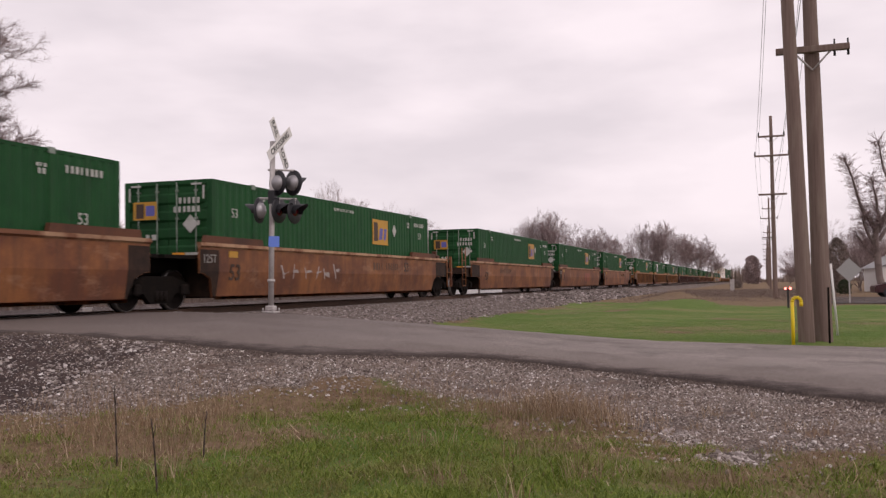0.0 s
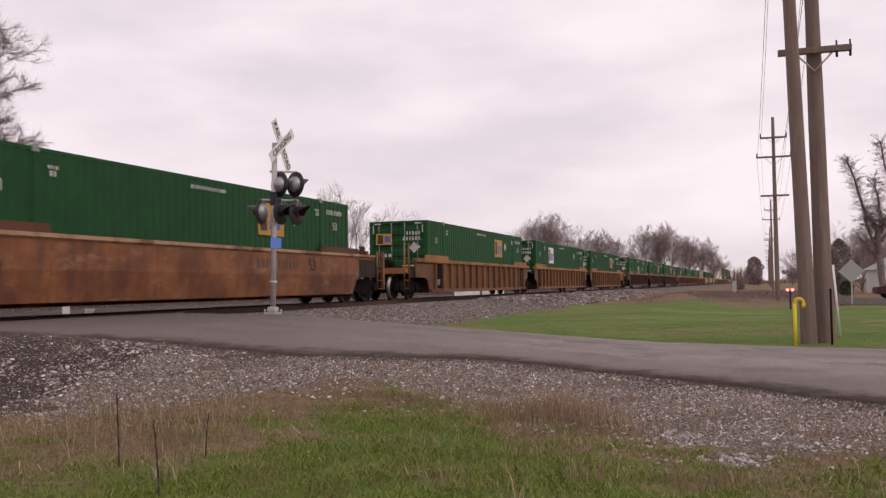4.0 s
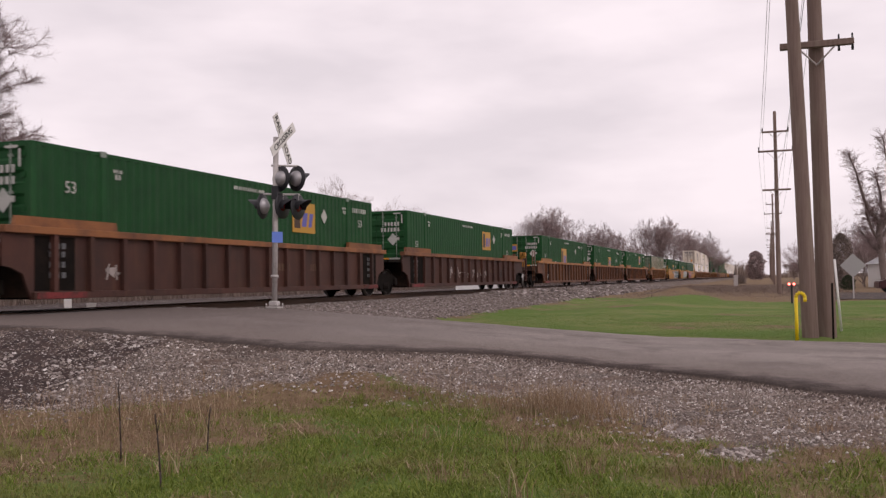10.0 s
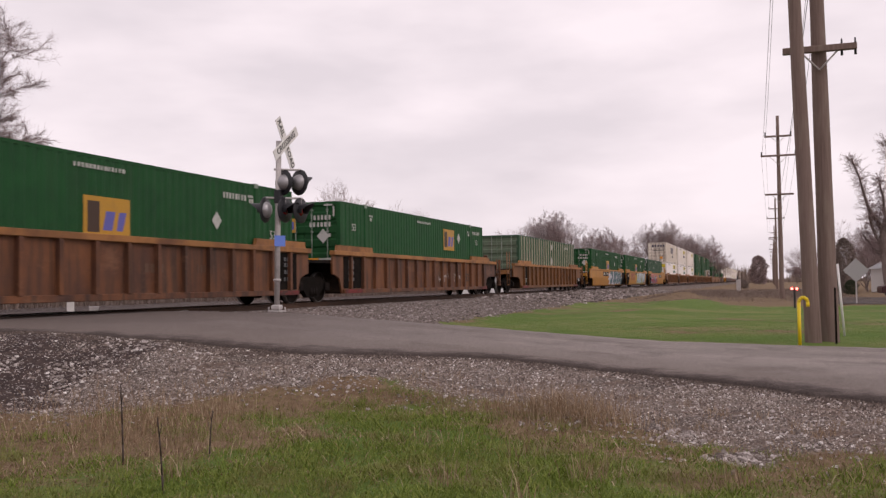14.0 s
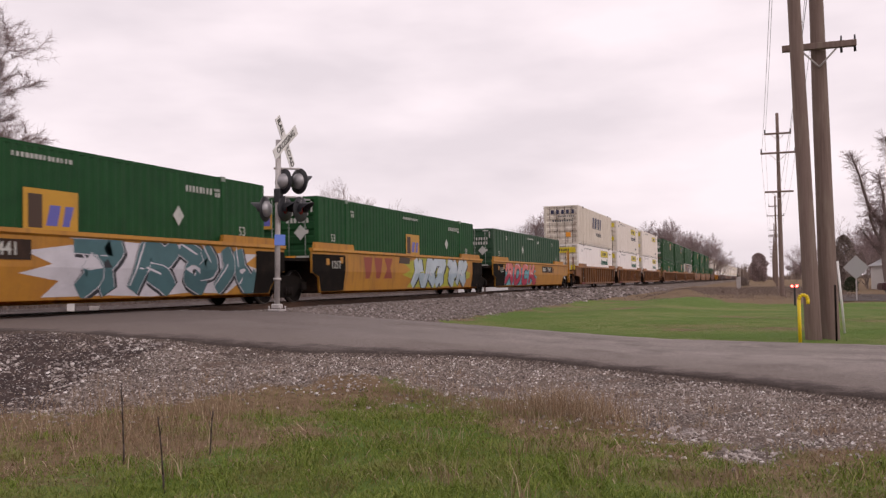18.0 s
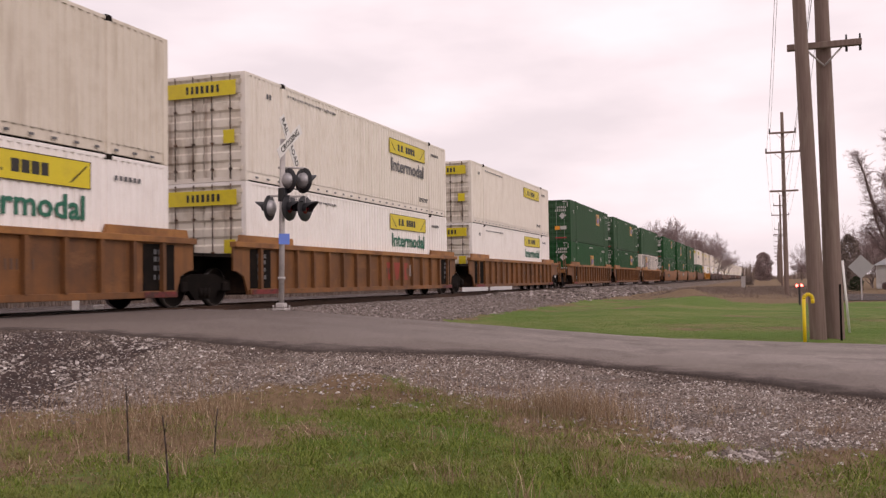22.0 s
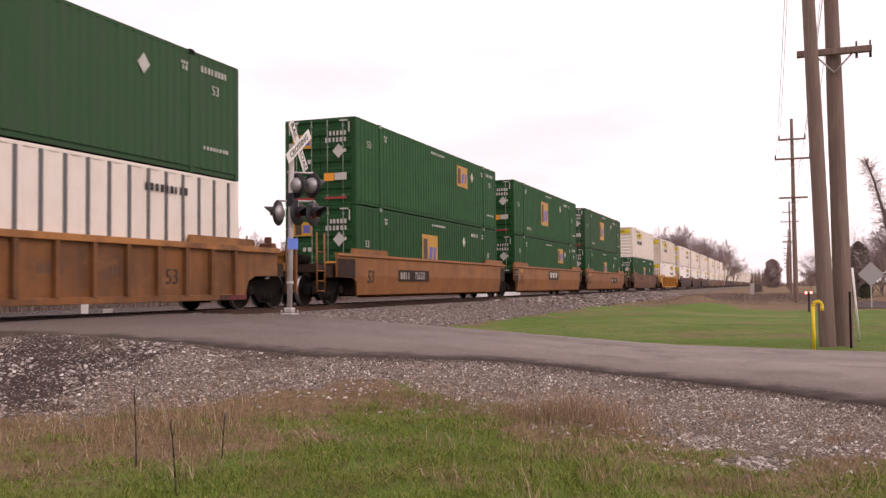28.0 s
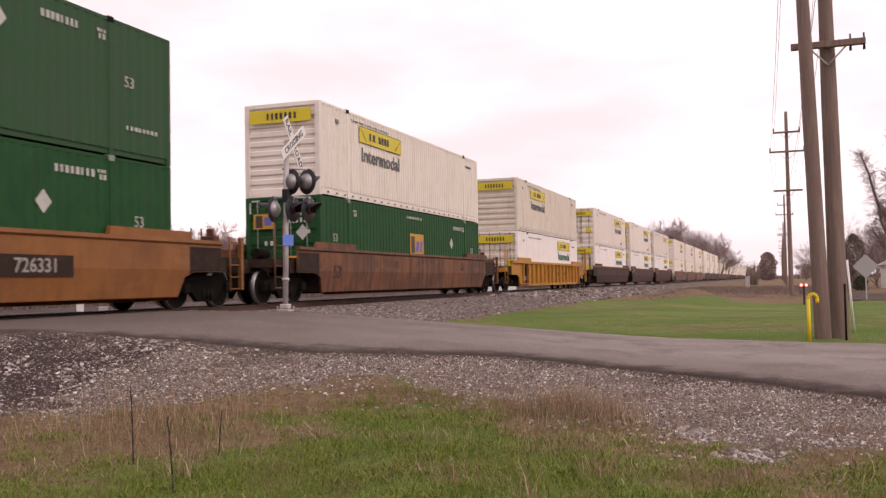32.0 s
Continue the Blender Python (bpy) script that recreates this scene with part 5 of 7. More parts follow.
def jagged(rng, x0, x1, z0, z1, n=11, rough=0.16):
    out = []
    for k in range(n):
        t = 2 * math.pi * k / n
        r = 1 - rng.uniform(0, rough * 2.0) * (k % 2)
        c, s = math.cos(t), math.sin(t)
        w = max(abs(c), abs(s)) ** 0.75
        out.append(((x0 + x1) / 2 + (x1 - x0) / 2 * min(1, max(-1, c / w)) * r, (z0 + z1) / 2 + (z1 - z0) / 2 * min(1, max(-1, s / w)) * r))
    return out


def stroke(way, w, thin=0.75):
    """The outline of a brush stroke along a way of (x, z): widest in its middle."""
    dense = []
    for (a, b), (c, d) in zip(way, way[1:]):
        dense += [(a + (c - a) * k / 8, b + (d - b) * k / 8) for k in range(8)]
    dense.append(way[-1])
    for _ in range(2):
        dense = [dense[0]] + [((p[0] + 2 * q[0] + r[0]) / 4, (p[1] + 2 * q[1] + r[1]) / 4) for p, q, r in zip(dense, dense[1:], dense[2:])] + [dense[-1]]
    left, right, n = [], [], len(dense) - 1
    for i, (x, z) in enumerate(dense):
        p, q = dense[max(0, i - 1)], dense[min(n, i + 1)]
        dx, dz = q[0] - p[0], q[1] - p[1]
        k = math.hypot(dx, dz) or 1.0
        h = w / 2 * (thin + (1 - thin) * math.sin(math.pi * i / n))
        left.append((x - dz / k * h, z + dx / k * h))
        right.append((x + dz / k * h, z - dx / k * h))
    return left + right[::-1]


FAT_LETTERS = (
    (((0.02, 0.62), (0.10, 0.86), (0.62, 0.90), (0.80, 0.72), (0.62, 0.52), (0.40, 0.50)), ((0.36, 0.88), (0.34, 0.45), (0.12, 0.20), (0.0, 0.22)), ((0.52, 0.52), (0.78, 0.30), (0.98, 0.06))),
    (((0.62, 0.92), (0.28, 0.84), (0.14, 0.50), (0.30, 0.12), (0.60, 0.08)), ((0.55, 0.93), (0.84, 0.72), (0.86, 0.34), (0.50, 0.07))),
    (((0.92, 0.78), (0.62, 0.93), (0.28, 0.76), (0.24, 0.48), (0.28, 0.22), (0.54, 0.07), (0.96, 0.16)),),
    (((0.30, 0.95), (0.24, 0.50), (0.22, 0.05)), ((0.86, 0.97), (0.62, 0.62), (0.28, 0.48)), ((0.36, 0.50), (0.72, 0.40), (1.02, 0.04), (1.22, 0.22))))


SHARP_SHAPES = (
    (((-0.12, 0.90), (0.72, 0.92), (0.42, 0.52), (0.62, 0.06)), ((0.12, 0.62), (0.34, 0.38), (0.05, 0.06))),
    (((0.08, 0.08), (0.30, 0.92), (0.68, 0.66), (0.98, 0.95)), ((0.36, 0.42), (0.70, 0.30), (0.95, 0.06))),
    (((0.02, 0.94), (0.52, 0.70), (0.28, 0.36), (0.76, 0.08)), ((0.62, 0.95), (0.88, 0.55), (0.56, 0.42))),
    (((0.06, 0.05), (0.36, 0.52), (0.18, 0.95)), ((0.55, 0.93), (0.66, 0.46), (1.02, 0.10), (1.16, 0.40))))


def fat_word(e, x0, x1, back, main, low, edge, shine, shapes=FAT_LETTERS, weight=0.37, cloud=(0.75, 1.30), rim=None):
    """Fat leaning strokes with a dark outline on a coloured cloud."""
    rng = random.Random(14)
    n = len(shapes)
    shape_piece(e, "spray_halo", [jagged(rng, x0 - cloud[0], x1 + 0.75, 0.31, cloud[1], 19, 0.14)], back, 0.002)
    step, low_z, high = (x1 - x0) / n, 0.36, 1.16
    d = 0.004
    for i, ways in enumerate(shapes):
        placed = [[(x0 + (i + x) * step * 1.02 + 0.12 * z, low_z + high * z) for x, z in w] for w in ways]
        for j, w in enumerate(placed):
            o = stroke([(x + 0.03, z - 0.02) for x, z in w], weight + 0.17)
            shape_piece(e, "spray_outline", [[(x, min(1.57, max(0.31, z))) for x, z in o]], edge, d + 0.0004 * j)
        for j, w in enumerate(placed):
            q = d + 0.0020 + 0.0010 * j
            if rim:
                o = [(x, min(1.56, max(0.32, z))) for x, z in stroke(w, weight + 0.045)]
                shape_piece(e, "spray_rim", [o], rim, q - 0.0004)
            o = [(x, min(1.55, max(0.32, z))) for x, z in stroke(w, weight)]
            shape_piece(e, "spray_letter", [o], main, q)
            if low is not None:
                shape_piece(e, "spray_fade", [[(x, min(z, 0.90 + 0.02 * math.sin(6 * x))) for x, z in o]], low, q + 0.0005)
            g = stroke([(x - 0.10, z + 0.10) for x, z in w[:2]], 0.05)
            shape_piece(e, "spray_shine", [[(x, min(1.55, z)) for x, z in g]], shine, q + 0.0008)
        d += 0.0012


def paint_cars():
    units = {round(u, 2): car for car, u, z in TRAIN if z == 0.0}
    white, ink = spray("white_spray", (0.55, 0.53, 0.57)), spray("ink_spray", (0.022, 0.022, 0.028))
    teal = spray("teal_spray", (0.055, 0.135, 0.15))
    fat_word(units[318.68], 8.6, 15.0, white, teal, None, ink, white, SHARP_SHAPES, 0.52, (1.5, 1.50), white)
    fat_word(units[338.13], 7.6, 14.3, spray("lime_spray", (0.34, 0.34, 0.035)), spray("ice_blue_spray", (0.44, 0.51, 0.56)), spray("pale_blue_spray", (0.35, 0.44, 0.50)), ink, white, (SHARP_SHAPES[3], SHARP_SHAPES[1], SHARP_SHAPES[0], SHARP_SHAPES[2], SHARP_SHAPES[1]), 0.50, (1.0, 1.57))
    fat_word(units[357.85], 1.55, 8.0, spray("turquoise_spray", (0.10, 0.32, 0.37)), spray("salmon_spray", (0.62, 0.17, 0.155)), spray("crimson_spray", (0.42, 0.022, 0.062)), ink, white)
    for u in (338.13, 357.85):
        shape_piece(units[u], "end_panel", [[(-0.05, 0.31), (1.55, 0.31), (1.55, 1.44), (-0.78, 1.44), (-0.78, 0.90), (-0.30, 0.76)]], BLACK_STEEL, 0.003)
        for x, z in ((0.15, 1.22), (1.15, 1.28)):
            part("yellow_label", boxed((x, x + 0.22, -1.480, -1.475, z - 0.1, z + 0.1)), YELLOW, units[u])
    for u in (318.68, 338.13):
        c = C_LEN
        shape_piece(units[u], "end_panel", [[(c - 0.75, 0.31), (c + 0.05, 0.31), (c + 0.30, 0.76), (c + 0.78, 0.90), (c + 0.78, 1.44), (c - 0.75, 1.44)]], BLACK_STEEL, 0.012)
    k = -1.476
    for u, x in ((318.68, 4.6), (357.85, 10.1)):
        e = units[u]
        part("number_panel", boxed((x, x + 2.8, k - 0.004, k, 1.05, 1.42)), PANEL_BROWN, e)
        bm = bmesh.new()
        bar_row(bm, x + 0.2, 1.12, 0.9, 0.23, 4, k - 0.007, 0.25, 2)
        part("number_marking", bm, LETTER_WHITE, e)["kind"] = "stuff"
        lettering("795441", 0.34, LETTER_WHITE, e, Matrix.Translation((x + 1.98, k - 0.007, 1.235)), "number_marking", bold=0.006)
    e = units[338.13]
    shape_piece(e, "logo_shape", [[(3.0, 1.42), (3.75, 1.42), (3.55, 0.70), (3.2, 0.70)], [(3.9, 1.42), (4.65, 1.42), (4.45, 0.70), (4.1, 0.70)], [(4.8, 1.42), (5.6, 1.42), (5.35, 1.06), (5.6, 0.70), (4.8, 0.70), (5.05, 1.06)]], LETTER_RED, 0.003)
    chalk = spray("chalky_spray", (0.36, 0.31, 0.29))

    def scrawl(u, x0, x1, seed, n, material, tall=0.55, base=0.62, ribbed=True):
        rng = random.Random(seed)
        o = []
        for i in range(n):
            a = x0 + (x1 - x0) * (i + rng.uniform(0.1, 0.5)) / n
            h, t, w = tall * rng.uniform(0.6, 1.0), rng.uniform(-0.25, 0.25), rng.uniform(0.05, 0.10)
            o.append([(a, base), (a + w, base), (a + w + t, base + h), (a + t, base + h)])
            b = base + h * rng.uniform(0.2, 0.8)
            o.append([(a, b), (a + rng.uniform(0.2, 0.4), b + rng.uniform(-0.15, 0.15)), (a + 0.3, b + 0.09), (a, b + 0.07)])
        q = shape_piece(units[u], "spray_scrawl", o, material, 0.004)
        q["kind"] = "stuff"
        if ribbed:
            for v in q.data.vertices:
                v.co.y = -1.408

    scrawl(0.43, -0.3, 6.0, 21, 7, chalk, 0.75, 0.6, False)
    for x0, x1, seed in ((-0.3, 1.1, 31), (3.05, 4.05, 32)):
        scrawl(232.94, x0, x1, seed, 7, LETTER_WHITE, 0.12, 1.49)
        part_ob = units[232.94].children[-1]
        for v in part_ob.data.vertices:
            v.co.y = -1.506
    scrawl(209.38, 4.6, 10.6, 5, 9, chalk)
    scrawl(271.85, 9.0, 12.5, 6, 5, chalk, 0.4)
    scrawl(189.75, 1.9, 2.5, 7, 2, chalk, 0.5)
    scrawl(170.26, 9.6, 10.5, 8, 2, chalk, 0.5)
    scrawl(20.13, 3.2, 7.2, 9, 6, chalk, 0.5, 0.75, False)
    scrawl(0.43, 9.0, 13.0, 10, 5, chalk, 0.5, 0.75, False)
    rust_red = spray("faded_red_spray", (0.30, 0.045, 0.030))
    for u, x, m in ((400.60, 9.2, rust_red), (63.50, 9.2, LETTER_RED)):
        q = shape_piece(units[u], "logo_shape", [[(x, 1.25), (x + 0.6, 1.25), (x + 0.42, 0.62), (x + 0.18, 0.62)], [(x + 0.7, 1.25), (x + 1.3, 1.25), (x + 1.12, 0.62), (x + 0.88, 0.62)], [(x + 1.4, 1.25), (x + 2.1, 1.25), (x + 1.88, 0.93), (x + 2.1, 0.62), (x + 1.4, 0.62), (x + 1.62, 0.93)]], m, 0.004)
        if u == 400.60:
            for v in q.data.vertices:
                v.co.y = -1.408
            part("white_patch", boxed((11.45, 11.95, -1.412, -1.404, 0.75, 1.18)), chalk, units[u])
    shape_piece(e, "spray_smudge", [[(6.3, 1.5), (7.4, 1.48), (7.3, 1.24), (6.2, 1.26)]], LETTER_BROWN, 0.003)


paint_cars()

# ---- crossing signal ----
def on_land(x, y):
    return float(land_z(x, y))


SIGNAL_LEAN = 1.0


def build_signal():
    X, Y = 18.35, 10.2
    e = thing("crossing_signal", Matrix.Translation((X, Y, -0.06)) @ Matrix.Rotation(radians(SIGNAL_LEAN), 4, Vector((0.875, 0.485, 0.0))), "railroad crossing signal mast with crossed sign and black lamps", "crossing signal")
    bm = bmesh.new()
    tube(bm, (0, 0, 0.05), (0, 0, 3.82), 0.062, seg=14)
    part("mast", bm, GALV, e)
    bm = bmesh.new()
    box(bm, -0.15, 0.15, -0.15, 0.15, 0.0, 0.04, bevel=0.01)
    box(bm, -0.1, 0.1, -0.1, 0.1, 0.05, 0.16, bevel=0.02)
    part("base_plate", bm, GALV, e)
    bolt = part("bolt", tubed([(0, 0, 0.05), (0, 0, 0.11)], 0.018, 6), GALV, e)
    bolt.location = (-0.13, -0.13, 0)
    for a, b in ((0.13, -0.13), (0.13, 0.13), (-0.13, 0.13)):
        again(bolt, Matrix.Translation((a, b, 0)))
    collar = part("collar", tubed([(0, 0, 0.68), (0, 0, 0.74)], 0.085, 12), GALV, e)
    again(collar, Matrix.Translation((0, 0, 1.86)))
    # side: metres to the mast's right as the camera sees it
    def at(side, z, fore=0.0):
        return (0.485 * side - 0.875 * fore, -0.875 * side - 0.485 * fore, z)

    cx, cy, cz = at(0.145, 3.76, 0.12)
    for turn, words in ((36, (("CROSSING", 0.0),)), (-55, (("RAIL", -0.37), ("ROAD", 0.36)))):
        blade = part("blade", boxed((-0.61, 0.61, -0.006, 0.006, -0.115, 0.115)), SIGN_WHITE, e, "white crossbuck blade with black words")
        blade.matrix_basis = pose(cx, cy - 0.014 * (turn > 0), cz, 0, 0, -1) @ Matrix.Rotation(radians(-turn), 4, "Y")
        for word, off in words:
            lettering(word, 0.195, LETTER_DARK, blade, Matrix.Translation((off, -0.010, 0)), "word")
    part("sign_bracket", boxed((-0.02, 0.10, -0.20, 0.0, 3.68, 3.73), (-0.02, 0.10, -0.20, 0.0, 3.78, 3.82)), GALV, e)
    lens_red = surface("dark_red_lens", (0.10, 0.004, 0.01), 0.2, grain=0.02, bump=0)
    dome = surface("aluminium_housing", (0.34, 0.33, 0.34), 0.45, 0.6, grain=0.06, bump=0)

    def lamp(side, z, aim):
        """A flashing lamp that shines towards the compass angle aim."""
        a = radians(aim)
        m = Matrix.Translation(at(side, z)) @ Matrix.Rotation(a + math.pi / 2, 4, "Z")
        bm = bmesh.new()
        lathe(bm, ((0.0, 0.015), (0.285, 0.015), (0.29, 0.0), (0.275, -0.012), (0.0, -0.012)), Matrix.Identity(4), 26)
        disc = part("backing_disc", bm, SIGNAL_BLACK, e, "round black backing disc")
        disc.matrix_basis = m
        bm = bmesh.new()
        lathe(bm, ((0.180, 0.016), (0.178, 0.03), (0.165, 0.075), (0.12, 0.12), (0.05, 0.145), (0.0, 0.148)), Matrix.Identity(4), 18)
        part("housing", bm, dome, disc, "dull aluminium lamp housing")
        bm = bmesh.new()
        lathe(bm, ((0.0, -0.05), (0.07, -0.04), (0.115, -0.02), (0.12, -0.013)), Matrix.Identity(4), 18)
        part("lens", bm, lens_red, disc, "dark red glass lens")
        bm = bmesh.new()
        n = 14
        for k in range(n):
            a0, a1 = math.pi * (k / n * 1.3 - 0.15), math.pi * ((k + 1) / n * 1.3 - 0.15)
            r0, r1 = 0.14, 0.155
            d0, d1 = (-0.34 * (0.35 + 0.65 * max(0, math.sin(q))) for q in (a0, a1))
            quads(bm, ((r0 * math.cos(a0), -0.012, r0 * math.sin(a0)), (r0 * math.cos(a1), -0.012, r0 * math.sin(a1)), (r1 * math.cos(a1), d1, r1 * math.sin(a1)), (r1 * math.cos(a0), d0, r1 * math.sin(a0))), ((0, 1, 2, 3),))
        bmesh.ops.remove_doubles(bm, verts=bm.verts[:], dist=0.0005)
        bmesh.ops.solidify(bm, geom=bm.faces[:], thickness=0.006)
        part("visor", bm, SIGNAL_BLACK, disc)

    part("lamp_arm", tubed([at(-0.10, 3.18), at(0.50, 3.18)], 0.024, 8), GALV, e)
    part("lamp_arm", tubed([at(-0.30, 2.54), at(0.54, 2.54)], 0.024, 8), GALV, e)
    for side, z in ((0.12, 3.18), (0.47, 3.18), (-0.28, 2.54), (0.16, 2.54), (0.50, 2.54)):
        part("lamp_hanger", tubed([at(side, z), at(side, z - 0.24)], 0.016, 6), GALV, e)
    for side, z, aim in ((0.12, 2.89, -22), (0.47, 2.90, -22), (-0.28, 2.27, 94), (0.16, 2.28, -96), (0.50, 2.27, -96)):
        lamp(side, z, aim)
    part("junction_box", boxed((-0.09, 0.07, -0.10, 0.06, 2.42, 2.72), bevel=0.01), SIGNAL_BLACK, e)
    p = at(0.05, 0, 0.07)
    plate = part("notice_plate", boxed((-0.12, 0.12, -0.004, 0.004, -0.12, 0.12)), plain("blue_notice", (0.12, 0.22, 0.66), 0.5), e, "small blue notice plate")
    plate.matrix_basis = Matrix.Translation((p[0], p[1], 1.58)) @ Matrix.Rotation(radians(-50), 4, "Z")
    return e


build_signal()

# ---- poles, wires ----
def utility_pole(m, height, arms, r0=0.17, r1=0.11, lean=(0, 0), label="tall weathered wooden utility pole with crossarms"):
    e = thing("utility_pole", m, label, "utility pole", "poles along the line")
    bm = bmesh.new()
    rng, rings = random.Random(int(height * 10)), []
    for k in range(13):
        a = k / 12
        cx, cy, r = lean[0] * a, lean[1] * a, (r0 + (r1 - r0) * a) * rng.uniform(0.97, 1.03)
        rings.append([bm.verts.new((cx + r * math.cos(q) * rng.uniform(0.97, 1.03), cy + r * math.sin(q), height * a)) for q in [2 * math.pi * i / 14 for i in range(14)]])
    for p, q in zip(rings, rings[1:]):
        for i in range(14):
            bm.faces.new((p[i], p[(i + 1) % 14], q[(i + 1) % 14], q[i])).smooth = True
    bm.faces.new(rings[-1])
    part("shaft", bm, POLE_WOOD, e)
    for z, w, pins in arms:
        t = z / height
        cx, cy = lean[0] * t, lean[1] * t
        arm = part("crossarm", boxed((cx - r0 - 0.10, cx - r0 + 0.02, cy - w, cy + w, z - 0.06, z + 0.06), bevel=0.008), POLE_WOOD, e)
        bm = bmesh.new()
        for s in (-1, 1):
            tube(bm, (cx - r0 - 0.04, cy + s * w * 0.5, z - 0.05), (cx - r0 - 0.02, cy, z - 0.45 * w - 0.1), 0.018, seg=5)
        part("brace", bm, GALV, arm)
        for q in pins:
            bm = bmesh.new()
            k = 1.0 if w > 0.7 else 0.45
            tube(bm, (cx - r0 - 0.04, cy + q * w, z - 0.02 if k == 1 else z - 0.16), (cx - r0 - 0.04, cy + q * w, z + 0.05 + 0.25 * k), 0.055 * k, 0.035 * k, seg=8)
            part("insulator", bm, SIGNAL_BLACK, arm)
    return e


NEAR_POLES = (18.9, -0.895), (19.3, -1.207)
utility_pole(pose(NEAR_POLES[0][0], NEAR_POLES[0][1], -0.75), 9.5, (), 0.152, 0.108, lean=(-0.2, 0.26), label="weathered wooden pole leaning against a second pole")
utility_pole(pose(NEAR_POLES[1][0], NEAR_POLES[1][1], -0.75), 9.5, ((5.69, 0.665, (-0.60, -0.96)),), 0.178, 0.118, lean=(0.1, 0.085), label="weathered wooden pole with one short crossarm")
LINE = [(66, -1.25), (133, -1.95), (200, -2.6), (267, -3.2), (334, -3.8), (401, -4.4), (470, -5.0)]
FIRST = None
for px, py in LINE:
    m = pose(px, py, on_land(px, py) - 0.05)
    if FIRST is None:
        FIRST = utility_pole(m, 12.3, ((10.9, 0.85, (-0.95, 0.95)), (9.6, 1.12, (-0.95, 0.95)), (7.0, 0.9, ())), 0.17, 0.10)
    else:
        copy_thing(FIRST, m)


def wire(a, b, sag, r=0.008, n=12):
    bm = bmesh.new()
    pts = [Vector(a).lerp(Vector(b), k / n) - Vector((0, 0, sag * 4 * (k / n) * (1 - k / n))) for k in range(n + 1)]
    for p, q in zip(pts, pts[1:]):
        tube(bm, p, q, r, seg=4, caps=False)
    return bm


def build_wires():
    offsets = ((-1.06, 9.3), (1.06, 9.3), (-0.8, 10.6), (0.8, 10.6), (0.0, 7.0))
    for dy, dz in offsets:
        last = (19.1, -1.1 + dy * 0.4, dz - 0.2) if dz < 8 else (18.7, -1.05 + dy * 0.5, dz)
        for px, py in LINE:
            p = (px, py + dy, dz - 0.65)
            o = mesh_object("overhead_wire", wire(last, p, 0.5), SIGNAL_BLACK)
            tagged(o, "thin dark overhead wire between the poles", "wire", "overhead wires", "structure")
            last = p


build_wires()

# yellow vent pipe, white and dark stakes by the poles
def pipe_thing(name, points, r, material, label, category):
    return tagged(mesh_object(name, tubed(points, r, 10), material), label, category)


hx, hy = 17.95, -0.62
pipe_thing("vent_pipe", [(hx, hy, -0.75)] + [(hx, hy, 0.10)] + [(hx, hy - 0.075 + 0.075 * math.cos(a), 0.10 + 0.085 * math.sin(a)) for a in (0.5, 1.0, 1.57, 2.1, 2.7, 3.14)] + [(hx, hy - 0.15, 0.02)], 0.032, YELLOW_PIPE, "yellow vent pipe with a hooked top", "vent pipe")
pipe_thing("marker_stake", [(21.3, -1.62, -0.72), (21.3, -1.52, 0.83)], 0.024, SIGN_WHITE, "white plastic marker stake in the grass", "marker stake")
pipe_thing("steel_post", [(18.7, -1.28, -0.75), (18.7, -1.28, 0.35)], 0.02, BLACK_STEEL, "dark steel post beside the poles", "post")

# ---- bare trees ----
def grow(rng, height, spread, levels, trunk, lift, fork, clear, sprays=0):
    """Segments of a bare tree: start, end, radii, order."""
    segs = []

    def branch(p, d, length, r, level):
        n = (0, 6, 5, 4, 3, 2)[level]
        bend = Vector((rng.gauss(0, 1), rng.gauss(0, 1), rng.gauss(0, 0.5))) * 0.10
        for k in range(n):
            d = (d + bend + Vector((rng.gauss(0, 0.08), rng.gauss(0, 0.08), lift * 0.10))).normalized()
            q = p + d * (length / n)
            r1 = r * (1 - 0.72 / n)
            segs.append((p, q, r, r1, level))
            p, r = q, r1
            if level < levels and k > 0:
                for _ in range(2 if level < 4 and rng.random() < 0.75 else 1):
                    a = rng.uniform(0, 2 * math.pi)
                    side = Vector((math.cos(a), math.sin(a), 0.15))
                    side = (side - d * side.dot(d)).normalized()
                    t = spread * rng.uniform(0.7, 1.25)
                    nd = (d * math.cos(t) + side * math.sin(t) + Vector((0, 0, lift * 0.25))).normalized()
                    branch(p, nd, length * rng.uniform(0.42, 0.66) * (1.15 - 0.5 * k / n), r * 0.62, level + 1)

    p, r = Vector((0, 0, 0)), height * trunk
    for k in range(4):
        q = p + Vector((rng.gauss(0, 0.03), rng.gauss(0, 0.03), 1)).normalized() * (height * clear / 4)
        segs.append((p, q, r, r * 0.92, 0))
        p, r = q, r * 0.92
    for i in range(fork):
        a = 2 * math.pi * (i + rng.uniform(-0.3, 0.3)) / fork
        t = spread * rng.uniform(0.35, 1.1) if i else 0.08
        branch(p, Vector((math.cos(a) * math.sin(t), math.sin(a) * math.sin(t), math.cos(t))), height * (1 - clear) * rng.uniform(0.75, 1.0), r * 0.62, 1)
    top = max(s[1].z for s in segs)
    k = height / top
    segs = [(a * k, b * k, r0, r1, lv) for a, b, r0, r1, lv in segs]
    fine = []
    for a, b, r0, r1, lv in segs:
        for _ in range(sprays if lv >= 4 else 3 * sprays if lv == 3 else 0):
            p = a.lerp(b, rng.random())
            v = ((b - a).normalized() + Vector((rng.gauss(0, 0.75), rng.gauss(0, 0.75), rng.gauss(0.05, 0.6)))).normalized()
            fine.append((p, p + v * rng.uniform(0.2, 0.6), 0.004, 0.003, 5))
    return segs + fine


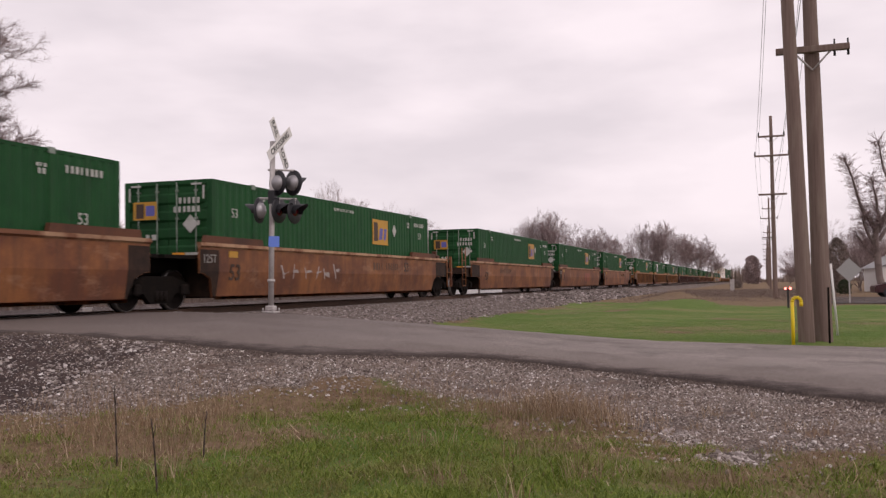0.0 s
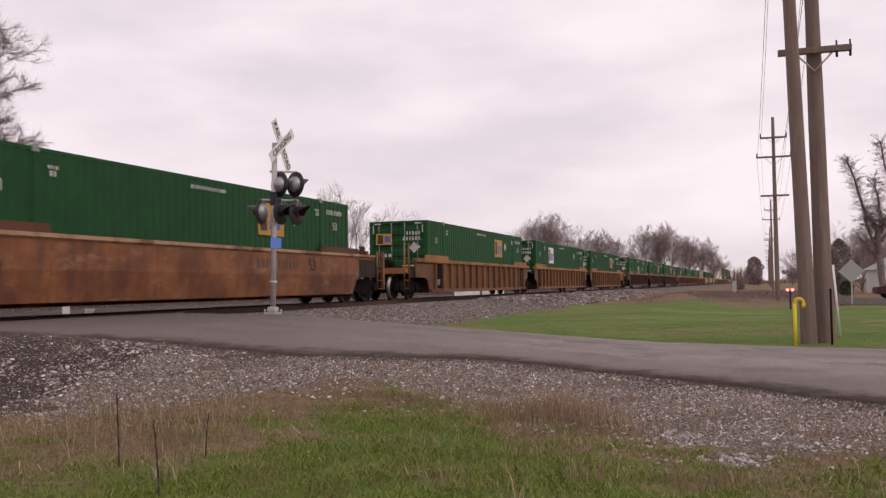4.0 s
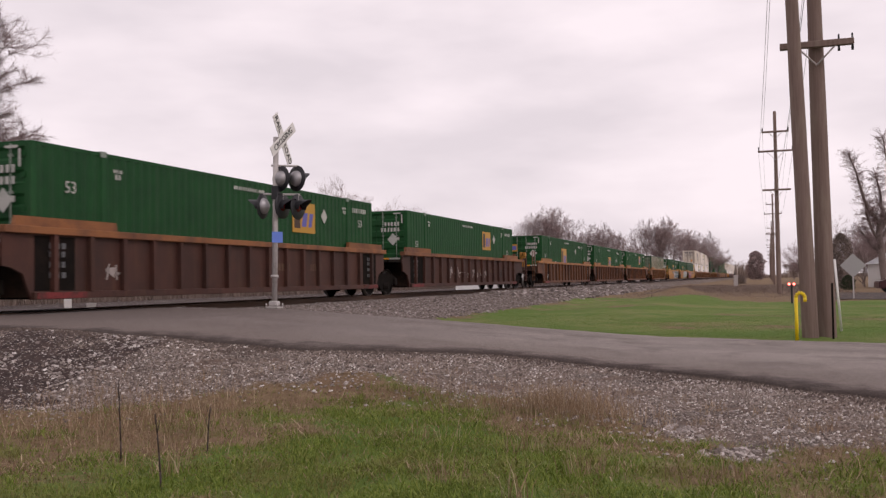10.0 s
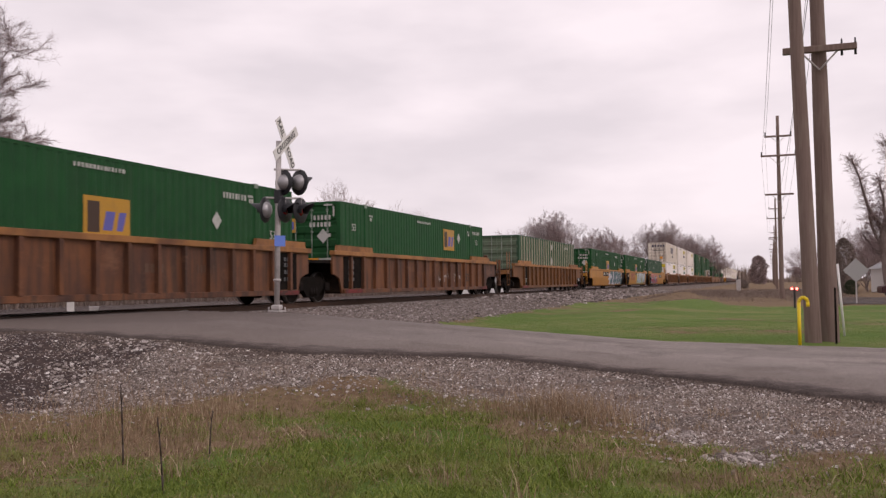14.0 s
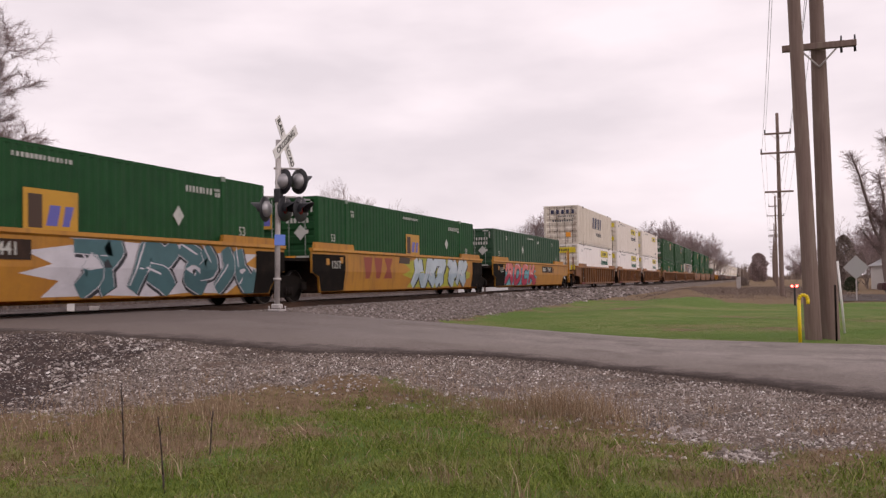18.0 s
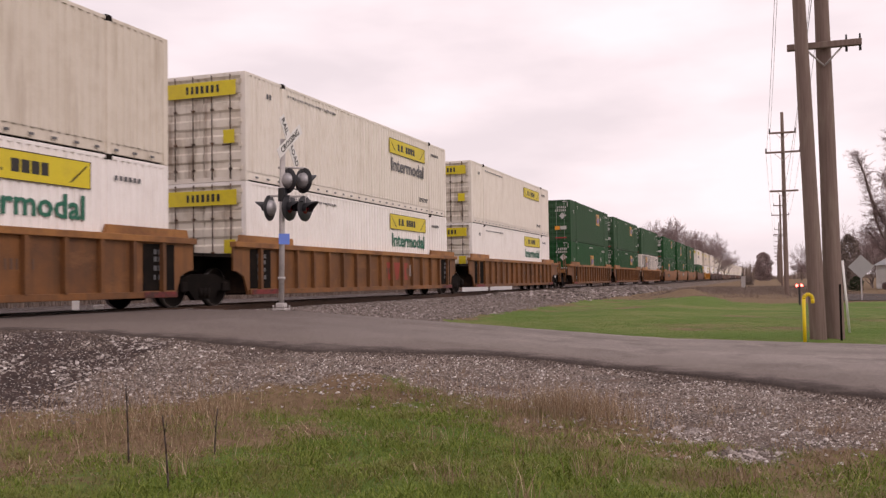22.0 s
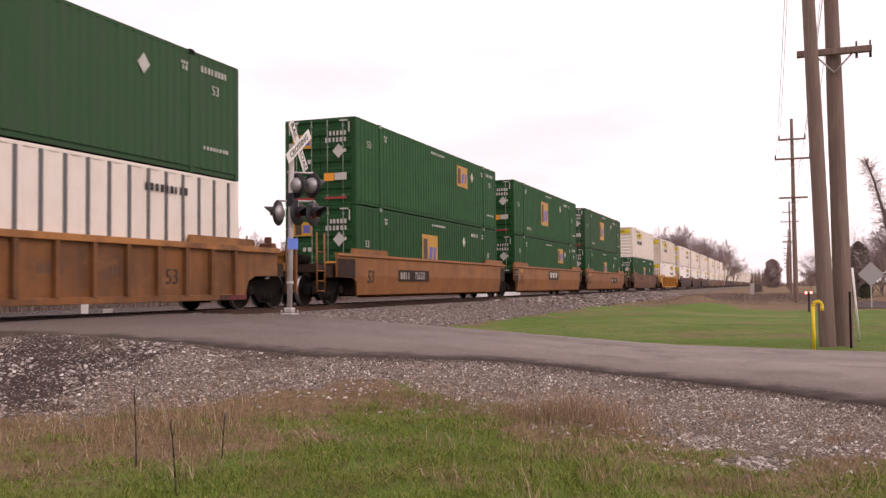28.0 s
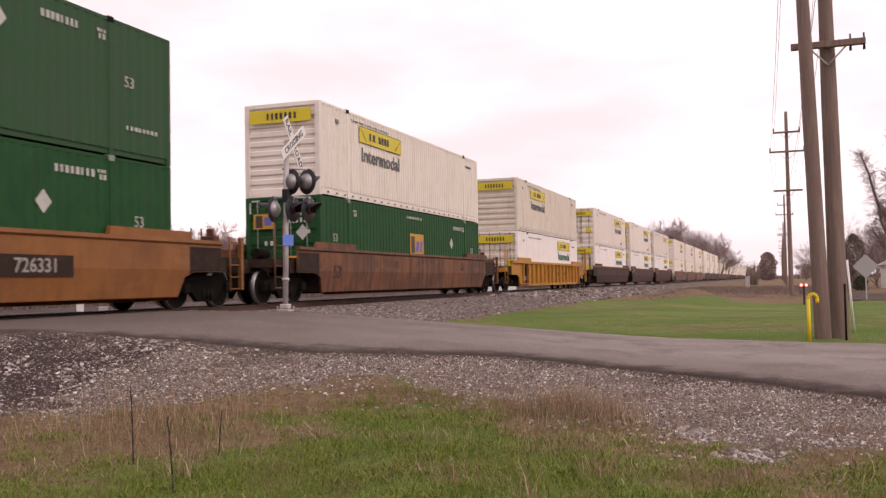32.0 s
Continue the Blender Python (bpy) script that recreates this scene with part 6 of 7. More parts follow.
def limbs_mesh(name, segs, material, thin):
    vs, fs = [], []
    for a, b, r0, r1, lv in segs:
        if lv >= 4:
            # the finest twigs: two crossed slivers
            i, r = len(vs), max(r0, thin) * 1.15
            q = (b - a).to_track_quat("Z", "X")
            u, w = q @ Vector((r, 0, 0)), q @ Vector((0, r, 0))
            vs += [a - u, a + u, b, a - w, a + w, b]
            fs += [(i, i + 1, i + 2), (i + 3, i + 4, i + 5)]
            continue
        n = 9 if lv == 0 else 5 if lv < 3 else 3
        r0, r1 = max(r0, thin), max(r1, thin * 0.8)
        q = (b - a).to_track_quat("Z", "X")
        i = len(vs)
        for p, r in ((a, r0), (b, r1)):
            for k in range(n):
                t = 2 * math.pi * k / n
                vs.append(p + q @ Vector((r * math.cos(t), r * math.sin(t), 0)))
        fs += [(i + k, i + (k + 1) % n, i + n + (k + 1) % n, i + n + k) for k in range(n)]
    me = bpy.data.meshes.new(name)
    me.from_pydata(vs, [], fs)
    me.materials.append(material)
    return me


def bare_tree(seed, height, spread, levels, thin, lift, material, label, fork=4, clear=0.25, trunk=0.03, sprays=0):
    rng = random.Random(seed)
    segs = grow(rng, height, spread, levels, trunk, lift, fork, clear, sprays)
    e = thing("bare_tree", Matrix(), label, "tree", "bare trees")
    for name, pick, mat in (("trunk", lambda lv: lv == 0, BARK), ("branchwork", lambda lv: 0 < lv < 3, BARK), ("crown", lambda lv: lv >= 3, material)):
        o = new(name, limbs_mesh(name, [s for s in segs if pick(s[4])], mat, thin))
        o.parent = e
    return e


TREES = [
    bare_tree(11, 14, 0.62, 5, 0.008, 0.25, TWIG, "large bare broadleaf tree with a wide grey-brown crown", 5, 0.22, 0.020),
    bare_tree(23, 13, 0.50, 5, 0.010, 0.45, TWIG, "bare tree with a tall rounded crown of fine twigs", 6, 0.10, 0.015),
    bare_tree(37, 9, 0.70, 5, 0.007, 0.40, TWIG_PALE, "small bare tree with pale pinkish twigs", 6, 0.10, 0.016),
    bare_tree(41, 7, 0.75, 5, 0.017, 0.35, TWIG, "low bare tree with dense brown twigs", 7, 0.06, 0.014),
    bare_tree(53, 14, 0.50, 5, 0.015, 0.30, TWIG, "large bare tree with a dense round crown of fine twigs", 8, 0.13, 0.018),
    bare_tree(67, 14, 0.66, 5, 0.0045, 0.10, TWIG_PALE, "broad bare tree with dense fine pale twigs", 8, 0.08, 0.016, 7),
]
USED = set()


def plant(i, az, dist, height_scale=1.0, turn=0.0, sink=0.1):
    a = radians(az)
    x, y = dist * math.cos(a), dist * math.sin(a)
    m = Matrix.LocRotScale((x, y, on_land(x, y) - sink), Euler((0, 0, turn)), None)
    t = TREES[i]
    if i not in USED:
        USED.add(i)
        t.matrix_basis = m
        o = t
    else:
        o = copy_thing(t, m)
    o.scale = (height_scale,) * 3
    return o


# behind the train, from the rails' far end round to the other side of the crossing
for i, az, d, k, turn in (
    (4, 12.75, 190, 1.16, 0.3), (4, 12.2, 192, 1.24, 2.2), (4, 9.6, 200, 0.99, 1.0), (4, 8.6, 205, 0.95, 4.2), (4, 6.1, 230, 1.20, 0.2), (4, 5.3, 232, 1.18, 1.9), (4, 4.0, 250, 1.03, 2.5), (4, 3.35, 255, 0.96, 0.6), (4, 2.8, 265, 0.80, 3.6),
    (1, 2.3, 290, 0.68, 0.9), (0, 13.7, 200, 0.75, 5.0), (1, 24.4, 140, 1.32, 0.7), (0, 20.9, 150, 1.02, 2.0), (4, 20.2, 155, 0.94, 2.9), (1, 27.2, 150, 0.9, 4.4),
    (5, 52.3, 46, 1.0, 0.5), (2, 45.6, 62, 1.05, 1.2), (2, 43.6, 90, 0.9, 2.2), (3, 40.3, 140, 1.72, 0.4), (3, 39.2, 150, 1.91, 1.4), (3, 38.3, 150, 1.64, 2.4), (3, 37.0, 150, 1.72, 3.6), (3, 35.8, 160, 1.72, 5.1), (3, 34.6, 160, 1.64, 0.9),
    (3, 33.4, 160, 1.82, 2.0), (3, 32.2, 165, 1.72, 3.0), (3, 31.0, 165, 1.56, 4.2), (3, 29.6, 170, 1.56, 5.6), (3, 28.0, 175, 1.56, 0.2), (3, 26.2, 175, 1.38, 1.6), (3, 33.9, 112, 0.95, 4.4), (3, 32.7, 115, 1.0, 0.8), (3, 31.6, 112, 1.0, 2.7), (3, 30.4, 116, 0.95, 3.9), (3, 29.2, 120, 0.95, 5.2), (3, 17.5, 200, 0.8, 1.1), (3, 15.8, 210, 0.8, 2.8), (3, 8.6, 220, 0.9, 0.4),
    (2, -5.6, 98, 0.82, 4.1), (2, -6.4, 104, 0.9, 2.6), (3, -5.5, 115, 0.85, 0.6), (3, -6.2, 120, 0.9, 3.6), (2, -2.6, 150, 0.85, 0.3), (3, -1.9, 260, 0.9, 2.4), (3, -3.2, 280, 1.0, 1.1)):
    plant(i, az, d, k, turn)

# an old tree cut back hard, with stubby limbs and bunches of fine shoots
def cut_back_tree():
    a, d = radians(AZ_TREE), 75.0
    x, y = d * math.cos(a), d * math.sin(a)
    rng = random.Random(19)
    e = thing("cut_back_tree", Matrix.Translation((x, y, on_land(x, y) - 0.1)) @ Matrix.Rotation(a, 4, "Z"), "old bare tree cut back hard with bunches of fine shoots", "tree", "bare trees")
    # ways of trunk and limbs: side (to the left of it), height, radius
    ways = {
        "trunk": [(-0.25, 0, 0.46), (-0.12, 1.6, 0.40), (0.0, 3.4, 0.37), (0.0, 5.5, 0.36)],
        "limb": [
            [(0.0, 5.2, 0.34), (0.45, 6.0, 0.27), (0.90, 6.4, 0.24), (1.28, 7.3, 0.17), (1.70, 8.8, 0.13), (2.1, 10.0, 0.09), (2.45, 10.9, 0.05)],
            [(0.0, 5.2, 0.32), (-0.25, 6.4, 0.24), (-0.12, 7.2, 0.16), (0.12, 8.6, 0.10), (0.32, 9.5, 0.05)],
            [(-0.1, 3.4, 0.26), (0.55, 4.6, 0.18), (0.95, 5.6, 0.14), (1.15, 6.4, 0.08)],
            [(0.0, 2.9, 0.24), (0.75, 3.6, 0.16), (1.35, 4.5, 0.11), (1.75, 5.2, 0.05)],
            [(-0.1, 5.0, 0.26), (-0.9, 6.6, 0.2), (-1.1, 9.0, 0.13), (-0.55, 11.0, 0.09), (-0.35, 12.2, 0.05)],
            [(-0.2, 4.4, 0.25), (-1.3, 5.8, 0.18), (-2.3, 7.6, 0.12), (-2.9, 9.4, 0.06)]]}
    shoots = []

    def limb(name, way, depth):
        bm = bmesh.new()
        pts = [(Vector((depth * k, 0.8 * s, 0.93 * z)), r * 0.62) for k, (s, z, r) in enumerate(way)]
        for (p, r0), (q, r1) in zip(pts, pts[1:]):
            m = (p + q) / 2 + Vector((rng.gauss(0, 0.06), rng.gauss(0, 0.06), 0))
            tube(bm, p, m, r0, (r0 + r1) / 2 * 1.06, seg=9, caps=False)
            tube(bm, m, q, (r0 + r1) / 2 * 1.06, r1, seg=9, caps=False)
            if name == "limb":
                for _ in range(46):
                    t = rng.uniform(0.1, 1.0)
                    b = p.lerp(q, t)
                    v = Vector((rng.gauss(0, 1), rng.gauss(0.1, 1), rng.gauss(0.45, 0.7))).normalized()
                    n = rng.uniform(0.30, 1.05)
                    k = b + v * n
                    shoots.append((b, k, 0.009, 0.006, 3))
                    for _ in range(20):
                        c = b.lerp(k, rng.uniform(0.25, 1.0))
                        w = (v + Vector((rng.gauss(0, 0.8), rng.gauss(0, 0.8), rng.gauss(0.2, 0.7)))).normalized()
                        shoots.append((c, c + w * rng.uniform(0.12, 0.42), 0.0045, 0.0035, 4))
        return part(name, bm, BARK, e)

    limb("trunk", ways["trunk"], 0.0)
    for i, w in enumerate(ways["limb"]):
        limb("limb", w, 0.25 if i % 2 else -0.25)
    o = new("crown", limbs_mesh("crown", shoots, TWIG_PALE, 0.0045))
    o.parent = e


AZ_TREE = -6.50
cut_back_tree()


def leafy(name, az, d, wide, high, n, leaf, material, label, category, squash=0.7, seed=1):
    """A dense bush or conifer: short stem and a crown of small leaves with an uneven outline."""
    a = radians(az)
    x, y = d * math.cos(a), d * math.sin(a)
    e = thing(name, pose(x, y, on_land(x, y) - 0.05), label, category)
    bm = bmesh.new()
    tube(bm, (0, 0, 0), (0, 0, high * 0.8), 0.03 * high, 0.01, seg=7)
    part("trunk", bm, BARK, e)
    rng = np.random.default_rng(seed)
    t, q = rng.uniform(0, 2 * np.pi, n), rng.uniform(0, 1, n) ** 0.8
    lump = 0.78 + 0.16 * np.sin(3 * t + 9 * q) + 0.14 * np.sin(5 * t - 17 * q + 1)
    r = wide / 2 * lump * (np.sin(np.pi * np.clip(0.14 + 0.86 * q, 0, 1)) ** squash) * rng.uniform(0.45, 1.06, n) ** 0.6
    c = np.stack([r * np.cos(t), r * np.sin(t), q * high], 1)
    u, v = rng.normal(0, 1, (n, 3)), rng.normal(0, 1, (n, 3))
    u /= np.linalg.norm(u, axis=1)[:, None]
    v /= np.linalg.norm(v, axis=1)[:, None]
    k = leaf * rng.uniform(0.5, 1.2, (n, 1))
    vs = np.stack([c - u * k, c + v * k * 0.45, c + u * k, c - v * k * 0.45], 1).reshape(-1, 3)
    me = bpy.data.meshes.new("crown")
    me.from_pydata(vs.tolist(), [], np.arange(n * 4).reshape(-1, 4).tolist())
    me.materials.append(material)
    o = new("crown", me)
    o.parent = e
    return e


# brown foliage colours, raised to paint the haze in front of these trees
EVERGREEN = surface("brownish_evergreen", (0.185, 0.145, 0.128), 0.9, second=(0.25, 0.195, 0.175), patch_scale=2.0, grain=0.3, bump=0)
BUSH_GREEN = surface("dark_bush_green", (0.030, 0.042, 0.020), 0.9, second=(0.05, 0.06, 0.03), patch_scale=2.0, grain=0.3, bump=0)
leafy("evergreen_tree", -4.42, 88, 2.6, 4.9, 9000, 0.09, EVERGREEN, "dense brownish evergreen tree behind the road sign", "tree", 0.55, 3)
leafy("evergreen_tree", -4.05, 92, 1.8, 4.0, 5000, 0.09, EVERGREEN, "smaller dense brownish evergreen beside a taller one", "tree", 0.55, 5)
leafy("round_tree", 0.16, 330, 6.6, 9.6, 9000, 0.30, TWIG, "dense rounded brown tree by the far end of the track", "tree", 0.42, 8)
leafy("bush", -4.75, 80, 1.3, 1.2, 3000, 0.06, BUSH_GREEN, "low dark green bush under the trees", "bush", 0.5, 4)
leafy("bush", 1.05, 150, 2.2, 1.4, 2500, 0.1, EVERGREEN, "brown bush beside the track cabinet", "bush", 0.5, 6)


def build_track_cabinet():
    x = 108.0
    y = x * math.tan(radians(1.30))
    e = thing("track_cabinet", pose(x, y, on_land(x, y)), "pale grey metal cabinet beside the track", "cabinet")
    part("body", boxed((-0.22, 0.22, -0.22, 0.22, 0, 1.30), bevel=0.02), GALV, e)
    part("lid", boxed((-0.26, 0.26, -0.26, 0.26, 1.30, 1.36), bevel=0.01), GALV, e)
    part("vent_pipe", tubed([(0, 0.1, 1.36), (0, 0.1, 1.70)], 0.07, 8), SIGNAL_BLACK, e)


build_track_cabinet()

# ---- far things ----
def build_tower():
    a, d = radians(41.0), 300
    e = thing("cell_tower", pose(d * math.cos(a), d * math.sin(a), -0.8), "slim grey cell tower with two rings of antennas", "tower")
    bm = bmesh.new()
    tube(bm, (0, 0, 0), (0, 0, 35), 0.5, 0.35, seg=10)
    part("shaft", bm, GALV, e)
    for z in (35, 30.5):
        panel = None
        for k in range(8):
            t = k / 8 * 2 * math.pi
            m = Matrix.Translation((1.6 * math.cos(t), 1.6 * math.sin(t), z)) @ Matrix.Rotation(t, 4, "Z")
            if panel is None:
                panel = part("antenna", boxed((-0.12, 0.12, -0.2, 0.2, -0.9, 0.9)), GALV, e)
                panel.matrix_basis = m
            else:
                again(panel, m)
        bm = bmesh.new()
        for k in range(4):
            t = k / 4 * math.pi
            tube(bm, (-1.6 * math.cos(t), -1.6 * math.sin(t), z), (1.6 * math.cos(t), 1.6 * math.sin(t), z), 0.08, seg=5)
        part("antenna_frame", bm, GALV, e)


build_tower()


def build_shed():
    e = thing("shed", pose(92, -12.2, on_land(92, -12.2), 0, 0, 8), "small white clapboard shed with a pale metal roof", "shed")
    part("wall", boxed((-3, 3, -2.2, 2.2, 0, 2.2)), surface("white_siding", (0.62, 0.60, 0.58), 0.7, grain=0.04), e)
    bm = bmesh.new()
    quads(bm, ((-3.2, -2.5, 2.15), (3.2, -2.5, 2.15), (3.2, 0, 3.5), (-3.2, 0, 3.5), (-3.2, 2.5, 2.15), (3.2, 2.5, 2.15)), ((0, 1, 2, 3), (3, 2, 5, 4)))
    bmesh.ops.solidify(bm, geom=bm.faces[:], thickness=0.1)
    part("roof", bm, surface("pale_roof", (0.55, 0.55, 0.56), 0.5, grain=0.05), e)
    bm = bmesh.new()
    prism(bm, [(-2.2, 2.2), (2.2, 2.2), (0, 3.42)], -3.0, -2.95)
    g = part("gable", bm, SIGN_WHITE, e)
    g.matrix_basis = Matrix.Rotation(radians(90), 4, "Z")


build_shed()


def build_sign():
    x, y = 50.0, -4.40
    e = thing("road_sign", pose(x, y, on_land(x, y)), "grey back of a diamond road sign on a post", "road sign")
    part("post", boxed((-0.03, 0.03, -0.03, 0.03, 0.0, 2.2)), GALV, e)
    p = part("sign_plate", boxed((-0.06, -0.04, -0.42, 0.42, -0.42, 0.42)), surface("dull_sign_back", (0.36, 0.355, 0.35), 0.6, 0.2, grain=0.06), e)
    p.matrix_basis = Matrix.Translation((0, 0, 1.66)) @ Matrix.Rotation(radians(45), 4, "X")


build_sign()


def build_side_road():
    bm = bmesh.new()
    ys = np.arange(-70, -2.9, 1.0)
    rows = [[bm.verts.new((x, y, float(land_z(x, y)) + 0.03)) for x in np.linspace(48, 66, 10)] for y in ys]
    for r, q in zip(rows, rows[1:]):
        for k in range(9):
            bm.faces.new((r[k], r[k + 1], q[k + 1], q[k]))
    return tagged(mesh_object("side_road", bm, ASPHALT), "grey side road past the lawn", "road", kind="structure")


build_side_road()


def build_car():
    x, y = 66.0, -9.35
    paint = surface("dark_maroon_car_paint", (0.05, 0.012, 0.014), 0.3, grain=0.03, bump=0)
    e = thing("parked_car", pose(x, y, on_land(x, y), 0, 0, 95), "dark maroon parked car beside the shed", "car")
    bm = bmesh.new()
    prism(bm, [(-2.2, 0.30), (2.2, 0.30), (2.2, 0.75), (1.2, 0.92), (0.6, 1.40), (-1.2, 1.42), (-1.9, 0.95), (-2.2, 0.85)], -0.85, 0.85)
    bmesh.ops.bevel(bm, geom=bm.edges[:], offset=0.06, segments=2, affect="EDGES")
    part("body", bm, paint, e)
    glass = plain("dark_glass", (0.02, 0.025, 0.03), 0.1)
    for s in (-1, 1):
        bm = bmesh.new()
        prism(bm, [(-1.5, 0.98), (1.0, 0.98), (0.52, 1.34), (-1.15, 1.36)], *((-0.862, -0.852) if s < 0 else (0.852, 0.862)))
        part("side_window", bm, glass, e)
    w = None
    for a in (-1.4, 1.4):
        for b in (-0.78, 0.78):
            if w is None:
                bm = bmesh.new()
                tube(bm, (0, -0.1, 0), (0, 0.1, 0), 0.32, seg=16)
                w = part("wheel", bm, SIGNAL_BLACK, e)
                w.location = (a, b, 0.32)
            else:
                again(w, Matrix.Translation((a, b, 0.32)))


build_car()


def build_reflector_post():
    a, d = radians(-1.76), 43.0
    x, y = d * math.cos(a), d * math.sin(a)
    e = thing("reflector_post", pose(x, y, on_land(x, y)), "dark post with two red lights side by side", "marker post")
    part("post", boxed((-0.03, 0.03, -0.04, 0.04, 0.0, 0.85)), SIGNAL_BLACK, e)
    red = plain("red_light", (1.0, 0.10, 0.08), 0.3, glow=9.0)
    for q in (-0.10, 0.10):
        bm = bmesh.new()
        tube(bm, (-0.08, 0, 0), (-0.03, 0, 0), 0.055, seg=12)
        o = part("light", bm, red, e, "glowing red light")
        o.location = (0, q, 0.84)


build_reflector_post()


def build_beyond():
    """Small pale things past the track, seen under the cars."""
    for az, d, w, h, label in ((40.75, 31, 0.22, 1.1, "white metal marker box past the track"), (39.5, 33, 0.3, 0.6, "grey metal box past the track")):
        a = radians(az)
        x, y = d * math.cos(a), d * math.sin(a)
        e = thing("marker_box", pose(x, y, on_land(x, y), 0, 0, az), label, "box", "boxes past the track")
        part("body", boxed((-0.15, 0.15, -w / 2, w / 2, 0.0, h), bevel=0.01), SIGN_WHITE if "white" in label else GALV, e)
        part("lid", boxed((-0.17, 0.17, -w / 2 - 0.02, w / 2 + 0.02, h, h + 0.03)), GALV, e)


build_beyond()


def build_storage_sheds():
    """Two low white metal sheds across the field, showing under the cars."""
    skin = surface("white_shed_metal", (0.74, 0.73, 0.72), 0.6, second=(0.64, 0.63, 0.61), grain=0.03, bump=0.02)
    for az, w in ((17.22, 2.75), (15.62, 2.35)):
        a = radians(az)
        x, y = 100 * math.cos(a), 100 * math.sin(a)
        e = thing("storage_shed", Matrix.Translation((x, y, on_land(x, y) - 0.03)) @ Matrix.Rotation(a, 4, "Z"), "low white metal storage shed across the field", "shed", "sheds across the field")
        part("wall", boxed((0, 2.4, -w / 2, w / 2, 0.0, 1.95), bevel=0.015), skin, e)
        part("roof", boxed((-0.08, 2.48, -w / 2 - 0.04, w / 2 + 0.04, 1.952, 2.05), bevel=0.02), GALV, e)
        part("door", boxed((-0.03, -0.004, -0.5, 0.5, 0.25, 1.8)), skin, e)


build_storage_sheds()

# ---- loose stones, grass: too many to count ----
def scatter_mesh(name, count_faces, verts, faces, material, label, category):
    me = bpy.data.meshes.new(name)
    me.from_pydata(verts.tolist(), [], faces.tolist())
    me.materials.append(material)
    return tagged(new(name, me), label, category, kind="stuff")


def stones(name, rng, x, y, size, material, label, sink=0.3, lift=None):
    """Rough six-sided stones at x, y; size is each one's half width."""
    n = len(x)
    base = np.array([(-1, -1, -1), (1, -1, -1), (1, 1, -1), (-1, 1, -1), (-1, -1, 1), (1, -1, 1), (1, 1, 1), (-1, 1, 1)], float)
    base[4:] *= (0.72, 0.72, 1.0)
    v = base[None] * rng.uniform(0.55, 1.15, (n, 8, 3))
    v[:, :, 2] *= rng.uniform(0.32, 0.7, (n, 1))
    v[:, :, 0] *= rng.uniform(0.8, 1.8, (n, 1))
    a = rng.uniform(0, 2 * np.pi, n)
    t = rng.uniform(-0.5, 0.5, n)
    ca, sa, ct, st = np.cos(a)[:, None], np.sin(a)[:, None], np.cos(t)[:, None], np.sin(t)[:, None]
    vx, vz = v[:, :, 0] * ct - v[:, :, 2] * st, v[:, :, 0] * st + v[:, :, 2] * ct
    vy = v[:, :, 1]
    v = np.stack([vx * ca - vy * sa, vx * sa + vy * ca, vz], -1) * size[:, None, None]
    z = land_z(x, y) if lift is None else lift
    v += np.stack([x, y, z + size * sink], -1)[:, None]
    f = np.array(BOX_FACES[1:])[None] + (np.arange(n) * 8)[:, None, None]
    return scatter_mesh(name, 6, v.reshape(-1, 3), f.reshape(-1, 4), material, label, "stones")


def chips(name, rng, x, y, size, material, label):
    """Small four-sided chips, for the finest gravel."""
    n = len(x)
    a = rng.uniform(0, 2 * np.pi, (n, 1)) + np.array([0, 1.6, 3.1, 4.7]) + rng.uniform(-0.4, 0.4, (n, 4))
    k = size[:, None] * rng.uniform(0.7, 1.3, (n, 4))
    z = land_z(x, y)
    foot = np.stack([x[:, None] + k * np.cos(a), y[:, None] + k * np.sin(a), np.repeat((z - 0.003)[:, None], 4, 1)], -1)
    top = np.stack([x + size * rng.uniform(-0.5, 0.5, n), y + size * rng.uniform(-0.5, 0.5, n), z + size * rng.uniform(0.5, 1.1, n)], -1)[:, None]
    v = np.concatenate([foot, top], 1)
    f = np.array(((0, 1, 4), (1, 2, 4), (2, 3, 4), (3, 0, 4)))[None] + (np.arange(n) * 5)[:, None, None]
    return scatter_mesh(name, 4, v.reshape(-1, 3), f.reshape(-1, 3), material, label, "stones")


def stone_material(name, dark, light, white):
    m, n, l, b = nodes_of(name)
    geo = n.new("ShaderNodeNewGeometry")
    vec = n.new("ShaderNodeTexCoord").outputs["Object"]
    ramp = n.new("ShaderNodeValToRGB")
    e = ramp.color_ramp.elements
    e[0].color, e[1].color = (*dark, 1), (*white, 1)
    e.new(0.55).color = (*light, 1)
    e.new(0.82).color = (light[0] * 1.2, light[1] * 1.2, light[2] * 1.2, 1)
    l.new(geo.outputs["Random Per Island"], ramp.inputs["Fac"])
    g = noise_node(n, l, vec, 60.0, 3.0, 0.7)
    col = mixed(n, l, ramped(n, l, g, 0.42, 0.85), ramp.outputs["Color"], (0.175, 0.130, 0.105))
    l.new(col, b.inputs["Base Color"])
    b.inputs["Roughness"].default_value = 0.9
    b.inputs["Specular IOR Level"].default_value = 0.2
    bumped(n, l, b, g, 0.4, 0.01)
    return m


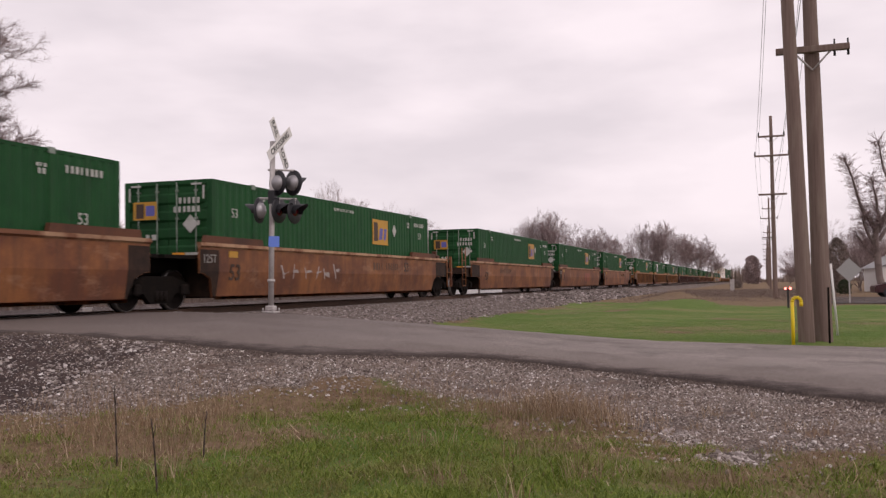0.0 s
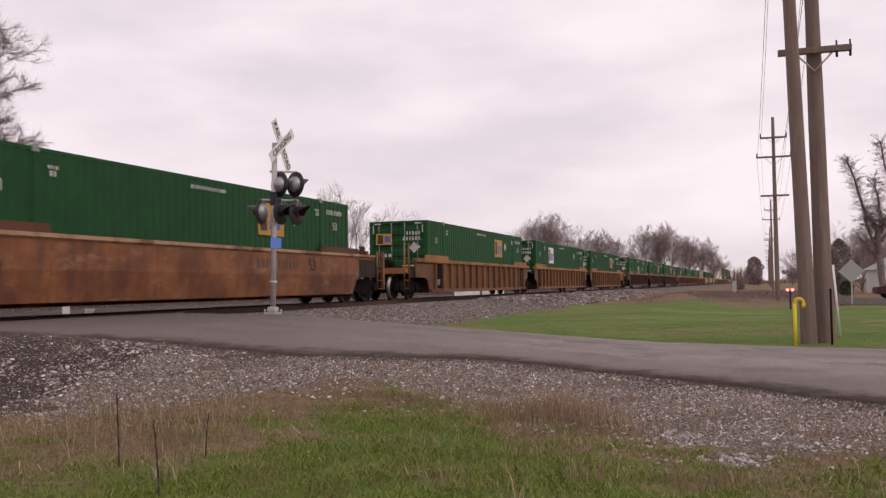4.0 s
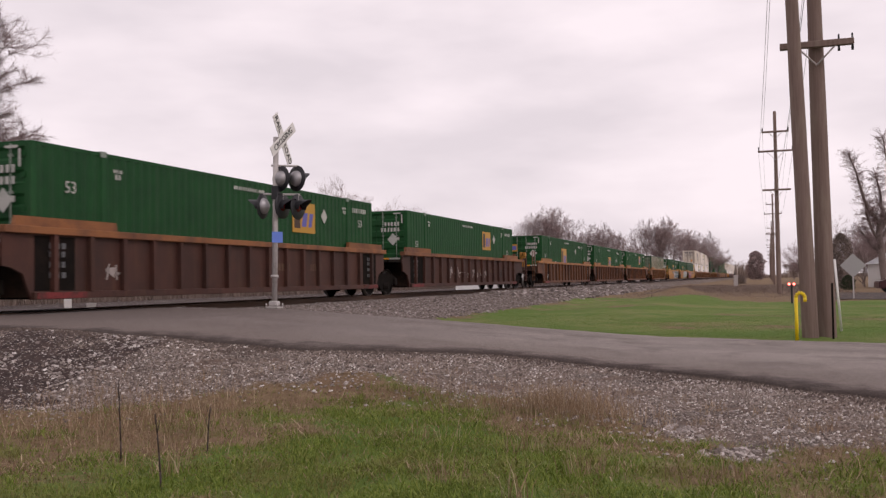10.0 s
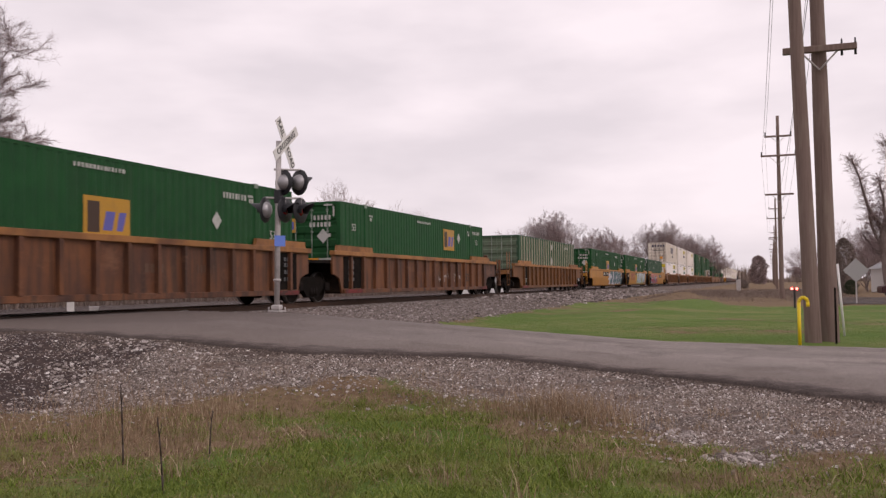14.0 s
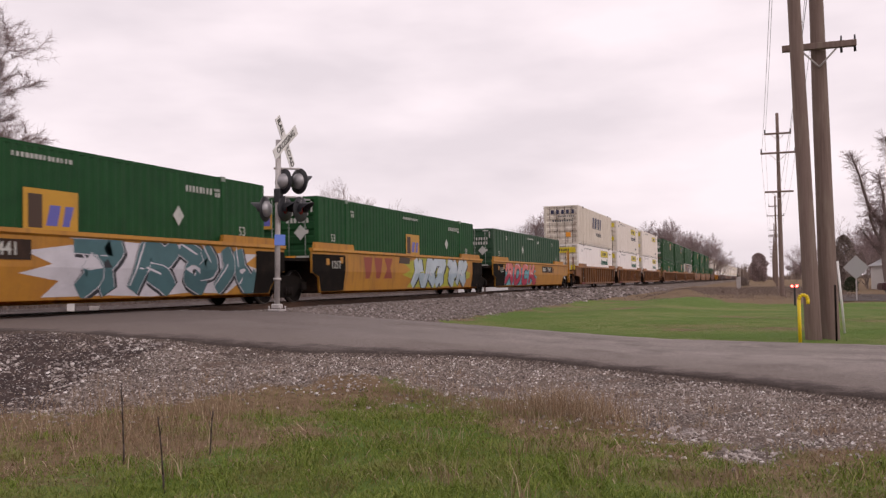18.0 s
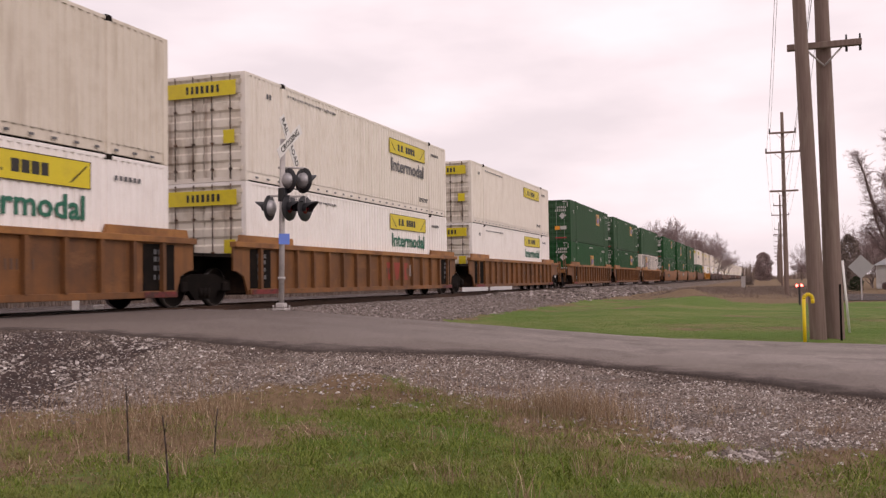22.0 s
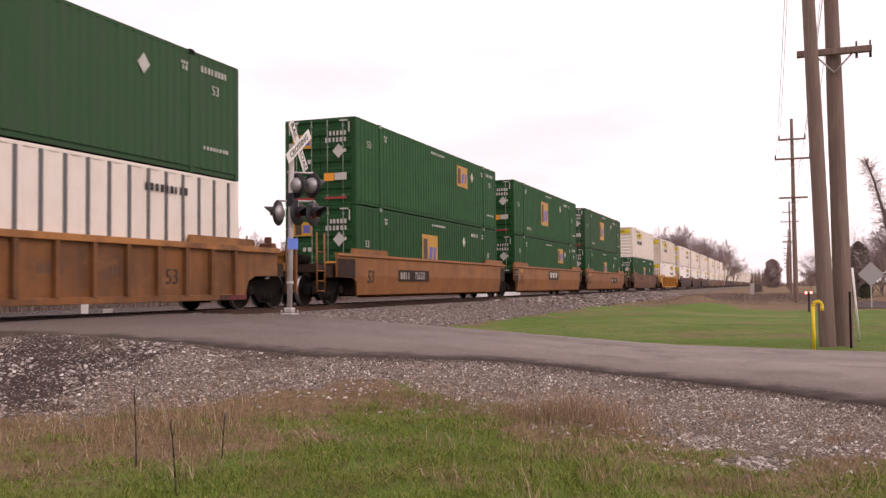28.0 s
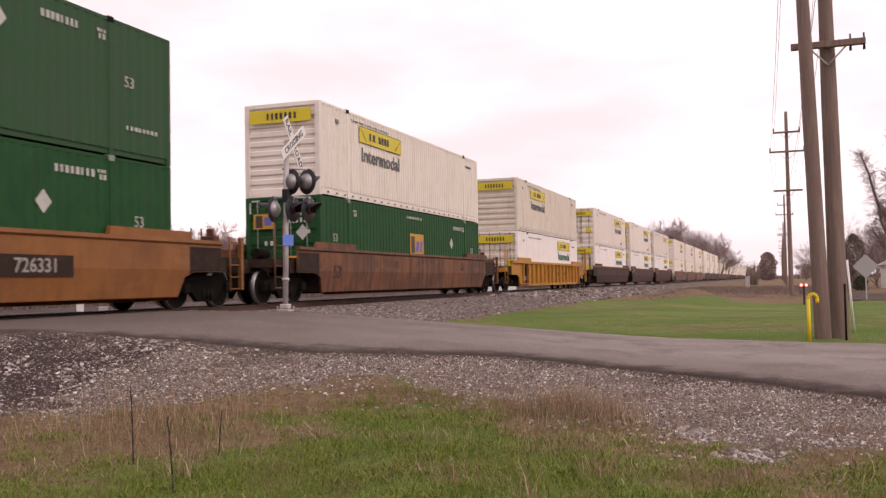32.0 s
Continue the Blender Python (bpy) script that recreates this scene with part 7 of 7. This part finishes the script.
STONE_GREY = stone_material("grey_ballast_stones", (0.050, 0.038, 0.033), (0.300, 0.250, 0.222), (0.84, 0.80, 0.77))
STONE_PALE = stone_material("pale_ballast_stones", (0.11, 0.088, 0.080), (0.40, 0.36, 0.34), (0.80, 0.77, 0.75))
STONE_BALLAST = stone_material("grey_track_stones", (0.085, 0.074, 0.070), (0.215, 0.182, 0.170), (0.50, 0.455, 0.44))
STONE_DARK = stone_material("dark_broken_asphalt", (0.034, 0.026, 0.024), (0.090, 0.070, 0.062), (0.26, 0.22, 0.20))


def build_stones():
    rng = np.random.default_rng(5)

    def pick(n, x0, x1, y0, y1, share):
        x, y = rng.uniform(x0, x1, n), rng.uniform(y0, y1, n)
        k = rng.uniform(0, 1, n) < share(x, y)
        return x[k], y[k]

    def verge(x, y):
        c = cover(x, y)
        bare = wob(x, y, 1.6, 1.0, 12.0) + wob(x, y, 3.7, 0.5, 3.0)
        return np.where((x < road_x0(y) - 0.02) & (x > 3.5), c[0] * (1 - 0.97 * c[1]) * np.clip(1.2 - 2.0 * np.clip(bare, 0, 1), 0.07, 1), 0)

    x, y = pick(260000, 6.0, 13.0, -4.0, 9.6, verge)
    chips("gravel", rng, x, y, np.minimum(rng.gamma(2.2, 0.0024, len(x)) + 0.004, 0.016), STONE_GREY, "fine grey-brown gravel along the road's edge")
    x, y = pick(46000, 5.0, 13.0, -4.0, 9.6, verge)
    size = np.minimum(rng.gamma(2.2, 0.0028, len(x)) + 0.004, 0.017) * np.clip(0.7 + y * 0.07, 0.7, 1.25)
    stones("verge_stones", rng, x, y, size, STONE_GREY, "grey crushed stones along the road's edge")
    x, y = pick(9000, 5.0, 12.5, -2.5, 8.0, lambda x, y: np.where(x < road_x0(y) - 0.1, cover(x, y)[0] * (0.10 + 0.90 * (wob(x, y, 1.5, 1.0, 9.0) + wob(x, y, 4.3, 0.5, 2.0) > 0.30)), 0))
    stones("pale_stones", rng, x, y, np.minimum(rng.gamma(2.6, 0.0030, len(x)) + 0.005, 0.018), STONE_PALE, "scattered pale stones on the gravel")
    x, y = pick(13000, 5.0, 11.4, 6.4, 11.6, lambda x, y: np.where(x < road_x0(y) - 0.05, np.clip((9.2 - y) / 0.6, 0.12, 1) * cover(x, y)[1] * (0.05 + 0.95 * (wob(x, y, 2.2, 1.0, 4.0) > 0.05)), 0))
    stones("track_bed_stones", rng, x, y, np.minimum(rng.gamma(1.8, 0.0062, len(x)) + 0.005, 0.021), STONE_PALE, "pale stones lying on dark earth beside the track")
    x, y = pick(16000, 5.0, 10.6, -1.5, 8.0, lambda x, y: np.where(x < verge_x(y) + 0.3, np.clip(1 - (verge_x(y) - x) / 1.5, 0, 1) ** 1.5 * (0.12 + 0.88 * (wob(x, y, 2.4, 1.0, 5.0) > 0.1)) * np.clip((y + 1.5) / 3.0, 0.2, 1), 0))
    stones("strewn_stones", rng, x, y, np.minimum(rng.gamma(2.0, 0.0034, len(x)) + 0.005, 0.018), STONE_PALE, "pale stones strewn through the dead grass", 0.7)
    x, y = rng.normal(7.1, 0.10, 110), rng.normal(0.17, 0.12, 110)
    stones("pale_stones", rng, x, y, rng.gamma(3.0, 0.003, 110) + 0.004, STONE_PALE, "small heap of pale stones in the grass")
    x, y = rng.normal(8.3, 0.16, 40), rng.normal(0.80, 0.13, 40)
    stones("pale_stones", rng, x, y, rng.gamma(3.0, 0.0038, 40) + 0.006, STONE_PALE, "few larger pale stones in a hollow")
    # crumbled edge of the asphalt
    y = rng.uniform(-6, 10.2, 30000)
    x = road_x0(y) - rng.gamma(1.3, 0.17, len(y)) * (0.6 + 0.5 * np.sin(y * 1.7) ** 2) + 0.10
    chips("asphalt_crumbs", rng, x, y, np.minimum(rng.gamma(3.0, 0.004, len(x)) + 0.005, 0.025), STONE_DARK, "dark crumbled asphalt along the road's edge")
    # ballast past the road
    x, y = pick(85000, 17.9, 42.0, 6.2, 12.7, lambda x, y: cover(x, y)[0] * np.clip((46 - x) / 22, 0.15, 1))
    stones("ballast", rng, x, y, rng.gamma(4.0, 0.0034, len(x)) + 0.009, STONE_BALLAST, "grey ballast stones on the slope of the track bed")
    x, y = pick(9000, 42.0, 95.0, 7.6, 12.7, lambda x, y: cover(x, y)[0])
    stones("ballast", rng, x, y, rng.gamma(6.0, 0.009, len(x)) + 0.02, STONE_BALLAST, "far grey ballast stones along the track")


build_stones()


def blade_material(name, low, high, bright, tired):
    m, n, l, b = nodes_of(name)
    geo = n.new("ShaderNodeNewGeometry")
    ramp = n.new("ShaderNodeValToRGB")
    e = ramp.color_ramp.elements
    e[0].color, e[1].color = (*low, 1), (*bright, 1)
    e.new(0.6).color = (*high, 1)
    l.new(geo.outputs["Random Per Island"], ramp.inputs["Fac"])
    vec = n.new("ShaderNodeTexCoord").outputs["Object"]
    col = mixed(n, l, ramped(n, l, noise_node(n, l, vec, 1.7, 4.0, 0.7), 0.50, 0.70), ramp.outputs["Color"], tired)
    l.new(col, b.inputs["Base Color"])
    b.inputs["Roughness"].default_value = 0.75
    b.inputs["Specular IOR Level"].default_value = 0.2
    return m


BLADE_GREEN = blade_material("grass_green", (0.094, 0.136, 0.022), (0.155, 0.212, 0.034), (0.235, 0.265, 0.064), (0.200, 0.172, 0.068))
BLADE_LAWN = blade_material("lawn_green", (0.082, 0.148, 0.026), (0.120, 0.205, 0.038), (0.175, 0.245, 0.060), (0.165, 0.172, 0.058))
BLADE_DRY = blade_material("grass_dry", (0.175, 0.108, 0.064), (0.295, 0.200, 0.125), (0.50, 0.40, 0.28), (0.225, 0.165, 0.105))


BLADE_LITTER = blade_material("dead_litter", (0.12, 0.064, 0.038), (0.20, 0.122, 0.075), (0.33, 0.22, 0.15), (0.16, 0.085, 0.055))
BLADE_SCRUB = blade_material("scrub_brown", (0.13, 0.096, 0.080), (0.20, 0.150, 0.124), (0.29, 0.225, 0.19), (0.18, 0.14, 0.12))


def blades(name, rng, x, y, length, width, lean, material, label):
    """Bent tapering blades, two faces each."""
    n = len(x)
    a, b = rng.uniform(0, 2 * np.pi, n), rng.uniform(0, 2 * np.pi, n)
    z = land_z(x, y) - 0.01
    base = np.stack([x, y, z], 1)
    side = np.stack([np.cos(a), np.sin(a), np.zeros(n)], 1) * width[:, None] / 2
    out = np.stack([np.cos(b), np.sin(b), np.zeros(n)], 1) * (length * lean)[:, None]
    up = np.stack([np.zeros(n), np.zeros(n), length], 1)
    mid = base + out * 0.35 + up * 0.55
    tip = base + out + up * np.sqrt(np.clip(1 - 0.6 * lean[:, None] ** 2, 0.2, 1))
    v = np.stack([base - side, base + side, mid + side * 0.8, mid - side * 0.8, tip], 1).reshape(-1, 3)
    k = np.arange(n) * 5
    me = bpy.data.meshes.new(name)
    faces = np.stack([k, k + 1, k + 2, k + 3], 1).tolist() + np.stack([k + 3, k + 2, k + 4], 1).tolist()
    me.from_pydata(v.tolist(), [], faces)
    me.materials.append(material)
    return tagged(new(name, me), label, "grass", kind="stuff")


def build_grass():
    rng = np.random.default_rng(8)

    def pick(n, x0, x1, y0, y1, share):
        x, y = rng.uniform(x0, x1, n), rng.uniform(y0, y1, n)
        k = rng.uniform(0, 1, n) < share(x, y)
        return x[k], y[k]

    def green(x, y):
        s, d, r = cover(x, y)
        return (1 - s) * (1 - d) * (1 - 0.85 * r) * (0.4 + 0.5 * (wob(x, y, 3.3, 1.0, 2.0) > -0.2))

    def dry(x, y):
        s, d, r = cover(x, y)
        return np.clip(1 - 1.15 * s, 0, 1) * (1 - 0.8 * d) * (0.10 + 0.9 * r) * (0.35 + 0.65 * (wob(x, y, 2.1, 1.0, 6.0) > 0))

    def wedge(n, share):
        """Places within the near verge, thicker towards the camera's feet."""
        d, a = 4.3 + 6.4 * rng.uniform(0, 1, n) ** 1.15, np.radians(rng.uniform(-9, 47, n))
        x, y = d * np.cos(a), d * np.sin(a)
        k = rng.uniform(0, 1, n) < share(x, y)
        return x[k], y[k]

    x, y = wedge(230000, green)
    blades("grass", rng, x, y, rng.uniform(0.02, 0.075, len(x)), rng.uniform(0.003, 0.007, len(x)), rng.uniform(0.3, 1.4, len(x)), BLADE_GREEN, "short green spring grass on the verge")
    x, y = wedge(110000, dry)
    blades("dry_grass", rng, x, y, rng.gamma(2.5, 0.020, len(x)) * (0.6 + 0.5 * (wob(x, y, 1.3, 1.0, 1.0) > 0)), rng.uniform(0.003, 0.007, len(x)), rng.uniform(0.4, 1.8, len(x)), BLADE_DRY, "dead tan grass standing among the green")
    x, y = pick(30000, 3.6, 10.6, -2.0, 7.4, lambda x, y: (1 - cover(x, y)[0]) * (0.15 + 0.85 * (wob(x, y, 2.9, 1.0, 8.0) > 0.1)))
    blades("dead_litter", rng, x, y, rng.uniform(0.015, 0.04, len(x)), rng.uniform(0.008, 0.02, len(x)), rng.uniform(1.0, 2.4, len(x)), BLADE_LITTER, "reddish dead litter lying in the grass")
    # the rest of the verge, round and behind the camera
    x, y = pick(45000, -9, 9, -12, 6, lambda x, y: np.where((np.hypot(x, y) < 4.4) | (np.abs(np.degrees(np.arctan2(y, x)) - 19) > 28), green(x, y), 0))
    blades("verge_grass", rng, x, y, rng.uniform(0.03, 0.09, len(x)), rng.uniform(0.006, 0.012, len(x)), rng.uniform(0.3, 1.4, len(x)), BLADE_GREEN, "short green grass round the viewpoint")
    # tall tufts of dead grass
    for cx, cy, n, s, h in ((8.9, 1.95, 800, 0.24, 0.32), (9.2, 2.7, 260, 0.28, 0.22), (8.5, 1.45, 500, 0.22, 0.30), (9.9, 3.6, 260, 0.35, 0.20), (8.2, 5.6, 350, 0.5, 0.26), (7.4, 5.4, 350, 0.5, 0.28), (6.9, 5.9, 300, 0.6, 0.30), (8.0, 6.6, 200, 0.5, 0.24), (6.0, 1.1, 60, 0.10, 0.26), (5.6, 1.9, 40, 0.08, 0.24), (5.2, 1.35, 36, 0.05, 0.26), (5.5, 3.9, 50, 0.08, 0.28), (6.2, 0.2, 40, 0.08, 0.22), (7.2, 2.6, 60, 0.12, 0.2), (6.8, 1.7, 50, 0.1, 0.22), (6.6, 4.9, 250, 0.4, 0.24)):
        x, y = rng.normal(cx, s, n), rng.normal(cy, s, n)
        blades("grass_tuft", rng, x, y, rng.uniform(0.4, 1.15, n) * h, rng.uniform(0.003, 0.006, n), rng.uniform(0.1, 0.8, n), BLADE_DRY, "tuft of tall dead grass")
    # lawn past the road
    x, y = pick(45000, 17.9, 30.0, -5.0, 8.2, lambda x, y: (1 - cover(x, y)[0]) * np.clip((36 - x) / 16, 0, 1))
    blades("lawn_grass", rng, x, y, rng.uniform(0.015, 0.04, len(x)), rng.uniform(0.006, 0.010, len(x)), rng.uniform(0.4, 1.2, len(x)), BLADE_LAWN, "green mown grass past the road")
    # clumps of taller green turf, and low tufts out on the stones
    cx, cy = pick(460, 4.2, 10.2, -1.2, 6.8, green)
    x, y = np.repeat(cx, 70) + rng.normal(0, 0.09, len(cx) * 70), np.repeat(cy, 70) + rng.normal(0, 0.09, len(cy) * 70)
    blades("turf_clumps", rng, x, y, rng.uniform(0.04, 0.13, len(x)), rng.uniform(0.005, 0.009, len(x)), rng.uniform(0.4, 1.5, len(x)), BLADE_GREEN, "taller clumps of green turf")
    cx, cy = pick(150, 6.5, 11.0, -2.0, 6.5, lambda x, y: np.where(x < road_x0(y) - 0.9, cover(x, y)[0] * 0.6, 0))
    x, y = np.repeat(cx, 30) + rng.normal(0, 0.07, len(cx) * 30), np.repeat(cy, 30) + rng.normal(0, 0.07, len(cy) * 30)
    blades("weed_tufts", rng, x, y, rng.uniform(0.03, 0.12, len(x)), rng.uniform(0.003, 0.006, len(x)), rng.uniform(0.3, 1.2, len(x)), BLADE_DRY, "small dead weed tufts in the gravel")
    # brush behind the track, and woods along the horizon
    x, y = rng.uniform(18, 330, 36000), rng.uniform(46, 62, 36000)
    blades("brush", rng, x, y, rng.gamma(5.0, 0.42, len(x)), rng.uniform(0.03, 0.09, len(x)), rng.uniform(0.1, 0.7, len(x)), BLADE_SCRUB, "tangled brown brush behind the track")
    a, d = np.radians(rng.uniform(-16, 62, 32000)), rng.uniform(520, 760, 32000)
    lump = 0.55 + 0.45 * np.sin(a * 61) * np.sin(a * 23 + 1.0) + 0.25 * np.sin(a * 140)
    blades("far_woods", rng, d * np.cos(a), d * np.sin(a), rng.uniform(4, 11, len(a)) * np.clip(lump, 0.25, 1.2), rng.uniform(0.15, 0.5, len(a)), rng.uniform(0.05, 0.4, len(a)), BLADE_SCRUB, "far bare woods along the horizon")
    # scrub
    x, y = pick(46000, 45, 120, -6, 8.0, lambda x, y: np.clip((x - 44) / 30, 0, 1))
    blades("scrub", rng, x, y, rng.gamma(3.0, 0.06, len(x)) * np.clip((x - 42) / 40, 0.15, 1), rng.uniform(0.012, 0.035, len(x)), rng.uniform(0.5, 2.4, len(x)), BLADE_SCRUB, "dead brown weeds and scrub beside the track")


build_grass()


def stalk(x, y, h, lean):
    bm = bmesh.new()
    z = on_land(x, y)
    p = [Vector((x + lean * t * t, y - 0.3 * lean * t, z + h * t)) for t in (0, 0.25, 0.5, 0.75, 1.0)]
    for i, (a, b) in enumerate(zip(p, p[1:])):
        tube(bm, a, b, 0.008 - 0.001 * i, 0.007 - 0.001 * i, seg=5)
    for t, s in ((2, 1), (3, -1), (3, 1)):
        tube(bm, p[t], p[t] + Vector((0.03 * s, 0.04 * s, 0.09)), 0.002, seg=4)
    return tagged(mesh_object("weed_stalk", bm, STALK), "single dead brown weed stalk", "weed", "dead weed stalks")


for x, y, h, lean in ((5.83, 4.54, 0.60, -0.02), (5.12, 3.68, 0.50, -0.04), (6.3, 4.1, 0.36, 0.03)):
    stalk(x, y, h, lean)

# ---- what moves ----
def travelled(t):
    """Metres that the train has gone at t seconds: it slows a little."""
    return 17.87 * t - 0.0285 * t * t


def motions():
    times = (0, 4, 8, 12, 16, 20, 24, 28, 32)
    for ob, u, z in TRAIN:
        walk(ob, [(t, pose(u - travelled(t), TRACK_Y, z)) for t in times])
    # wheels roll: one turning for each place in a truck, shared by all trucks
    steps = [k / FPS for k in range(int(32 * FPS) + 1)]
    for side in (-1, 1):
        group = [w for w in WHEELS if w.location.x * side > 0]
        spot = group[0].location.copy()
        walk(group[0], [(t, pose(*spot, 0, math.degrees(-travelled(t) / WHEEL_R), 0)) for t in steps])
        made = group[0].animation_data
        for w in group[1:]:
            w.rotation_mode = "QUATERNION"
            w.animation_data_create()
            w.animation_data.action = made.action
            w.animation_data.action_slot = made.action_slot


motions()
